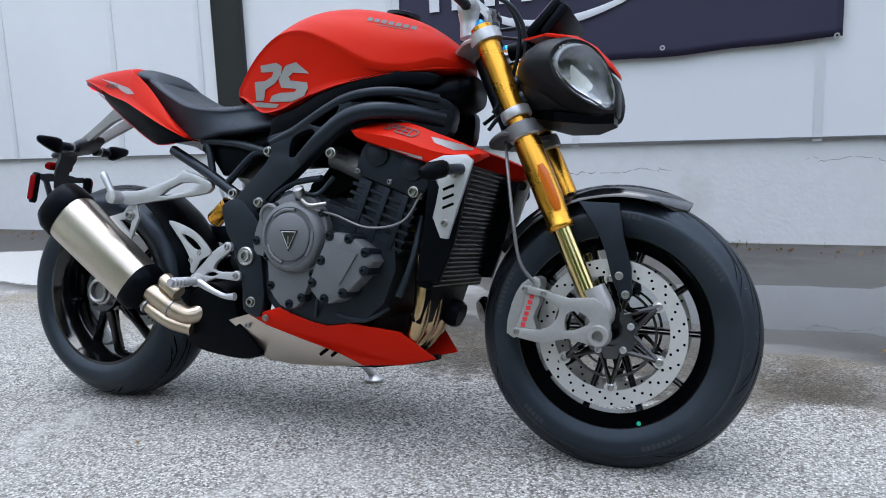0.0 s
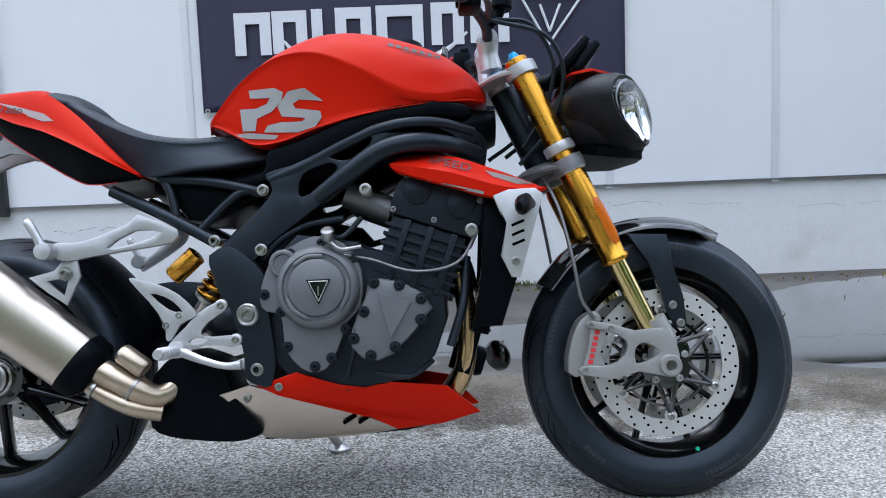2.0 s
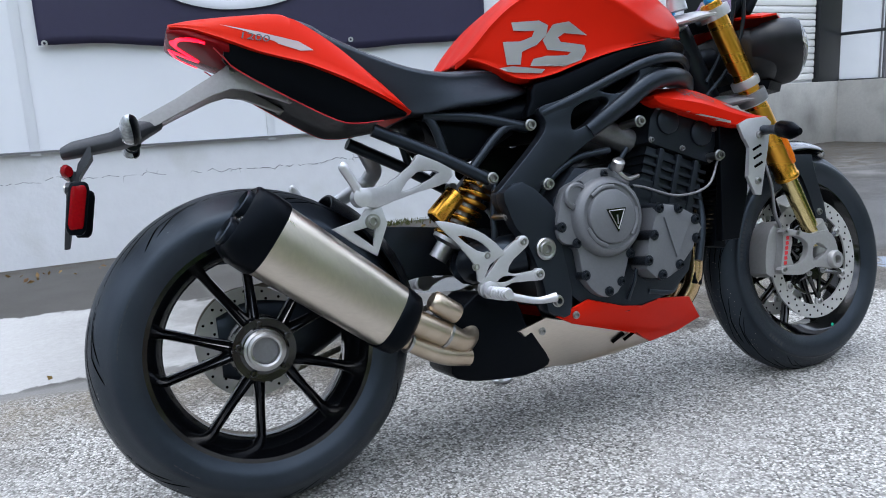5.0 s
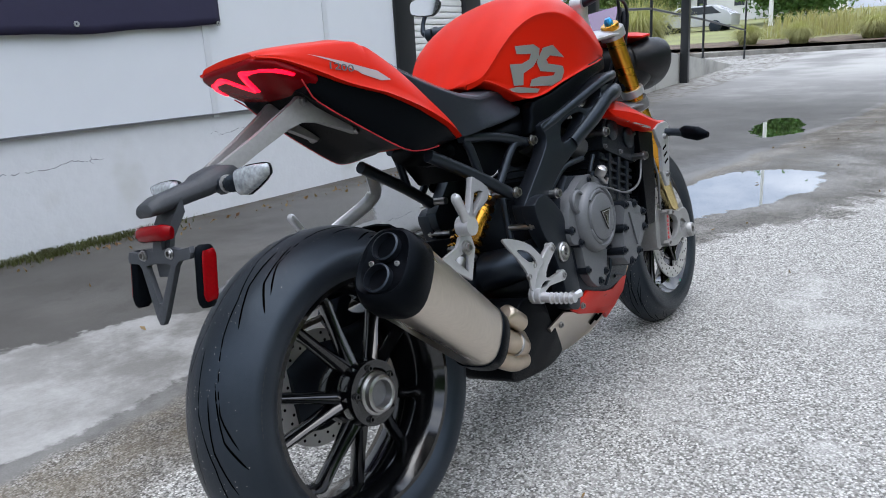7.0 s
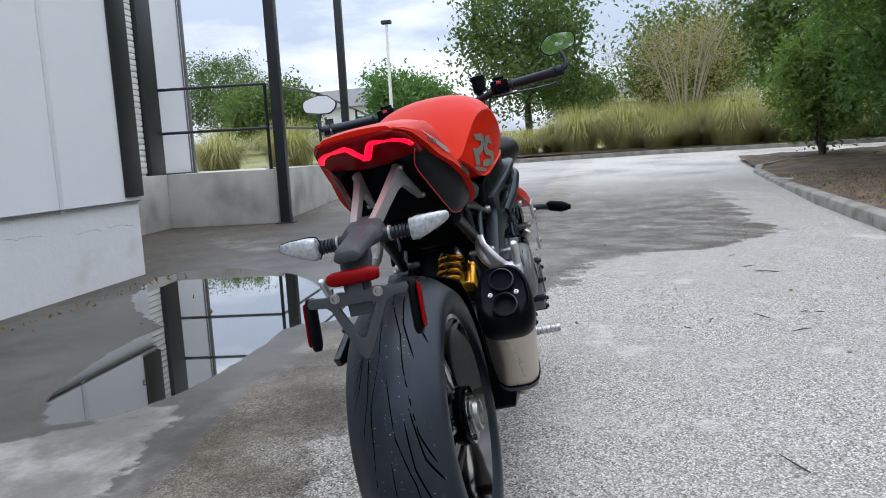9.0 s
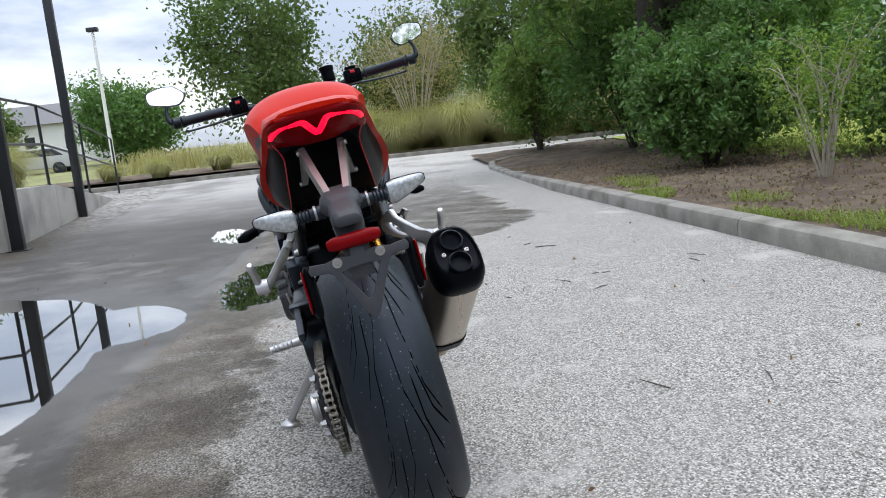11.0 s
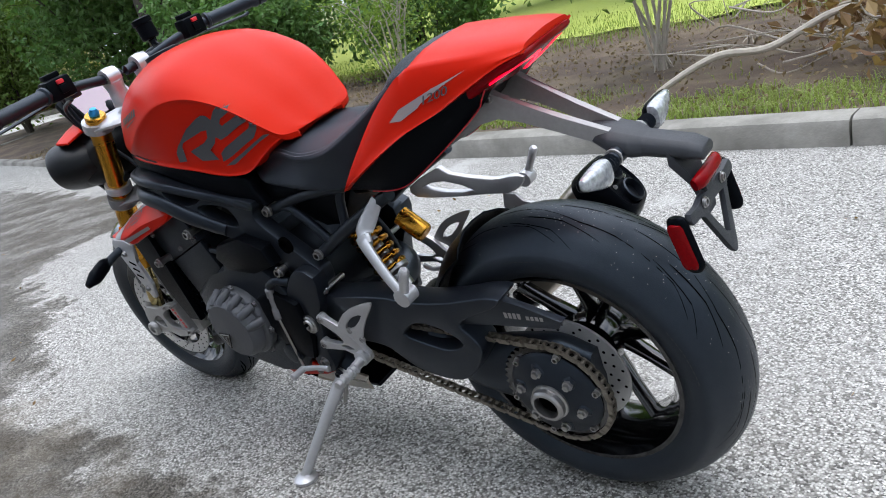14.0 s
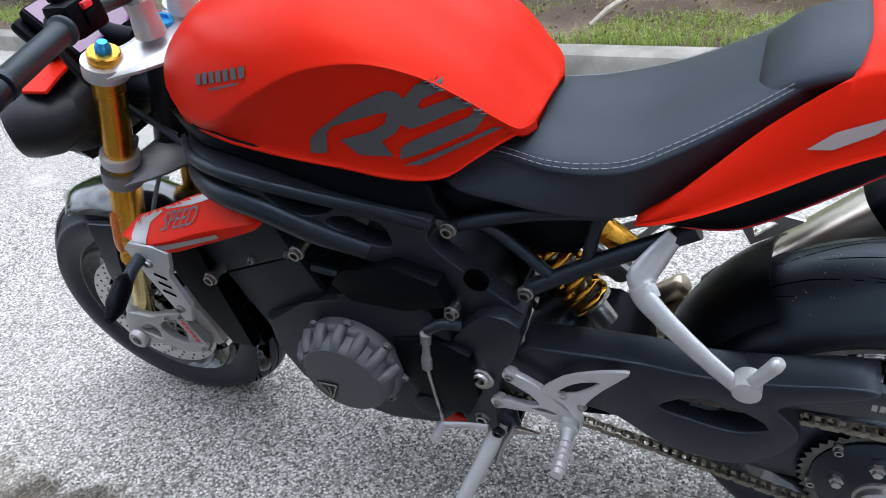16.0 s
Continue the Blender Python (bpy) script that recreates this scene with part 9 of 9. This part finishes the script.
    if s < 0:
        cut_plate(bm, [(0.425, 0.634), (0.414, 0.606), (0.345, 0.592), (0.268, 0.576), (0.225, 0.566), (0.196, 0.576), (0.182, 0.598), (0.212, 0.606), (0.250, 0.608), (0.325, 0.646), (0.342, 0.666), (0.362, 0.662)], [[(0.392, 0.628), (0.345, 0.606), (0.290, 0.594), (0.340, 0.632)]], 0.0, 0.016, 0.005, lambda x, z: -along(x, (0.18, 0.222), (0.25, 0.196), (0.33, 0.150), (0.42, 0.122)), 2)
    else:
        tube(bm, [(0.340, 0.150, 0.660), (0.325, 0.158, 0.640), (0.265, 0.192, 0.606), (0.195, 0.226, 0.572)], [0.016, 0.019, 0.016, 0.013], 12, 5, 0.5)
        tube(bm, [(0.298, 0.108, 0.722), (0.322, 0.122, 0.690), (0.338, 0.138, 0.664), (0.325, 0.154, 0.642)], [0.013, 0.018, 0.021, 0.019], 12, 4, 0.5)
    if s < 0:
        cut_plate(bm, [(0.238, 0.568), (0.246, 0.534), (0.218, 0.474), (0.176, 0.502), (0.136, 0.535), (0.190, 0.548), (0.205, 0.566)], [[(0.176, 0.526), (0.222, 0.534), (0.212, 0.494)]], -0.196, -0.188, 0.002)
    hg = bp("passenger_hanger", bm, ALLOY, None, "cast silver passenger footrest hanger", 50)
    bm = bmesh.new()
    lathe(bm, [(0.008, 0), (0.018, 0), (0.018, 0.030), (0.008, 0.032)], (0.190, s * 0.212, 0.587), (0, s, 0), 16)
    tube(bm, [(0.188, s * 0.232, 0.590), (0.178, s * 0.235, 0.612), (0.160, s * 0.238, 0.645), (0.155, s * 0.238, 0.652)], [0.011, 0.009, 0.010, 0.006], 8, 3)
    bp("passenger_peg", bm, ALLOY, hg, "folded silver passenger peg", 50)
    if s < 0:
        bm = bmesh.new()
        lathe(bm, [(0.015, 0), (0.015, 0.006)], (0.216, -0.195, 0.541), (0, -1, 0), 18)
        bolt(bm, (0.216, -0.201, 0.541), (0, -1, 0), 0.009, 0.007)
        bp("muffler_bolt", bm, STEEL_BRIGHT, hg)


mirrored(footrests)


def side_stand():
    foot = BIKE.inverted() @ Vector((0.678, 0.397, 0.012))
    top = Vector((0.590, 0.150, 0.285))
    bm = bmesh.new()
    tube(bm, [top, top.lerp(foot, 0.3) + Vector((0, 0.008, 0)), top.lerp(foot, 0.7) + Vector((0, 0.006, 0)), foot], [0.019, 0.015, 0.013, 0.012], 10, 5)
    st = bp("side_stand", bm, ALLOY, None, "silver side stand with a flat foot", 50)
    bm = bmesh.new()
    up = (BIKE.inverted().to_3x3() @ Vector((0, 0, 1))).normalized()
    lathe(bm, [(0.030, -0.010), (0.030, -0.003), (0.014, 0.008)], foot, up, 20)
    bp("stand_foot", bm, ALLOY, st, "", 40)
    bm = bmesh.new()
    tube(bm, [(0.62, 0.13, 0.30), (0.59, 0.14, 0.29), (0.57, 0.15, 0.27)], [0.024, 0.026, 0.016], 10, 3)
    bolt(bm, (0.590, 0.172, 0.287), (0, 1, 0), 0.010, 0.010)
    bp("stand_pivot", bm, BLACK_FRAME, st, "", 50)
    bm = bmesh.new()
    tube(bm, [(0.56, 0.165, 0.30), (0.585, 0.178, 0.25), (0.60, 0.19, 0.21)], 0.005, 8, 3)
    bp("stand_spring", bm, STEEL_BRIGHT, st, "", 60)


side_stand()
